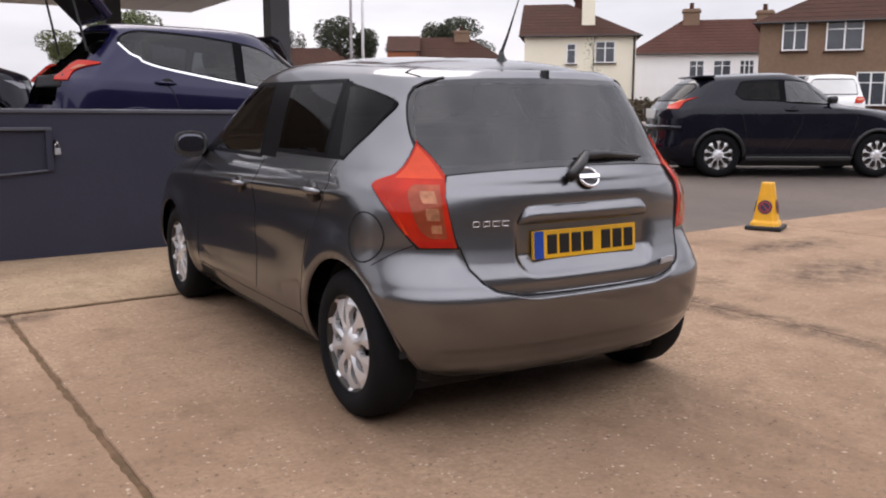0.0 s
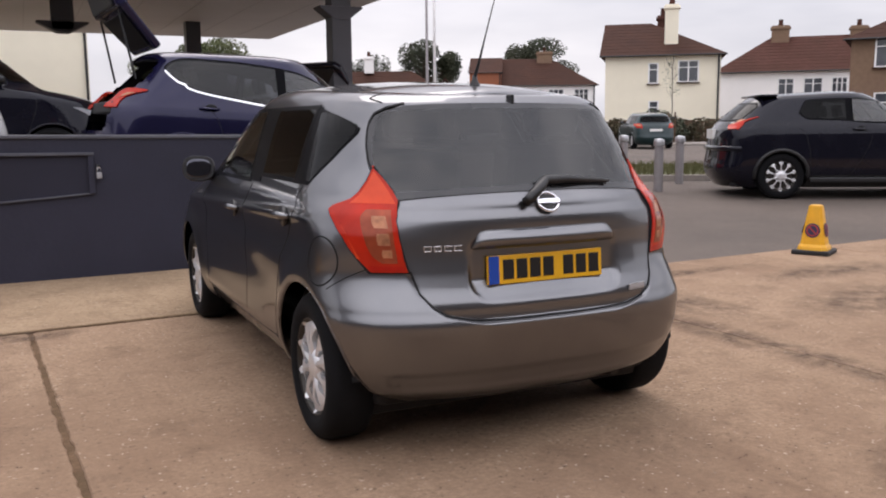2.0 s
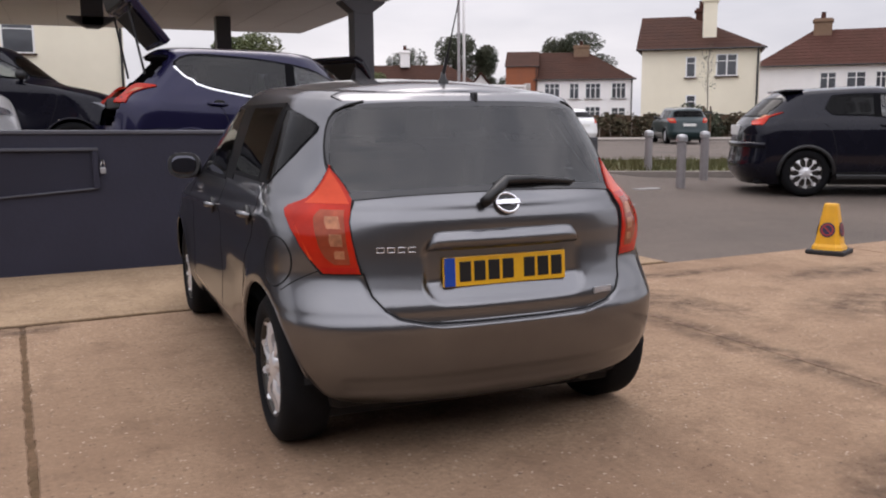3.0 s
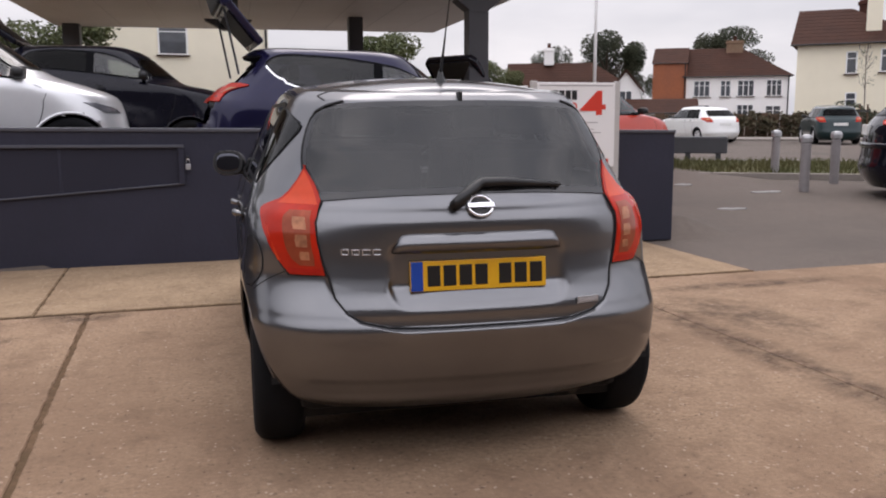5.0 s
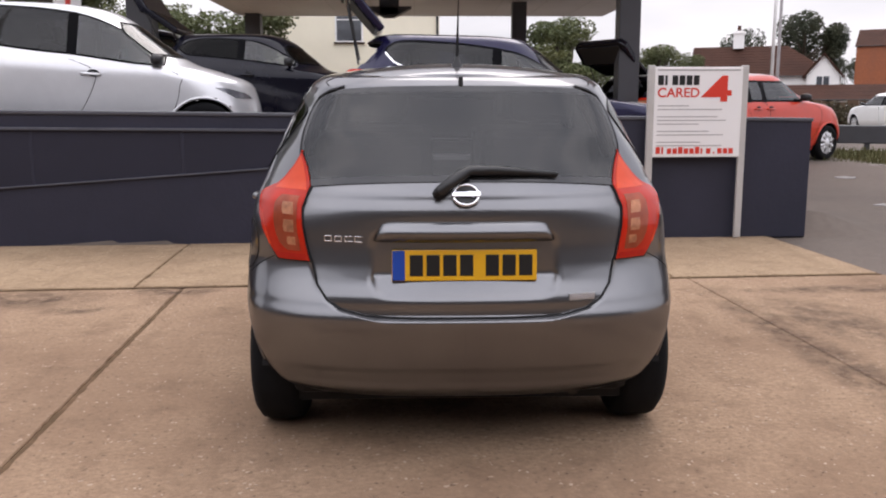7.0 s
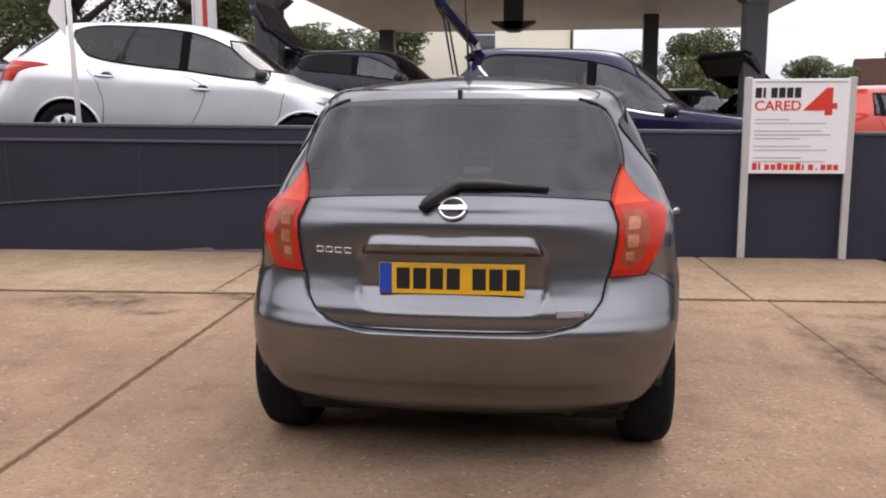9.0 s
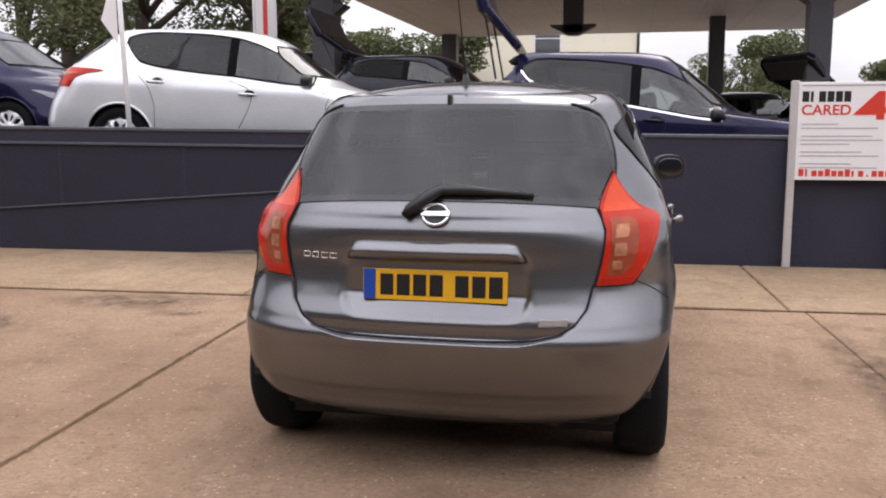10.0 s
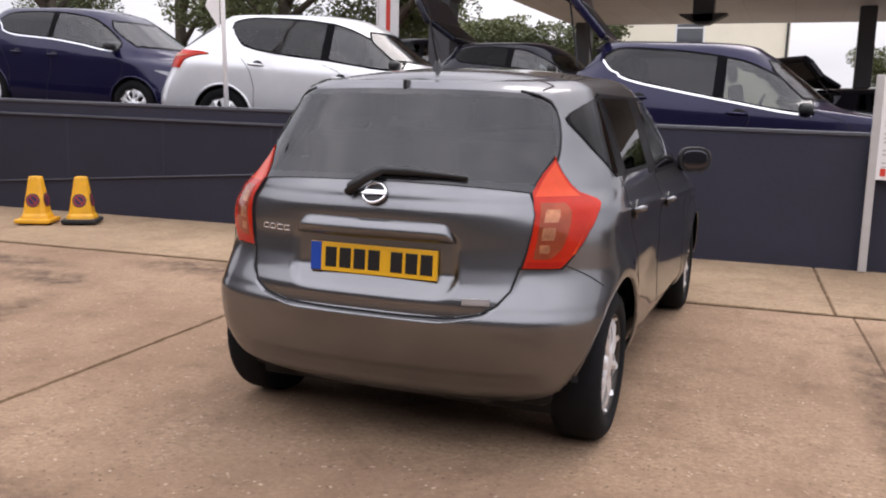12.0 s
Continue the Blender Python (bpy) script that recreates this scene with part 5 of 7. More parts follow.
make_cone(pose(-5.84, 3.95, 0.028, 0, 0, 25), False)
make_cone(pose(-5.46, 4.18, 0.028, 0, 0, 30))

# ==== canopy ====
canopy = part("canopy_roof", box(-6.4, 6.6, 11.0, 29.2, 4.40, 5.15, 0.03), M_CANOPY)
tagged(canopy, "flat grey forecourt canopy on dark steel columns", "canopy", kind="structure")
for sx in np.arange(-5.6, 6.5, 1.35):
    part("soffit_joint", box(sx, sx + 0.015, 11.1, 29.1, 4.394, 4.40), M_SOFFIT, canopy)


def winged(b, x, y, z, w=0.42):
    """A flared bracket round a post."""
    return prism([(x - 0.13, z - 0.10), (x + 0.13, z - 0.10), (x + w, z + 0.12), (x + w, z + 0.15), (x - w, z + 0.15), (x - w, z + 0.12)], y - 0.2, y + 0.2, 0.01, b)


for (cx, cy, cw, wings) in ((3.69, 13.13, 0.19, 3.32), (-5.08, 13.27, 0.22, 3.35), (3.05, 24.8, 0.22, 0), (-5.79, 28.4, 0.26, 0)):
    zg = float(rise(np.array(cx), np.array(cy)))
    b = box(cx - cw, cx + cw, cy - cw, cy + cw, zg - 0.1, 4.40, 0.015)
    if wings:
        b = winged(b, cx, cy, wings)
    tagged(part("canopy_column", b, M_COLUMN), "dark grey steel column holding up the canopy", "column", "canopy columns", "structure")
b = box(-0.81 - 0.24, -0.81 + 0.24, 18.9, 19.3, 3.45, 4.40, 0.015)
tagged(part("hanging_light", winged(b, -0.81, 19.1, 3.50, 0.55), M_COLUMN), "dark flared light housing hanging from the canopy", "lamp", "hanging lights")


# ==== houses ====
FAR_EYE = Vector((-1.4, -2.95, 1.295))
FAR = Matrix.Translation(FAR_EYE + Vector((0, 0, 0.45))) @ Matrix.Rotation(radians(-0.5), 4, 'Z') @ Matrix.Scale(1.5, 4) @ Matrix.Translation(-FAR_EYE)


def make_house(name, label, p0, p1, depth, eave, ridge, wall_mat, roof_mat, windows, hip=(0, 1), chimney=None, overhang=0.3, door=None, extra=None):
    """A house with its front from p0 to p1. Windows: left edge, sill height, width, height, number of lights. hip: whether each end of the roof is hipped."""
    p0, p1 = Vector((*p0, 0)), Vector((*p1, 0))
    w = (p1 - p0).length
    ang = math.atan2((p1 - p0).y, (p1 - p0).x)
    house = tagged(new(name), label, "house", "houses across the road")
    b = box(0, w, 0, depth, -0.1, eave, 0.0)
    part("wall", b, wall_mat, house)
    o = overhang
    b = bmesh.new()
    c = [b.verts.new(q) for q in ((-o, -o, eave - 0.05), (w + o, -o, eave - 0.05), (w + o, depth + o, eave - 0.05), (-o, depth + o, eave - 0.05))]
    h0 = depth / 2 * 0.9 if hip[0] else -o
    h1 = w - depth / 2 * 0.9 if hip[1] else w + o
    if h1 < h0 + 0.4:
        h0 = h1 = w / 2
    r0, r1 = b.verts.new((h0, depth / 2, ridge)), b.verts.new((h1 + 0.01, depth / 2, ridge))
    b.faces.new((c[0], c[1], r1, r0))
    b.faces.new((c[1], c[2], r1))
    b.faces.new((c[2], c[3], r0, r1))
    b.faces.new((c[3], c[0], r0))
    b.faces.new(c[::-1])
    part("roof", b, roof_mat, house)
    # courses of tiles, as shallow steps up the front slope
    n = int((ridge - eave) / 0.2)
    for i in range(1, n):
        t = i / n
        y, z = -o + (depth / 2 + o) * t, eave - 0.05 + (ridge - eave + 0.05) * t
        xa, xb = -o + (h0 + o) * t, w + o + (h1 - w - o) * t
        part("tile_course", box(xa + 0.03, xb - 0.03, y - 0.03, y + 0.06, z - 0.03, z - 0.004), roof_mat, house)
    part("gutter", tube([(-o, -o - 0.03, eave - 0.08), (w + o, -o - 0.03, eave - 0.08)], 0.045, 6), M_TRIM, house)
    for x, z, ww, hh, lights in windows:
        fr = part("window", box(x, x + ww, -0.03, 0.06, z, z + hh), M_PANE, house, "dark glass in a white frame")
        b = box(x - 0.04, x + ww + 0.04, -0.06, 0.0, z - 0.06, z, 0)
        b = box(x - 0.04, x + ww + 0.04, -0.06, 0.0, z + hh, z + hh + 0.05, 0, b)
        for k in range(lights + 1):
            xx = x + ww * k / lights
            b = box(xx - 0.035, xx + 0.035, -0.06, 0.0, z, z + hh, 0, b)
        b = box(x, x + ww, -0.055, 0.0, z + hh * 0.68, z + hh * 0.68 + 0.04, 0, b)
        part("frame", b, M_FRAME, fr)
        part("sill", box(x - 0.1, x + ww + 0.1, -0.14, 0.02, z - 0.12, z - 0.06), M_TILEROOF, fr)
    for ch in (chimney or []):
        cx, cy, cw, z0, z1, cm = ch
        b = box(cx - cw, cx + cw, cy - cw * 0.8, cy + cw * 0.8, z0, z1, 0.02)
        b = box(cx - cw - 0.08, cx + cw + 0.08, cy - cw * 0.8 - 0.08, cy + cw * 0.8 + 0.08, z1 - 0.25, z1 - 0.1, 0.02, b)
        chim = part("chimney", b, cm, house)
        part("chimney_pot", lathe([(0.16, z1), (0.13, z1 + 0.35), (0.16, z1 + 0.4)], 12, Matrix.Translation((cx, cy, 0))), M_TILERED, chim)
    if door:
        dx, dw = door
        part("door", box(dx, dx + dw, -0.04, 0.02, 0.1, 2.1, 0.01), M_FENCE, house)
    part("drainpipe", tube([(w - 0.1, -0.08, 0), (w - 0.1, -0.08, eave - 0.1)], 0.05, 6), M_TRIM, house)
    house.matrix_world = (FAR if p0.x > 10 else Matrix.Identity(4)) @ Matrix.Translation(p0) @ Matrix.Rotation(ang, 4, 'Z')
    return house


make_house("house", "cream rendered two-storey house with a tall cream chimney", (26.1, 36.1), (30.64, 32.43), 8.0, 4.5, 6.5, M_CREAM, M_TILEROOF,
           [(2.25, 3.05, 0.45, 0.95, 1), (3.75, 3.10, 0.98, 1.0, 2), (2.30, 1.10, 0.45, 0.95, 1)], (0, 1), [(3.35, 1.3, 0.35, 4.6, 7.15, M_CREAM), (2.9, 4.0, 0.3, 5.6, 6.9, M_TILERED)])
make_house("house", "white rendered terrace with leaded windows and red hipped roof", (38.59, 41.42), (46.5, 33.3), 7.0, 4.15, 6.5, M_WHITER, M_TILERED,
           [(3.7, 2.6, 0.9, 1.0, 2), (5.2, 2.6, 1.05, 1.0, 2), (6.8, 2.6, 0.85, 1.0, 3), (8.4, 2.6, 0.6, 1.0, 2)], (1, 0), [(3.7, 3.3, 0.55, 5.4, 7.2, M_BRICK), (8.4, 3.3, 0.5, 5.6, 7.0, M_BRICK)])
make_house("house", "brown brick house with white windows and a dark hipped roof", (30.05, 24.01), (35.4, 16.9), 8.5, 4.45, 6.6, M_BRICK, M_TILEROOF,
           [(0.95, 3.25, 0.95, 1.15, 2), (2.7, 3.22, 1.4, 1.2, 2), (5.6, 3.2, 1.4, 1.2, 2), (1.0, 0.9, 1.2, 1.2, 2), (4.0, 0.9, 1.6, 1.3, 3)], (1, 1))
make_house("house", "brick and white house with brown roof and bay windows", (36.9, 67.2), (44.2, 63.0), 8.5, 4.4, 7.0, M_WHITER, M_TILEROOF,
           [(0.7, 2.7, 1.3, 1.25, 3), (2.9, 2.7, 0.8, 1.25, 2), (4.3, 2.7, 1.3, 1.25, 3), (6.6, 2.7, 1.2, 1.25, 3), (0.7, 0.6, 1.3, 1.3, 3), (4.3, 0.6, 1.3, 1.3, 3), (6.6, 0.6, 1.2, 1.2, 2)], (0, 1), [(4.0, 4.0, 0.7, 6.2, 7.6, M_BRICK)])
make_house("house", "red brick end house with a brown tiled roof", (34.4, 68.45), (36.85, 67.05), 8.0, 5.6, 7.1, M_REDBRICK, M_TILEROOF, [], (0, 0), None, 0.1)
make_house("house", "low dark-roofed house with a white chimney", (20.6, 66.5), (29.9, 62.8), 7.0, 3.1, 5.5, M_WHITER, M_TILEROOF, [(1.5, 1.4, 1.2, 1.1, 2), (5.5, 1.4, 1.2, 1.1, 2)], (0, 1), [(3.2, 3.0, 0.4, 5.3, 6.7, M_WHITER)])
dormer = tagged(new("dormer_house"), "white gabled house front with a brown pitched roof", "house", "houses across the road")
part("wall", prism([(0, -0.1), (2.2, -0.1), (2.2, 3.0), (1.1, 4.35), (0, 3.0)], 0, 3.5), M_WHITER, dormer)
for k, q in enumerate(([(-0.25, 2.78), (1.1, 4.42), (1.1, 4.60), (-0.32, 2.90)], [(2.45, 2.78), (1.1, 4.42), (1.1, 4.60), (2.52, 2.90)])):
    part("roof", prism(q, -0.25, 3.6), M_TILEROOF, dormer)
dw = part("window", box(0.65, 1.55, -0.03, 0.05, 2.0, 2.9), M_PANE, dormer, "dark glass in a white frame")
db = box(0.61, 1.59, -0.06, 0.0, 1.94, 2.0)
for q in ((0.61, 0.68), (1.065, 1.135), (1.52, 1.59)):
    db = box(q[0], q[1], -0.06, 0.0, 2.0, 2.9, 0, db)
part("frame", db, M_FRAME, dw)
dormer.matrix_world = FAR @ Matrix.Translation((27.2, 60.9, 0)) @ Matrix.Rotation(math.atan2(-1.0, 2.0), 4, 'Z')
make_house("house", "long brown-roofed low building behind the road", (24.5, 58.2), (31.2, 55.1), 5.0, 1.3, 2.3, M_WHITER, M_TILEROOF, [(1.0, 0.4, 2.4, 0.7, 4), (5.0, 0.4, 2.4, 0.7, 4)], (0, 0))
make_house("house", "cream rendered house wall seen under the canopy", (-7.2, 36.2), (0.9, 36.9), 8.0, 6.3, 8.6, M_CREAM, M_TILEROOF, [(3.55, 4.05, 1.15, 1.3, 1), (1.2, 1.2, 1.2, 1.2, 2)], (0, 0))

# fence and hedge in front of the houses
fence = tagged(new("fence"), "brown boarded garden fence by the pavement", "fence")
for i in range(70):
    n, d = 43.4, -22 + i * 0.55
    x, y = road_pt(n, d)
    part("board", box(-0.26, 0.26, -0.02, 0.02, 0, 1.15 + 0.05 * (i % 3), 0, None, Matrix.Translation((x, y, 0.2)) @ Matrix.Rotation(math.atan2(RD.y, RD.x), 4, 'Z')), M_FENCE, fence)


# ==== trees, hedges ====
def leaf_mass(name, blobs, count, size, mat, seed, parent=None):
    """A crown of many small leaf clumps strewn through several blobs, with gaps between them."""
    r = random.Random(seed)
    v, f = [], []
    for i in range(count):
        bx, by, bz, br, bh = r.choice(blobs)
        while True:
            p = Vector((r.uniform(-1, 1), r.uniform(-1, 1), r.uniform(-1, 1)))
            if 0.25 < p.length < 1:
                break
        q = Vector((bx + p.x * br, by + p.y * br, bz + p.z * bh))
        if noise.noise(q * (1.3 / max(br, 0.3))) < -0.22:
            continue
        s = size * r.uniform(0.5, 1.3)
        u = Vector((r.uniform(-1, 1), r.uniform(-1, 1), r.uniform(-0.6, 0.6))).normalized()
        w = u.cross(Vector((r.uniform(-1, 1), r.uniform(-1, 1), r.uniform(-1, 1)))).normalized()
        k = len(v)
        v += [tuple(q - u * s), tuple(q + w * s * 0.5), tuple(q + u * s), tuple(q - w * s * 0.5)]
        f.append((k, k + 1, k + 2, k + 3))
    return mesh_ob(name, v, f, mat, parent)


def make_tree(x, y, height, spread, mat, seed, label, zbase=0.0, size=None, count=18000, trunk=0.35, conifer=False):
    r = random.Random(seed)
    tree = tagged(new("tree"), label, "tree", "trees behind the houses")
    b = tube([(0, 0, 0), (r.uniform(-.1, .1), 0, height * 0.3), (r.uniform(-.3, .3), r.uniform(-.3, .3), height * 0.75)], [trunk, trunk * 0.75, trunk * 0.25], 8)
    blobs = []
    limbs = 9
    for i in range(limbs):
        a, h = r.uniform(0, 6.28), height * r.uniform(0.38, 0.85)
        k = spread * (0.65 if not conifer else 0.8 * (1 - h / height)) * r.uniform(0.5, 1.0)
        e = (k * math.cos(a), k * math.sin(a), h + height * 0.06)
        b = tube([(0, 0, h * 0.75), (e[0] * 0.5, e[1] * 0.5, h * 0.92), e], [trunk * 0.4, trunk * 0.25, trunk * 0.08], 6, b)
        blobs.append((*e, spread * r.uniform(0.28, 0.5), height * r.uniform(0.09, 0.17)))
    blobs.append((0, 0, height * 0.85, spread * 0.4, height * 0.14))
    part("trunk", b, M_BARK, tree, smooth=True)
    leaf_mass("crown", blobs, count, size or spread * 0.030, mat, seed, tree)
    tree.matrix_world = (FAR if x > 25 else Matrix.Identity(4)) @ Matrix.Translation((x, y, zbase))
    return tree


make_tree(55.9, 92.5, 11.5, 5.5, M_LEAFDARK, 3, "tall dark-leaved tree behind the houses")
make_tree(50.2, 97.0, 9.0, 3.5, M_LEAFDARK, 4, "dark-leaved tree behind the houses")
make_tree(37.0, 84.5, 9.6, 4.6, M_LEAFDARK, 5, "dark broad tree behind the roofs")
make_tree(31.5, 84.0, 8.4, 3.6, M_LEAFDARK, 6, "dark tree behind the roofs")
make_tree(44.0, 84.0, 8.0, 2.6, M_LEAFDARK, 7, "narrow dark tree behind the roofs", conifer=True)
make_tree(40.6, 86.0, 7.6, 2.2, M_LEAFDARK, 17, "narrow dark tree between the roofs", conifer=True)
make_tree(8.2, 46.1, 6.0, 3.2, M_LEAF, 8, "bushy green tree behind the canopy")
make_tree(5.4, 47.0, 5.0, 2.0, M_LEAF, 9, "small green tree behind the canopy")
make_tree(13.6, 48.0, 4.6, 2.0, M_LEAF, 10, "small green tree beyond the yard")
make_tree(16.3, 50.5, 4.4, 1.6, M_LEAF, 18, "small pale green tree beyond the yard")
make_tree(62.0, 40.0, 11.5, 4.0, M_LEAFDARK, 12, "dark tree behind the brick house")
for i, (tx, ty, th) in enumerate(((-14, 22, 7.5), (-18, 24, 9), (-22, 27, 9), (-10.5, 31, 4.2), (-26, 24, 8), (-14, 34, 8), (-7.9, 33.0, 4.4), (-30, 30, 10), (-10.2, 21.5, 6.0))):
    make_tree(tx, ty, th, 3.6, M_LEAF, 30 + i, "thick green tree at the back of the yard", 0.6, count=17000, size=0.085)

hedge_pts = []
for i in range(26):
    x, y = road_pt(42.9, 6 - i * 1.1)
    hedge_pts.append((x, y, 0.85, 0.75, 0.7))
tagged(leaf_mass("hedge", hedge_pts, 9000, 0.12, M_HEDGE, 77), "dull brown garden hedge along the pavement", "hedge", kind="stuff")
for (n, d, h, s) in ((42.3, 10.5, 1.9, 5), (42.4, 8.5, 1.8, 6), (42.2, -8.0, 1.6, 7)):
    x, y = road_pt(n, d)
    tagged(leaf_mass("bush", [(x, y, h * 0.6, 1.1, h * 0.65), (x + 0.9, y - 0.3, h * 0.5, 0.8, h * 0.5)], 2500, 0.1, M_LEAFDARK, 80 + s), "dark round garden bush by the fence", "bush")

# sapling with stake
sap = tagged(new("sapling"), "thin bare young tree tied to a wooden stake", "tree")
b = tube([(0, 0, 0), (0.02, 0, 1.2), (-0.02, 0, 2.4), (0.03, 0, 3.2)], [0.022, 0.018, 0.013, 0.006], 6)
rs = random.Random(9)
for i in range(26):
    h = rs.uniform(1.4, 3.0)
    a = rs.uniform(0, 6.28)
    l = rs.uniform(0.2, 0.5)
    b = tube([(0, 0, h), (l * 0.5 * math.cos(a), l * 0.5 * math.sin(a), h + l * 0.6), (l * 0.7 * math.cos(a), l * 0.7 * math.sin(a), h + l * 1.3)], [0.006, 0.004, 0.002], 5, b)
part("trunk", b, M_BARK, sap)
leaf_mass("leaves", [(0, 0, 2.3, 0.4, 0.8)], 160, 0.035, M_LEAF, 21, sap)
for sx in (-0.14, 0.16):
    part("stake", tube([(sx, 0, 0), (sx, 0, 1.1)], 0.03, 6), M_FENCE, sap)
part("tie", box(-0.2, 0.2, -0.03, 0.03, 0.85, 0.92, 0.01), M_TRIM, sap)
sap.matrix_world = pose(27.3, 31.7, 0.25) @ Matrix.Scale(1.4, 4)


# ==== street furniture ====
def make_bollard(x, y):
    bo = tagged(new("bollard"), "grey round bollard with a paler cap beside the verge", "bollard", "bollards along the verge")
    part("shaft", lathe([(0.085, 0), (0.085, 0.84), (0.075, 0.86)], 16), M_BOLLARD, bo, smooth=False)
    part("cap", lathe([(0.078, 0.86), (0.105, 0.88), (0.105, 0.95), (0.09, 0.99), (0.03, 1.01)], 16), M_STEEL, bo)
    bo.matrix_world = pose(x, y, float(rise(np.array(x), np.array(y))) - 0.02) @ Matrix.Diagonal((0.87, 0.87, 0.87, 1))


for p in ((8.80, 11.1), (7.65, 8.65), (8.92, 9.62), (10.3, 8.6), (11.5, 7.4)):
    make_bollard(*p)
lampn = tagged(new("street_lamp"), "tall grey steel street lamp post", "lamp post", "street lamps")
part("pole", tube([(0, 0, 0), (0, 0, 1.2), (0, 0, 8.5)], [0.11, 0.075, 0.05], 12), M_BOLLARD, lampn, smooth=True)
part("bracket", tube([(0, 0, 8.4), (0, -0.5, 8.7), (0, -1.2, 8.75)], 0.03, 8), M_BOLLARD, lampn)
part("lantern", box(-0.12, 0.12, -1.6, -1.1, 8.66, 8.82, 0.03), M_STEEL, lampn)
lampn.matrix_world = pose(15.2, 34.3, 0)
pole2 = tagged(part("flag_pole", tube([(0, 0, 0), (0, 0, 9.0)], [0.055, 0.04], 10), M_WHITEPOLE, smooth=True), "thin white pole standing in the yard", "pole")
pole2.matrix_world = pose(10.95, 24.4, 0)
# bare white pole behind the wall, leaning a little, with a corner of a flag
fl = tagged(new("flag_pole"), "white flag pole behind the wall with a pale flag", "pole")
part("pole", tube([(0, 0, 0), (-0.05, 0, 1.6), (-0.09, 0, 3.2)], 0.026, 10), M_WHITEPOLE, fl, smooth=True)
part("flag", prism([(-0.1, 1.55), (-0.28, 1.80), (-0.1, 2.3)], -0.004, 0.004), M_SIGNW, fl)
fl.matrix_world = pose(-4.43, 5.33, 0.55)
ban = tagged(new("banner_flag"), "white upright banner with red print on a pole", "flag")
part("pole", tube([(0, 0, 0), (0, 0, 4.6)], 0.03, 8), M_WHITEPOLE, ban)
part("cloth", box(0.03, 0.50, -0.008, 0.008, 1.3, 4.4, 0.004), M_SIGNW, ban)
part("print_bar", box(0.2, 0.3, -0.012, 0.012, 1.75, 3.4), M_SIGNRED, ban)
ban.matrix_world = pose(-7.1, 14.5, 0.9)
post = tagged(part("marker_post", box(-0.07, 0.07, -0.04, 0.04, 0, 1.45, 0.01), M_WHITEPOLE), "short white flat post beside the parked cars", "post")
post.matrix_world = pose(3.15, 8.6, 0.28, 0, -3, 0)
# low slab by the yard's corner
rail = tagged(new("low_barrier"), "low dark grey barrier on short legs beside the yard", "barrier")
part("beam", box(-1.5, 1.5, -0.15, 0.15, 0.32, 0.72, 0.03), M_COLUMN, rail)
for sx in (-1.2, -0.3, 0.6, 1.3):
    part("leg", box(sx - 0.06, sx + 0.06, -0.08, 0.08, -0.1, 0.34, 0.01), M_COLUMN, rail)
rail.matrix_world = pose(9.3, 16.4, 0.1, 0, 0, -28)


# ==== the grey hatchback ====
HB_LEVELS = [
    (0.20, 0.735, 0.150, 0.45, 2.6, 3.78, 0.6, 2.4),
    (0.25, 0.785, 0.080, 0.45, 2.7, 3.98, 0.6, 2.4),
    (0.36, 0.828, 0.034, 0.46, 2.7, 4.06, 0.6, 2.4),
    (0.46, 0.840, 0.012, 0.47, 2.7, 4.09, 0.65, 2.4),
    (0.545, 0.843, 0.000, 0.48, 2.65, 4.10, 0.7, 2.3),
    (0.60, 0.844, 0.020, 0.49, 2.6, 4.09, 0.7, 2.3),
    (0.735, 0.845, 0.086, 0.50, 2.5, 4.03, 0.8, 2.3),
    (0.86, 0.838, 0.074, 0.53, 2.45, 3.80, 0.85, 2.3),
    (0.935, 0.826, 0.070, 0.60, 2.4, 3.50, 0.9, 2.4),
    (1.02, 0.800, 0.125, 0.66, 2.35, 3.13, 0.9, 2.5),
    (1.14, 0.745, 0.205, 0.66, 2.4, 2.90, 0.85, 2.6),
    (1.28, 0.672, 0.300, 0.62, 2.5, 2.63, 0.8, 2.7),
    (1.375, 0.605, 0.370, 0.58, 2.7, 2.38, 0.72, 2.8),
    (1.402, 0.550, 0.415, 0.52, 2.7, 2.27, 0.62, 2.8),
    (1.410, 0.480, 0.495, 0.45, 2.7, 2.18, 0.52, 2.8),
]
HB_ARCH = [(0, 0), (0.42, 0.0), (0.9, 0.025), (1.6, 0.055), (2.1, 0.040), (2.9, 0.0), (4.1, -0.02)]


def tail_half(z):
    """Half the tailgate's width at each height."""
    return np.interp(z, [0.545, 0.555, 0.58, 0.61, 0.662, 0.744, 0.85, 0.93, 1.0, 1.07, 1.14, 1.20, 1.31, 1.37], [0.27, 0.33, 0.443, 0.493, 0.533, 0.553, 0.585, 0.588, 0.560, 0.577, 0.608, 0.606, 0.574, 0.515])


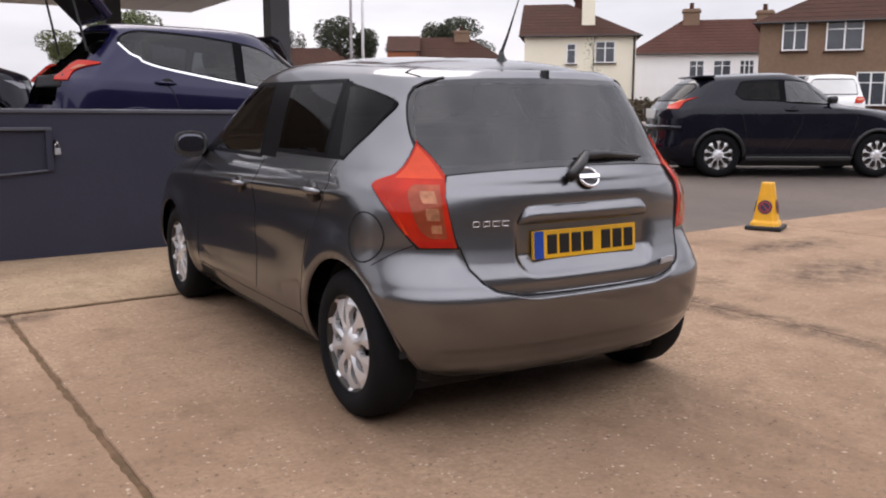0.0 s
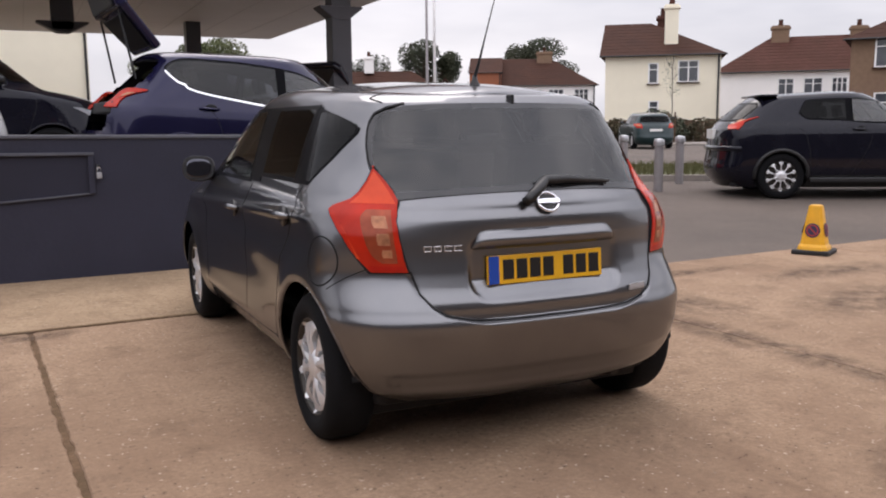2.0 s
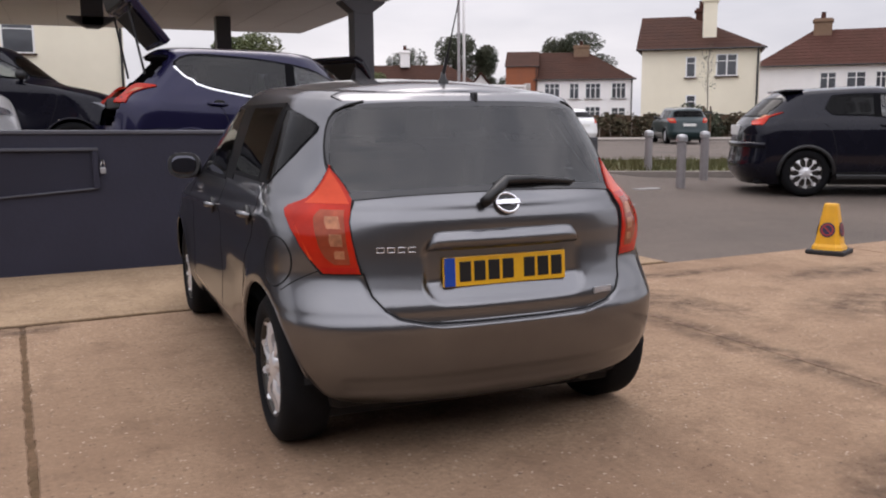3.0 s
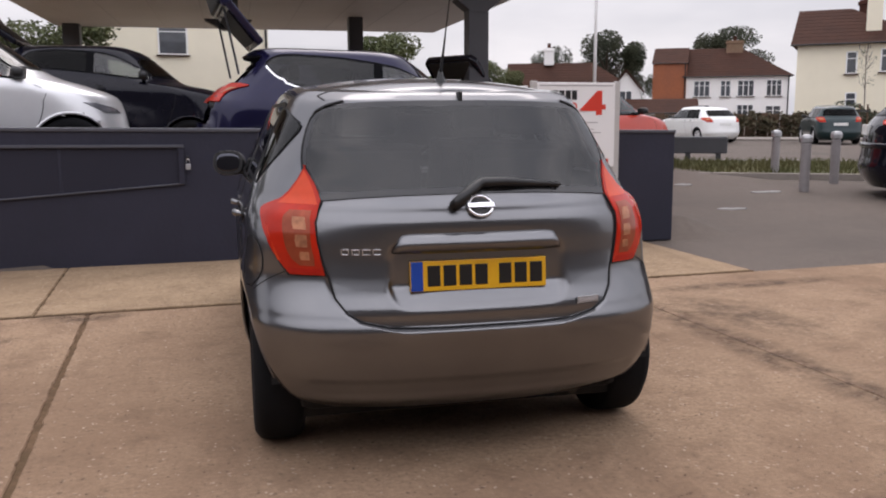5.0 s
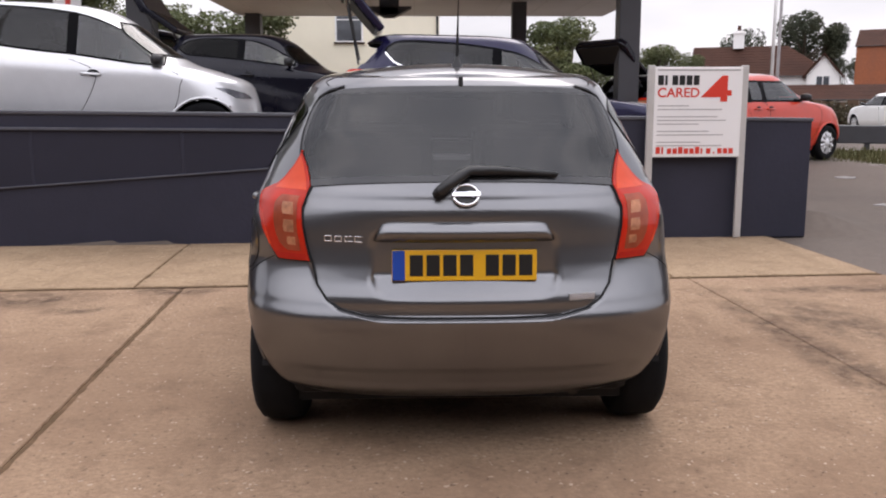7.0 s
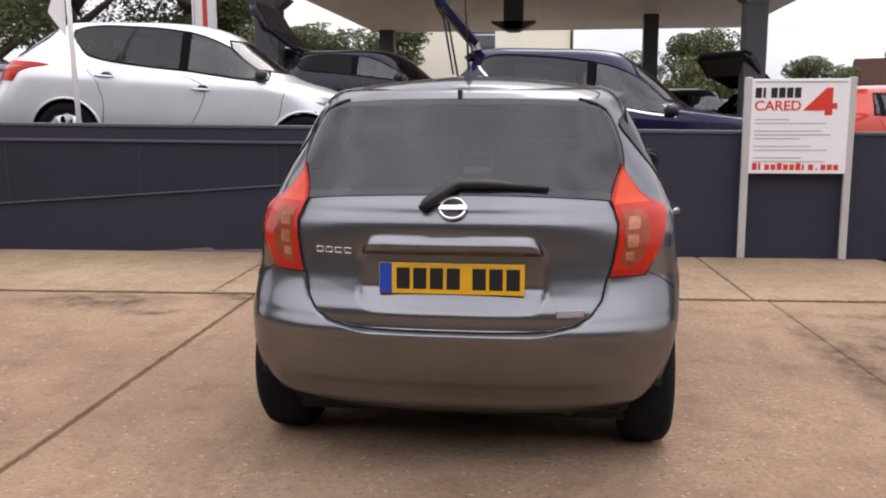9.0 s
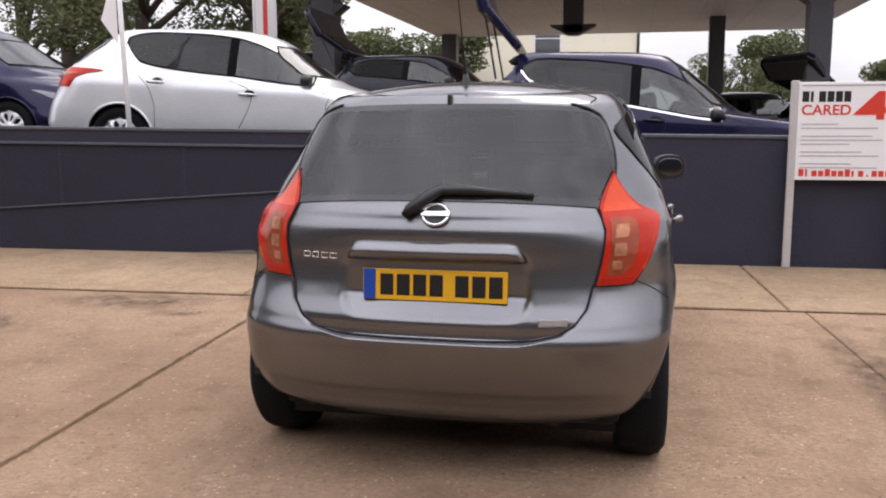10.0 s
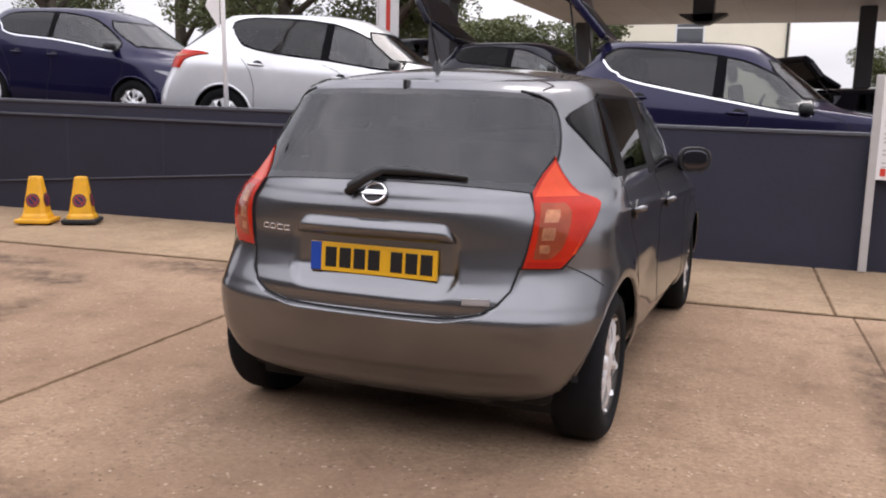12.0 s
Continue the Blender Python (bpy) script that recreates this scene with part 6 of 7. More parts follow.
def hatch_shape(p, a, v):
    """Creases and hollows: the tailgate's step, plate hollow and handle bar, the shoulder line, the flared rear arches."""
    x, y, z = p[..., 0], p[..., 1], p[..., 2]
    rear = smooth01(0.30, 0.26, a)
    ax = np.abs(x)
    # tailgate, set in over the bumper's ledge: a folded foot, a scooped middle and a shoulder under the glass
    half = tail_half(z)
    inside = smooth01(0.016, -0.010, ax - half) * smooth01(0.544, 0.562, z) * smooth01(1.00, 0.96, z) * rear
    prof = spline([0.50, 0.555, 0.600, 0.622, 0.640, 0.68, 0.74, 0.80, 0.87, 0.912, 0.926, 0.945, 1.02], [0.030, 0.030, 0.031, 0.033, 0.041, 0.060, 0.076, 0.0815, 0.0795, 0.0775, 0.0785, 0.0850, 0.125], z)
    base = spline([0.50, 0.555, 0.60, 0.735, 0.86, 0.935, 1.02], [0.0, 0.001, 0.020, 0.086, 0.074, 0.070, 0.125], z)
    y = y + inside * (prof - base)
    # flatter upper corners beside the rear glass
    y = y - 0.026 * smooth01(0.2, 0.5, ax) * smooth01(1.06, 1.20, z) * smooth01(1.41, 1.37, z) * smooth01(0.225, 0.178, a)
    # plate hollow: a flat floor inside a rounded rim
    qx, qz = ax - 0.262, np.abs(z - 0.741) - 0.047
    rim = np.hypot(np.maximum(qx, 0), np.maximum(qz, 0)) + np.minimum(np.maximum(qx, qz), 0) - 0.078
    hollow = smooth01(0.010, -0.022, rim) * rear
    floor_y = np.minimum(0.104, 0.034 + 0.86 * np.maximum(0, z - 0.614)) + 0.10 * ax ** 2
    y = y + hollow * np.maximum(0, floor_y - y)
    # faint fold over the bumper's lower part
    low = smooth01(0.36, 0.325, z) * smooth01(0.25, 0.29, z) * smooth01(0.68, 0.60, ax) * rear
    y = y + 0.008 * low
    # the bumper's lower edge rises behind the wheels
    z = z + 0.025 * smooth01(0.50, 0.19, z) * smooth01(0.34, 0.20, y)
    # sides
    side = smooth01(0.24, 0.34, a) * smooth01(0.86, 0.78, a)
    zl = 0.925 - 0.035 * (y - 0.5)
    x = x + side * (0.010 * np.exp(-((z - zl) / 0.022) ** 2) - 0.012 * np.exp(-((z - zl + 0.10) / 0.06) ** 2))
    door = smooth01(0.95, 1.35, y) * smooth01(2.95, 2.6, y)
    x = x + side * door * (-0.012 * np.exp(-((z - 0.62) / 0.12) ** 2) + 0.010 * np.exp(-((z - 0.36) / 0.05) ** 2))
    for wy in (0.60, 3.20):
        d = np.hypot(y - wy, z - 0.305)
        x = x + side * 0.018 * np.exp(-((d - 0.38) / 0.06) ** 2) * (z < 0.9)
    return np.stack([x, y, z], -1)


hatchback = tagged(new("grey_hatchback"), "gunmetal grey five-door hatchback parked facing the wall", "car", "parked cars")
NS = Shell(HB_LEVELS, HB_ARCH, 1.0, 0.040, 0.014, hatch_shape)
# panes: heights with the places of their two ends
N_REAR = [(1.027, 0.0, 0.557), (1.07, 0.0, 0.577), (1.112, 0.0, 0.603), (1.15, 0.0, 0.606), (1.20, 0.0, 0.598), (1.26, 0.0, 0.579), (1.30, 0.0, 0.561), (1.33, 0.0, 0.540), (1.352, 0.0, 0.500), (1.368, 0.0, 0.440)]
N_QUART = [(1.045, 0.675, 0.70), (1.155, 0.592, 0.775), (1.245, 0.550, 0.832), (1.265, 0.546, 0.842), (1.285, 0.568, 0.852), (1.322, 0.69, 0.87), (1.352, 0.855, 0.884)]
N_RDOOR = [(1.045, 0.83, 1.39), (1.20, 0.875, 1.455), (1.372, 0.925, 1.515)]
N_FDOOR = [(1.010, 1.565, 2.38), (1.09, 1.605, 2.33), (1.158, 1.64, 2.28), (1.25, 1.685, 2.195), (1.328, 1.72, 2.105), (1.372, 1.74, 2.01)]
H_SCREEN = [(1.06, 0.0, 0.62), (1.20, 0.0, 0.56), (1.37, 0.0, 0.46)]
N_LAMP = [(0.741, 0.556, 0.235), (0.80, 0.572, 0.275), (0.868, 0.585, 0.322), (0.93, 0.588, 0.395), (0.962, 0.577, 0.437), (0.974, 0.571, 0.434), (1.0, 0.558, 0.385), (1.03, 0.563, 0.375), (1.07, 0.576, 0.378), (1.125, 0.603, 0.398)]
N_WHEELS = (0.60, 3.20)


def hatch_class(A, P):
    x, y, z = P[..., 0], P[..., 1], P[..., 2]
    k = np.full(A.shape, "body", dtype="<U12")
    half = tail_half(z)
    k = np.where((A < 0.28) & (x < half) & (z > 0.548) & (y < 0.75), "tailgate", k)
    lamp = np.interp(z, [0.2, 0.56, 0.735], [0.34, 0.36, 0.30])
    k = np.where((z < 0.735) & (y < lamp) & (k != "tailgate"), "bumper", k)
    k = np.where((z < 0.60) & (y > 3.55), "front_bumper", k)
    k = np.where((z < 0.32) & (y > 0.9) & (y < 2.9), "sill", k)
    d = (z >= 0.32) & (A >= 0.27) & (A < 0.88)
    k = np.where(d & (y > 1.60) & (y < 2.62) & (z < 1.0), "front_door", k)
    rb = np.interp(z, [0.3, 0.55, 0.75, 1.03], [1.02, 0.98, 0.88, 0.71])
    k = np.where(d & (y > rb) & (y <= 1.60) & (z < 1.0), "rear_door", k)
    return k


N_ARCHES = [(wy, 0.305, 0.357, 0.012) for wy in N_WHEELS]
shell_parts(NS, (120, 150, 30), 230, [(N_REAR, "xx", 0.012, True), (N_QUART, "yy", 0.012, False), (N_RDOOR, "yy", 0.012, False), (N_FDOOR, "yy", 0.012, False), (H_SCREEN, "xf", 0.012, True)],
                 N_ARCHES, hatch_class, {"body": M_GREY}, hatchback, {"tailgate": "gunmetal tailgate with a plate hollow", "bumper": "gunmetal painted rear bumper"})
window_ob("rear_window", NS, N_REAR, "xx", M_GLASSREAR, hatchback, n=22, m=44, both=True, off=0.004, border=0.022, bow=(0.026, 0.010), frit=M_FRITREAR)
window_ob("windscreen", NS, H_SCREEN, "xf", M_GLASSLIGHT, hatchback, n=12, m=24, both=True, off=0.004, border=0.03)
for s in (1, -1):
    window_ob("quarter_window", NS, N_QUART, "yy", M_GLASS, hatchback, n=16, m=12, soft=False, side=s, off=0.004, border=0.014)
    window_ob("side_window", NS, N_RDOOR, "yy", M_GLASS, hatchback, n=14, m=14, soft=False, side=s, off=0.004, border=0.018)
    window_ob("side_window", NS, N_FDOOR, "yy", M_GLASSLIGHT, hatchback, n=14, m=16, soft=False, side=s, off=0.004, border=0.018)
    seam(NS, [("x", half + 0.003, zq) for zq, _, half in N_REAR[2:]], hatchback, 0.009, "glass_seal", 0.005, s)
    # black pillars between the panes
    panel_ob("pillar_trim", NS, [(1.045, 0.695, 0.835), (1.20, 0.80, 0.88), (1.362, 0.880, 0.930)], "yy", M_FRIT, hatchback, n=10, m=4, off=0.003, side=s, soft=False)
    panel_ob("pillar_trim", NS, [(1.02, 1.385, 1.57), (1.20, 1.45, 1.665), (1.372, 1.51, 1.745)], "yy", M_FRIT, hatchback, n=10, m=4, off=0.003, side=s, soft=False)
    panel_ob("sail_trim", NS, [(1.0, 2.37, 2.58), (1.08, 2.32, 2.46), (1.12, 2.29, 2.37)], "yy", M_FRIT, hatchback, n=6, m=5, off=0.003, side=s, soft=False)
    lamp = panel_ob("tail_lamp", NS, N_LAMP, "xy", M_LAMPRED, hatchback, "red tail lamp with clear and deep red lenses", n=60, m=26, off=0.010, thick=0.02, soft=False, side=s)
    gap_rows = [(z - (0.006 if i == 0 else 0) + (0.006 if i == len(N_LAMP) - 1 else 0), xi - 0.006, yo + 0.007) for i, (z, xi, yo) in enumerate(N_LAMP)]
    panel_ob("lamp_gap", NS, gap_rows, "xy", M_SEAM, lamp, n=60, m=20, off=0.004, thick=0.01, soft=False, side=s)
    panel_ob("clear_lens", NS, [(0.775, 0.590, 0.640), (0.80, 0.592, 0.668), (0.85, 0.600, 0.688), (0.90, 0.602, 0.694), (0.940, 0.600, 0.690), (0.965, 0.592, 0.665)], "xx", M_LAMPCLEAR, lamp, n=16, m=10, off=0.0112, soft=True, side=s)
    panel_ob("upper_lens", NS, [(0.985, 0.570, 0.372), (1.02, 0.574, 0.366), (1.06, 0.584, 0.370), (1.105, 0.600, 0.384)], "xy", M_LAMPGLOW, lamp, n=14, m=10, off=0.0108, soft=True, side=s)
    panel_ob("side_lens", NS, [(0.79, 0.715, 0.262), (0.86, 0.735, 0.300), (0.915, 0.748, 0.350)], "xy", M_LAMPGLOW, lamp, n=8, m=6, off=0.0108, soft=True, side=s)
    panel_ob("red_bar", NS, [(0.747, 0.564, 0.234), (0.764, 0.570, 0.243)], "xy", M_LAMPDEEP, lamp, n=3, m=14, off=0.0112, soft=True, side=s)
    # pale stacked reflectors behind the clear lens
    for z0, z1, xa, xb in ((0.796, 0.826, 0.606, 0.640), (0.842, 0.884, 0.612, 0.654), (0.902, 0.944, 0.614, 0.660)):
        panel_ob("lens_reflector", NS, [(z0, xa, xb - 0.004), ((z0 + z1) / 2, xa + 0.001, xb), (z1, xa + 0.002, xb - 0.003)], "xx", M_LENSPALE, lamp, n=5, m=6, off=0.0122, soft=True, side=s)

    # shut lines
    seam(NS, [("y", 1.60, 0.33), ("y", 1.60, 0.75), ("y", 1.52, 1.01)], hatchback, 0.005, side=s)
    seam(NS, [("y", 2.62, 0.35), ("y", 2.66, 0.6), ("y", 2.62, 0.8), ("y", 2.55, 0.98)], hatchback, 0.005, side=s)
    seam(NS, [("y", 1.02, 0.34), ("y", 0.985, 0.56), ("y", 0.93, 0.70), ("y", 0.80, 0.86), ("y", 0.715, 1.04)], hatchback, 0.005, side=s)
    seam(NS, [("y", 1.02, 0.335), ("y", 2.0, 0.325), ("y", 2.62, 0.34)], hatchback, 0.005, side=s)
    seam(NS, [("y", 0.245, 0.752), ("y", 0.304, 0.715), ("y", 0.371, 0.666)], hatchback, 0.004, side=s)
    # door handles with scooped cups, coloured dark for the shade in their hollows
    for hy, hz in ((0.86, 0.905), (1.80, 0.865)):
        p = NS.surf(NS.a_y(np.array([hy]), np.array([hz])), np.array([hz]))[0]
        part("handle_cup_shade", lathe([(0.002, -0.006), (0.045, -0.003), (0.062, 0.0035)], 24, Matrix.Translation((s * (p[0] - 0.001), hy, hz)) @ Matrix.Rotation(radians(90) * s, 4, 'Y') @ Matrix.Diagonal((0.72, 1.15, 1, 1))), M_TRIM, hatchback, smooth=True)
        grip = tube([(s * (p[0] + 0.004), hy - 0.088, hz + 0.004), (s * (p[0] + 0.030), hy - 0.05, hz + 0.008), (s * (p[0] + 0.032), hy + 0.03, hz + 0.008), (s * (p[0] + 0.006), hy + 0.088, hz + 0.002)], [0.010, 0.014, 0.014, 0.010], 10)
        part("door_handle", grip, M_GREY, hatchback, "gunmetal painted door handle", smooth=True)
    # mirror
    my, mz = 2.52, 1.038
    mm = Matrix.Translation((s * 0.885, my, mz)) @ Matrix.Rotation(radians(14) * s, 4, 'Z') @ Matrix.Rotation(radians(-8 if s < 0 else 0), 4, 'X')
    b = pebble((0.094, 0.10, 0.074), 2.7)
    for q in b.verts:
        q.co.y = max(-0.035, q.co.y)
    bmesh.ops.transform(b, matrix=mm, verts=b.verts)
    mir = part("door_mirror", b, M_TRIM, hatchback, "dark mirror housing", smooth=True)
    set_smooth(mir, 40)
    gl = pebble((0.070, 0.004, 0.054), 2.9)
    bmesh.ops.transform(gl, matrix=mm @ Matrix.Translation((0, -0.0365, 0)), verts=gl.verts)
    part("mirror_glass", gl, M_MIRROR, mir, smooth=True)
    part("mirror_foot", tube([(s * 0.79, my + 0.02, 1.005), (s * 0.85, my + 0.02, 0.995), (s * 0.89, my + 0.01, 1.01)], [0.035, 0.028, 0.03], 8), M_TRIM, mir)
    for wy in N_WHEELS:
        make_wheel(hatchback, s * 0.815, wy, 0.305, 0.203, 0.185, "ten", None, s)
        arc = []
        for t in np.linspace(-0.25, math.pi + (-0.12 if wy < 1 else 0.25), 40):
            yy, zz = wy + 0.357 * math.cos(t), 0.305 + 0.357 * math.sin(t)
            arc.append((float(NS.surf(NS.a_y(np.array([yy]), np.array([zz])), np.array([zz]))[0, 0]) * s - 0.006 * s, yy, zz))
        part("arch_lip", tube(arc, 0.0055, 6), M_GREY, hatchback, smooth=True)
        arch_liner(hatchback, s * 0.76, wy, 0.305, 0.357, s)
# round fuel flap on the near rear wing
fy, fz = 0.425, 0.768
fl_pts = []
for t in np.linspace(0, 2 * math.pi, 33):
    fl_pts.append(("y", fy + 0.088 * math.cos(t), fz + 0.095 * math.sin(t)))
seam(NS, fl_pts, hatchback, 0.006, "fuel_flap_line", 0.002, -1)
# tailgate outline
tl = [("x", 0.0, 0.5555), ("x", 0.16, 0.5555), ("x", 0.27, 0.557)] + [("x", float(tail_half(q)) - 0.003, q) for q in (0.560, 0.570, 0.580, 0.595, 0.610, 0.635, 0.662, 0.700, 0.744)]
for s in (1, -1):
    seam(NS, tl, hatchback, 0.008, "tailgate_gap", 0.003, s)
    seam(NS, [("x", 0.553, 0.742), ("x", 0.570, 0.80), ("x", 0.583, 0.868), ("x", 0.586, 0.93), ("x", 0.575, 0.965), ("x", 0.557, 1.0)], hatchback, 0.007, "tailgate_gap", 0.006, s)
    seam(NS, [("x", 0.510, 1.372), ("x", 0.530, 1.392), ("y", 0.62, 1.412)], hatchback, 0.006, "roof_gap", 0.002, s)
# handle bar over the plate: a wedge with rounded ends that follows the tailgate's bow
xs = np.linspace(-1, 1, 61)
bar_v, bar_f = [], []
section = [(0.030, 0.040), (0.004, 0.038), (-0.010, 0.034), (-0.021, 0.025), (-0.031, 0.012), (-0.037, 0.003), (-0.037, -0.007), (-0.030, -0.022), (-0.016, -0.035), (0.035, -0.046)]
bar_y = NS.surf(NS.a_x(np.abs(0.316 * xs) + 1e-4, np.full(61, 0.90)), np.full(61, 0.90))[:, 1]
bar_y = np.polyval(np.polyfit(xs, bar_y, 2), xs)
for t, py in zip(xs, bar_y):
    sc = (1 - abs(t) ** 14) ** 0.5
    for sy, sz in section:
        bar_v.append(((0.314 - 0.30 * sz) * t, py + 0.004 + 0.010 * (1 - sc) + sy * (0.4 + 0.6 * sc), 0.856 - 0.010 * (1 - sc) + sz * (0.72 + 0.28 * sc)))
ns = len(section)
for i in range(60):
    for j in range(ns - 1):
        bar_f.append((i * ns + j, i * ns + j + 1, (i + 1) * ns + j + 1, (i + 1) * ns + j))
bar_f += [tuple(range(ns)), tuple(60 * ns + j for j in range(ns))]
set_smooth(fix(mesh_ob("tailgate_handle", bar_v, bar_f, M_GREY, hatchback, "gunmetal handle bar over the plate")), 55)
# number plate with bars for its characters
plate = part("number_plate", box(-0.26, 0.26, -0.006, 0.012, -0.0555, 0.0555, 0.003), M_PLATE, hatchback, "yellow rear number plate")
plate.matrix_local = Matrix.Translation((0, 0.094, 0.733)) @ Matrix.Rotation(radians(-4), 4, 'X')
part("blue_band", box(-0.258, -0.213, -0.0085, -0.004, -0.054, 0.054, 0.002), M_PLATEBLUE, plate)
for i, cx in enumerate((-0.172, -0.112, -0.052, 0.008, 0.100, 0.160, 0.220)):
    part("character_bar", box(cx - 0.024, cx + 0.024, -0.0085, -0.004, -0.038, 0.038, 0.002), M_INK, plate)
# round badge: a ring with a bar across it
by = float(NS.surf(np.array([1e-4]), np.array([0.985]))[0, 1])
badge = part("badge", tube([(0.045 * math.cos(t), 0, 0.040 * math.sin(t)) for t in np.linspace(0, 2 * math.pi, 33)], 0.0065, 8), M_CHROME, hatchback, "chrome ring badge with a bar", smooth=True)
part("badge_bar", box(-0.052, 0.052, -0.010, 0.004, -0.011, 0.011, 0.003), M_CHROME, badge)
part("badge_back", lathe([(0.001, 0.0), (0.044, 0.0), (0.044, -0.012)], 24, Matrix.Rotation(radians(90), 4, 'X') @ Matrix.Diagonal((1, 0.9, 1, 1))), M_TRIM, badge)
badge.matrix_local = Matrix.Translation((0.005, by - 0.008, 0.985)) @ Matrix.Rotation(radians(-32), 4, 'X')
# chrome lettering and small dealer plate as plain bars
for k in range(4):
    q = NS.surf(NS.a_x(np.array([0.488 - 0.037 * k]), np.array([0.826])), np.array([0.826]))[0]
    b = box(-0.015, 0.015, -0.004, 0.003, 0.007, 0.011, 0.001)
    b = box(-0.015, 0.015, -0.004, 0.003, -0.011, -0.007, 0.001, b)
    b = box(-0.015, -0.011, -0.004, 0.003, -0.011, 0.011, 0.001, b)
    if k < 2:
        b = box(0.011, 0.015, -0.004, 0.003, -0.011, 0.011, 0.001, b)
    bar_ob = part("badge_block", b, M_CHROME, hatchback, "small chrome block of the model badge")
    bar_ob.matrix_local = Matrix.Translation((-(0.488 - 0.037 * k), q[1] - 0.001, 0.826)) @ Matrix.Rotation(radians(-13), 4, 'Z')
lx = NS.surf(NS.a_x(np.array([0.42]), np.array([0.622])), np.array([0.622]))[0]
st = part("dealer_badge", box(-0.05, 0.05, -0.004, 0.003, -0.013, 0.013, 0.002), M_STEEL, hatchback, "small silver plate with grey print")
part("print_bar", box(-0.042, 0.042, -0.006, -0.003, -0.006, 0.004), M_SIGNGREY, st)
st.matrix_local = Matrix.Translation((0.42, lx[1] - 0.002, 0.622)) @ Matrix.Rotation(radians(16), 4, 'Z')
# wiper
wp = NS.surf(NS.a_x(np.array([0.09]), np.array([1.0])), np.array([1.0]))[0]
b = tube([(-0.098, wp[1] - 0.022, 0.985), (-0.085, wp[1] - 0.035, 1.0), (-0.02, wp[1] - 0.012, 1.05), (0.02, wp[1] + 0.02, 1.068), (0.12, wp[1] + 0.02, 1.068), (0.34, wp[1] + 0.05, 1.052)], [0.020, 0.022, 0.022, 0.019, 0.017, 0.006], 8)
wiper = part("rear_wiper", b, M_TRIM, hatchback, "black rear wiper arm", smooth=True)
part("wiper_blade", box(-0.03, 0.34, -0.006, 0.006, -0.012, 0.012, 0.003, None, Matrix.Translation((0.0, wp[1] + 0.035, 1.048)) @ Matrix.Rotation(radians(1), 4, 'Y') @ Matrix.Rotation(radians(5), 4, 'Z')), M_TRIM, wiper)
# washer nozzle, aerial, brake light strip
part("washer_nozzle", box(-0.008, 0.008, 0.355, 0.40, 1.365, 1.405, 0.005), M_TRIM, hatchback)
aer = part("aerial", lathe([(0.030, 0), (0.028, 0.012), (0.014, 0.035), (0.009, 0.06)], 14), M_TRIM, hatchback, "black whip aerial", smooth=True)
part("mast", tube([(0, 0, 0.05), (0, -0.045, 0.12), (0, -0.10, 0.22), (0, -0.185, 0.37)], [0.008, 0.0055, 0.003, 0.0022], 6), M_TRIM, aer)
aer.matrix_local = Matrix.Translation((0.0, 0.69, 1.440))
# black boxes, set low and wide to deepen the shade under the car
part("underbody", box(-0.70, 0.70, 0.34, 3.7, 0.135, 0.30, 0.05), M_SEAM, hatchback)
part("under_bumper_dark", box(-0.66, 0.66, 0.27, 0.6, 0.19, 0.33, 0.05), M_SEAM, hatchback)
part("exhaust", tube([(0.42, 0.20, 0.235), (0.42, 0.6, 0.235)], 0.026, 12), M_DISC, hatchback)
# cabin
part("cabin_floor", box(-0.70, 0.70, 0.45, 2.6, 0.34, 0.42, 0.02), M_SEAT, hatchback)
part("dashboard", box(-0.68, 0.68, 2.25, 2.7, 0.5, 0.99, 0.06), M_TRIM, hatchback)
part("parcel_shelf", box(-0.58, 0.58, 0.40, 0.78, 0.93, 0.955, 0.01), M_SEAT, hatchback)
for sx in (-0.34, 0.34):
    make_seat(hatchback, sx, 1.50, 0.36)
    make_seat(hatchback, sx, 0.80, 0.36, "rear_seat")
part("steering_wheel", tube([(0.34 + 0.17 * math.cos(t), 2.12 + 0.07 * math.sin(t), 0.98 + 0.16 * math.sin(t)) for t in np.linspace(0, 2 * math.pi, 24)], 0.015, 8), M_TRIM, hatchback)
part("rear_mirror", box(-0.11, 0.11, 2.05, 2.09, 1.33, 1.39, 0.02), M_TRIM, hatchback)
hatchback.matrix_world = pose(0, -0.10, 0)

# ==== other parked cars ====
BLUE_GLASS = ([0.70, 0.77, 0.88, 1.05, 1.36, 2.00, 2.62, 2.78], [1.345, 1.265, 1.185, 1.135, 1.09, 1.012, 0.945, 0.94], [1.38, 1.44, 1.475, 1.485, 1.485, 1.44, 1.21, 1.11])
SILVER_GLASS = ([1.03, 1.10, 1.22, 1.42, 1.85, 2.26, 3.03, 3.17], [1.39, 1.29, 1.175, 1.13, 1.09, 1.07, 1.015, 1.02], [1.45, 1.48, 1.51, 1.53, 1.535, 1.51, 1.22, 1.11])
plain_car("blue_crossover", "dark blue crossover with chrome window line and open tailgate", "parked cars", M_BLUE, 4.38, 0.90, 1.64, 0.99, 0.56, (0.85, 3.50), 0.34,
          pose(-1.313, 6.918, 0.55, 0, 3.5, 0) @ pose(0, 0, 0, 0, 0, -86), hood=1.26, screen=2.06, open_tail=-136, chrome=True, glass=M_GLASSTINT, rim_mat=M_ALLOY, glaze=BLUE_GLASS, posts=(1.88,),
          lamp=[(0.945, 0.60 * 0.9, 0.24), (0.98, 0.60 * 0.9, 0.26), (1.04, 0.62 * 0.9, 0.31), (1.09, 0.62 * 0.9, 0.42), (1.125, 0.64 * 0.9, 0.53), (1.14, 0.66 * 0.9, 0.44)], handle_at=[(1.10, 0.98), (2.08, 0.90)])
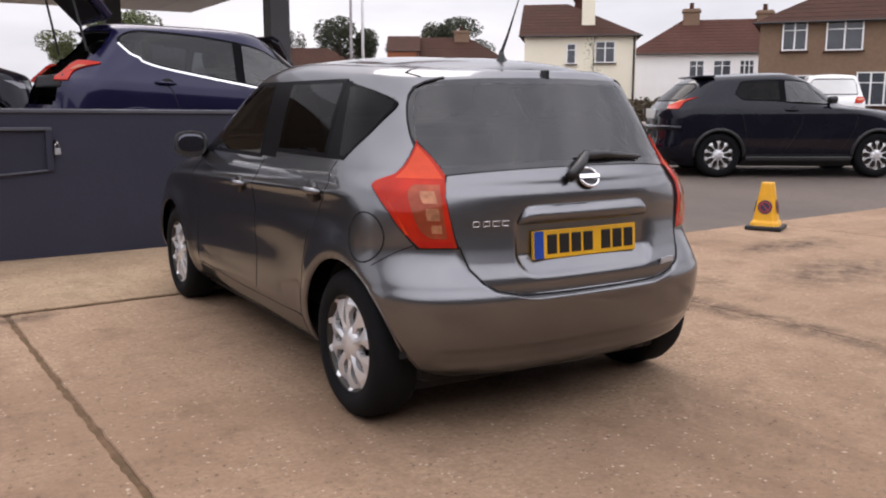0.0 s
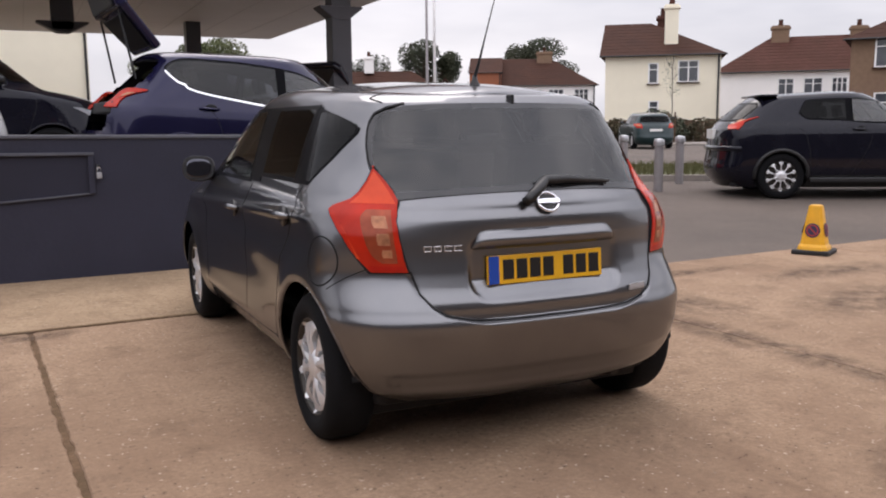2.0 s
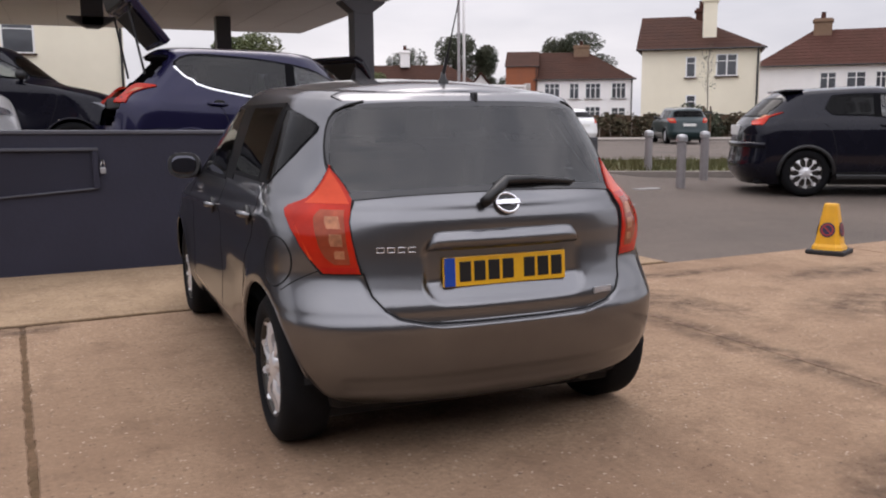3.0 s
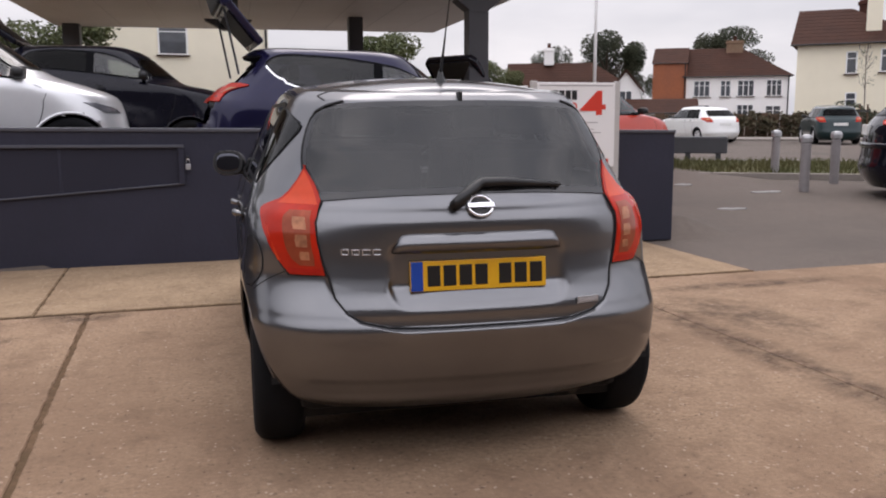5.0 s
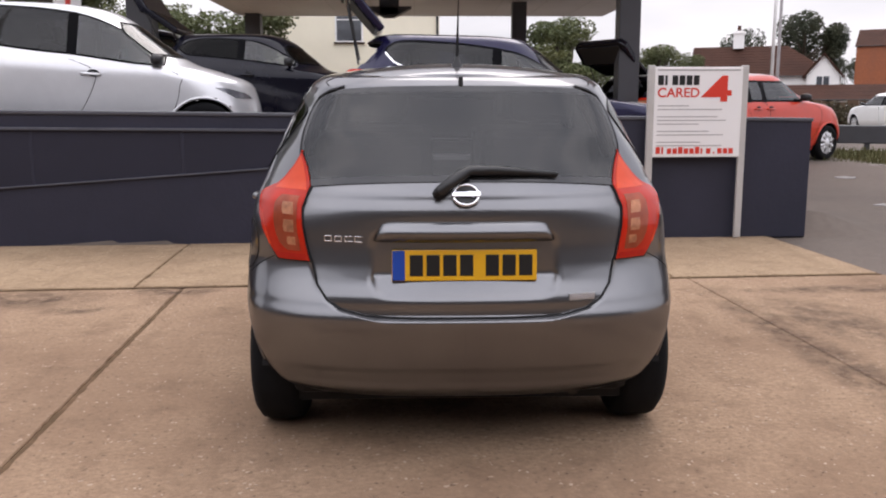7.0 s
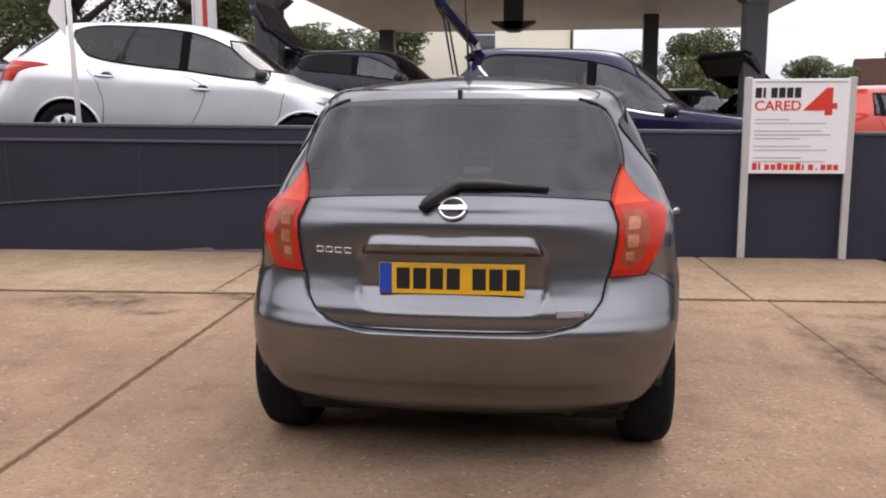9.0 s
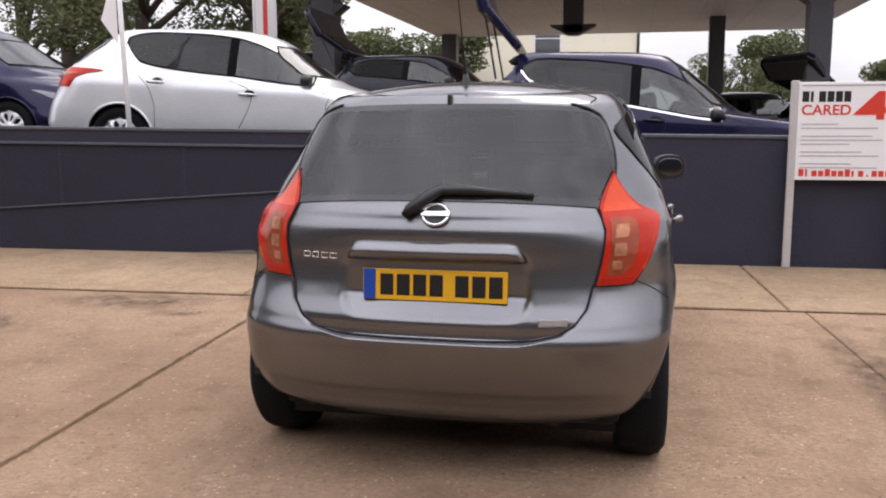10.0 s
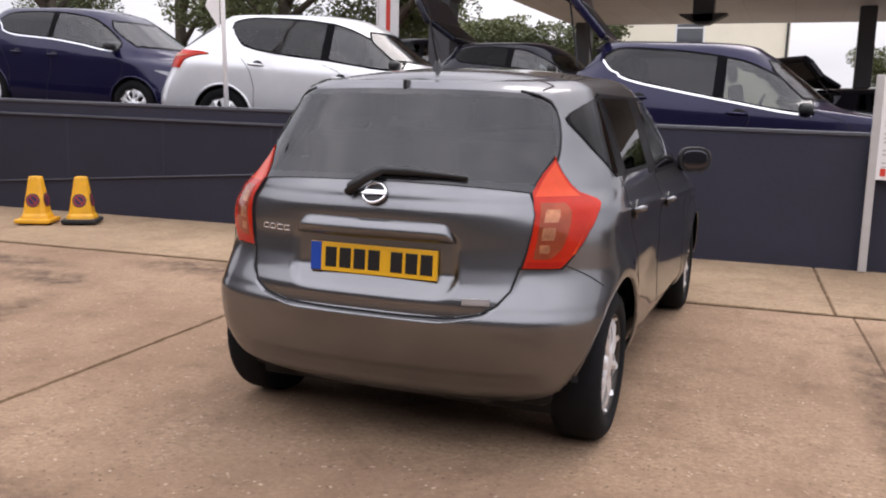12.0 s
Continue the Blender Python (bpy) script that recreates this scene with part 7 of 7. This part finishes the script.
plain_car("silver_hatchback", "silver five-door hatchback parked behind the wall", "parked cars", M_SILVER, 4.20, 0.885, 1.645, 1.03, 0.74, (1.02, 3.58), 0.335,
          pose(-6.106, 6.578, 0.88, 0, 3.5, 0) @ pose(0, 0, 0, 0, 0, -80), hood=0.75, screen=1.52, tail=0.08, chrome=False, glass=M_GLASSTINT, glaze=SILVER_GLASS, posts=(2.25,),
          lamp=[(0.86, 0.60 * 0.885, 0.44), (0.90, 0.60 * 0.885, 0.46), (0.96, 0.62 * 0.885, 0.50), (1.02, 0.62 * 0.885, 0.64), (1.06, 0.64 * 0.885, 0.82), (1.075, 0.66 * 0.885, 0.70)], handle_at=[(1.42, 0.97), (2.45, 0.89)])
plain_car("blue_crossover", "dark blue crossover parked behind the silver hatchback", "parked cars", M_BLUE, 4.25, 0.90, 1.68, 1.04, 0.60, (0.85, 3.45), 0.34,
          pose(-10.70, 7.75, 1.12, 0, 3.5, 0) @ pose(0, 0, 0, 0, 0, -88), hood=0.50, screen=1.50, chrome=True, glass=M_GLASSTINT,
          glaze=([0.90, 1.05, 1.35, 1.90, 2.47, 3.02, 3.16], [1.37, 1.22, 1.18, 1.165, 1.12, 1.06, 1.06], [1.41, 1.49, 1.54, 1.56, 1.52, 1.27, 1.17]), posts=(1.92,))
crossover, XS = plain_car("black_crossover", "black compact crossover parked on the tarmac", "parked cars", M_BLACK, 4.13, 0.88, 1.65, 1.07, 0.58, (0.95, 3.40), 0.345,
          pose(8.12, 8.05, 0.12, 0, 0, -121.9), hood=1.05, screen=1.75, arch_trim=M_TRIM, rim_mat=M_ALLOY, rim_style="open", glass=M_GLASS,
          glaze=([1.20, 1.32, 1.82, 2.04, 2.42, 2.62, 2.74], [1.275, 1.19, 1.17, 1.145, 1.125, 1.115, 1.14], [1.31, 1.48, 1.505, 1.505, 1.46, 1.30, 1.18]), posts=(1.92,),
          lamp=[(1.05, 0.20, 0.33), (1.10, 0.22, 0.38), (1.16, 0.36, 0.43), (1.20, 0.48, 0.53), (1.23, 0.60, 0.62)], lamp_kind="yy", handle_at=[(2.05, 1.04)], plate=False)
part("roof_spoiler", box(-0.60, 0.60, 0.64, 0.92, 1.540, 1.572, 0.014), M_BLACK, crossover, smooth=True)
tail_y = float(XS.surf(np.array([1e-4]), np.array([0.97]))[0, 1])
part("number_plate", box(-0.25, 0.25, tail_y - 0.030, tail_y + 0.02, 0.90, 1.05, 0.006), M_PLATEW, crossover, "white rear number plate")
ledge = [tuple(q) for q in XS.surf(np.linspace(1e-4, 0.25, 14), np.full(14, 0.76))]
ledge = [(-x, y, z) for x, y, z in ledge[:0:-1]] + ledge
part("bumper_ledge", tube(ledge, 0.042, 8), M_BLACK, crossover, "glossy ledge over the bumper", smooth=True)
for s in (1, -1):
    part("side_sill", box(min(s * 0.80, s * 0.90), max(s * 0.80, s * 0.90), 1.36, 3.0, 0.25, 0.33, 0.02), M_TRIM, crossover)
plain_car("white_hatchback", "white hatchback parked at the far kerb", "parked cars", M_WHITE, 4.45, 0.885, 1.55, 1.0, 0.55, (0.80, 3.50), 0.32, pose(18.95, 29.4, 0.19, 0, 0, 3), glass=M_GLASS)
plain_car("red_hatchback", "orange-red small hatchback behind the wall's end", "parked cars", M_RED, 3.83, 0.83, 1.50, 0.98, 0.45, (0.60, 3.05), 0.30, pose(3.95, 11.0, 0.33, 0, 0, -57.7), hood=0.95, screen=1.7, glass=M_GLASSCLEAR)
DARK_GLASS = ([0.62, 0.78, 1.2, 1.7, 2.2, 2.35], [1.39, 1.31, 1.29, 1.26, 1.22, 1.22], [1.43, 1.54, 1.59, 1.57, 1.39, 1.31])
plain_car("black_estate", "black tall hatchback with raised tailgate under the canopy", "parked cars", M_BLACK, 3.65, 0.90, 1.72, 1.16, 0.45, (0.75, 2.90), 0.34, pose(-4.35, 10.95, 0.74, 0, 2.5, 0) @ pose(0, 0, 0, 0, 0, -90), hood=0.85, screen=1.45, glass=M_GLASS, glaze=DARK_GLASS, posts=(1.55,), open_tail=-124)
plain_car("black_hatchback", "black tall car parked behind under the canopy", "parked cars", M_BLACK, 4.5, 0.92, 1.95, 1.25, 0.5, (0.85, 3.6), 0.36, pose(-7.3, 13.9, 0.86, 0, 2.5, 0) @ pose(0, 0, 0, 0, 0, -84), screen=1.9)
plain_car("grey_hatchback", "pale grey hatchback parked further back in the yard", "parked cars", M_PALEGREY, 4.2, 0.88, 1.52, 1.0, 0.5, (0.85, 3.4), 0.33, pose(-13.2, 16.0, 1.05, 0, 2.0, 0) @ pose(0, 0, 0, 0, 0, -84), glass=M_GLASSTINT)
plain_car("black_hatchback", "black car parked beside the column under the canopy", "parked cars", M_BLACK, 4.5, 0.92, 1.80, 1.15, 0.5, (0.85, 3.6), 0.36, pose(-9.6, 14.2, 1.0, 0, 2.5, 0) @ pose(0, 0, 0, 0, 0, -84), screen=1.9, glass=M_GLASS)
plain_car("black_hatchback", "black hatchback with raised tailgate near the column", "parked cars", M_BLACK, 4.3, 0.89, 1.62, 1.05, 0.5, (0.85, 3.5), 0.33, pose(3.35, 13.45, 0.30, 0, 0, -57.7), open_tail=-116)
plain_car("dark_red_hatchback", "very dark car with its tailgate raised in the row", "parked cars", M_BLACK, 4.2, 0.88, 1.58, 1.05, 0.5, (0.85, 3.4), 0.33, pose(1.35, 15.4, 0.36, 0, 0, -57.7), open_tail=-112)
plain_car("white_van", "white van parked beyond the black crossover", "parked cars", M_WHITE, 4.4, 0.92, 1.95, 1.2, 0.2, (0.85, 3.5), 0.33, pose(20.3, 13.2, 0.19, 0, 0, -50), hood=0.9, screen=1.4, glass=M_WHITE)
plain_car("green_pickup", "dark green off-road vehicle by the hedge", "parked cars", M_GREEN, 4.2, 0.86, 1.55, 1.0, 0.25, (0.85, 3.3), 0.33, pose(21.9, 26.2, 0.19, 0, 0, -25), hood=1.1, screen=1.7, glass=M_GLASS)
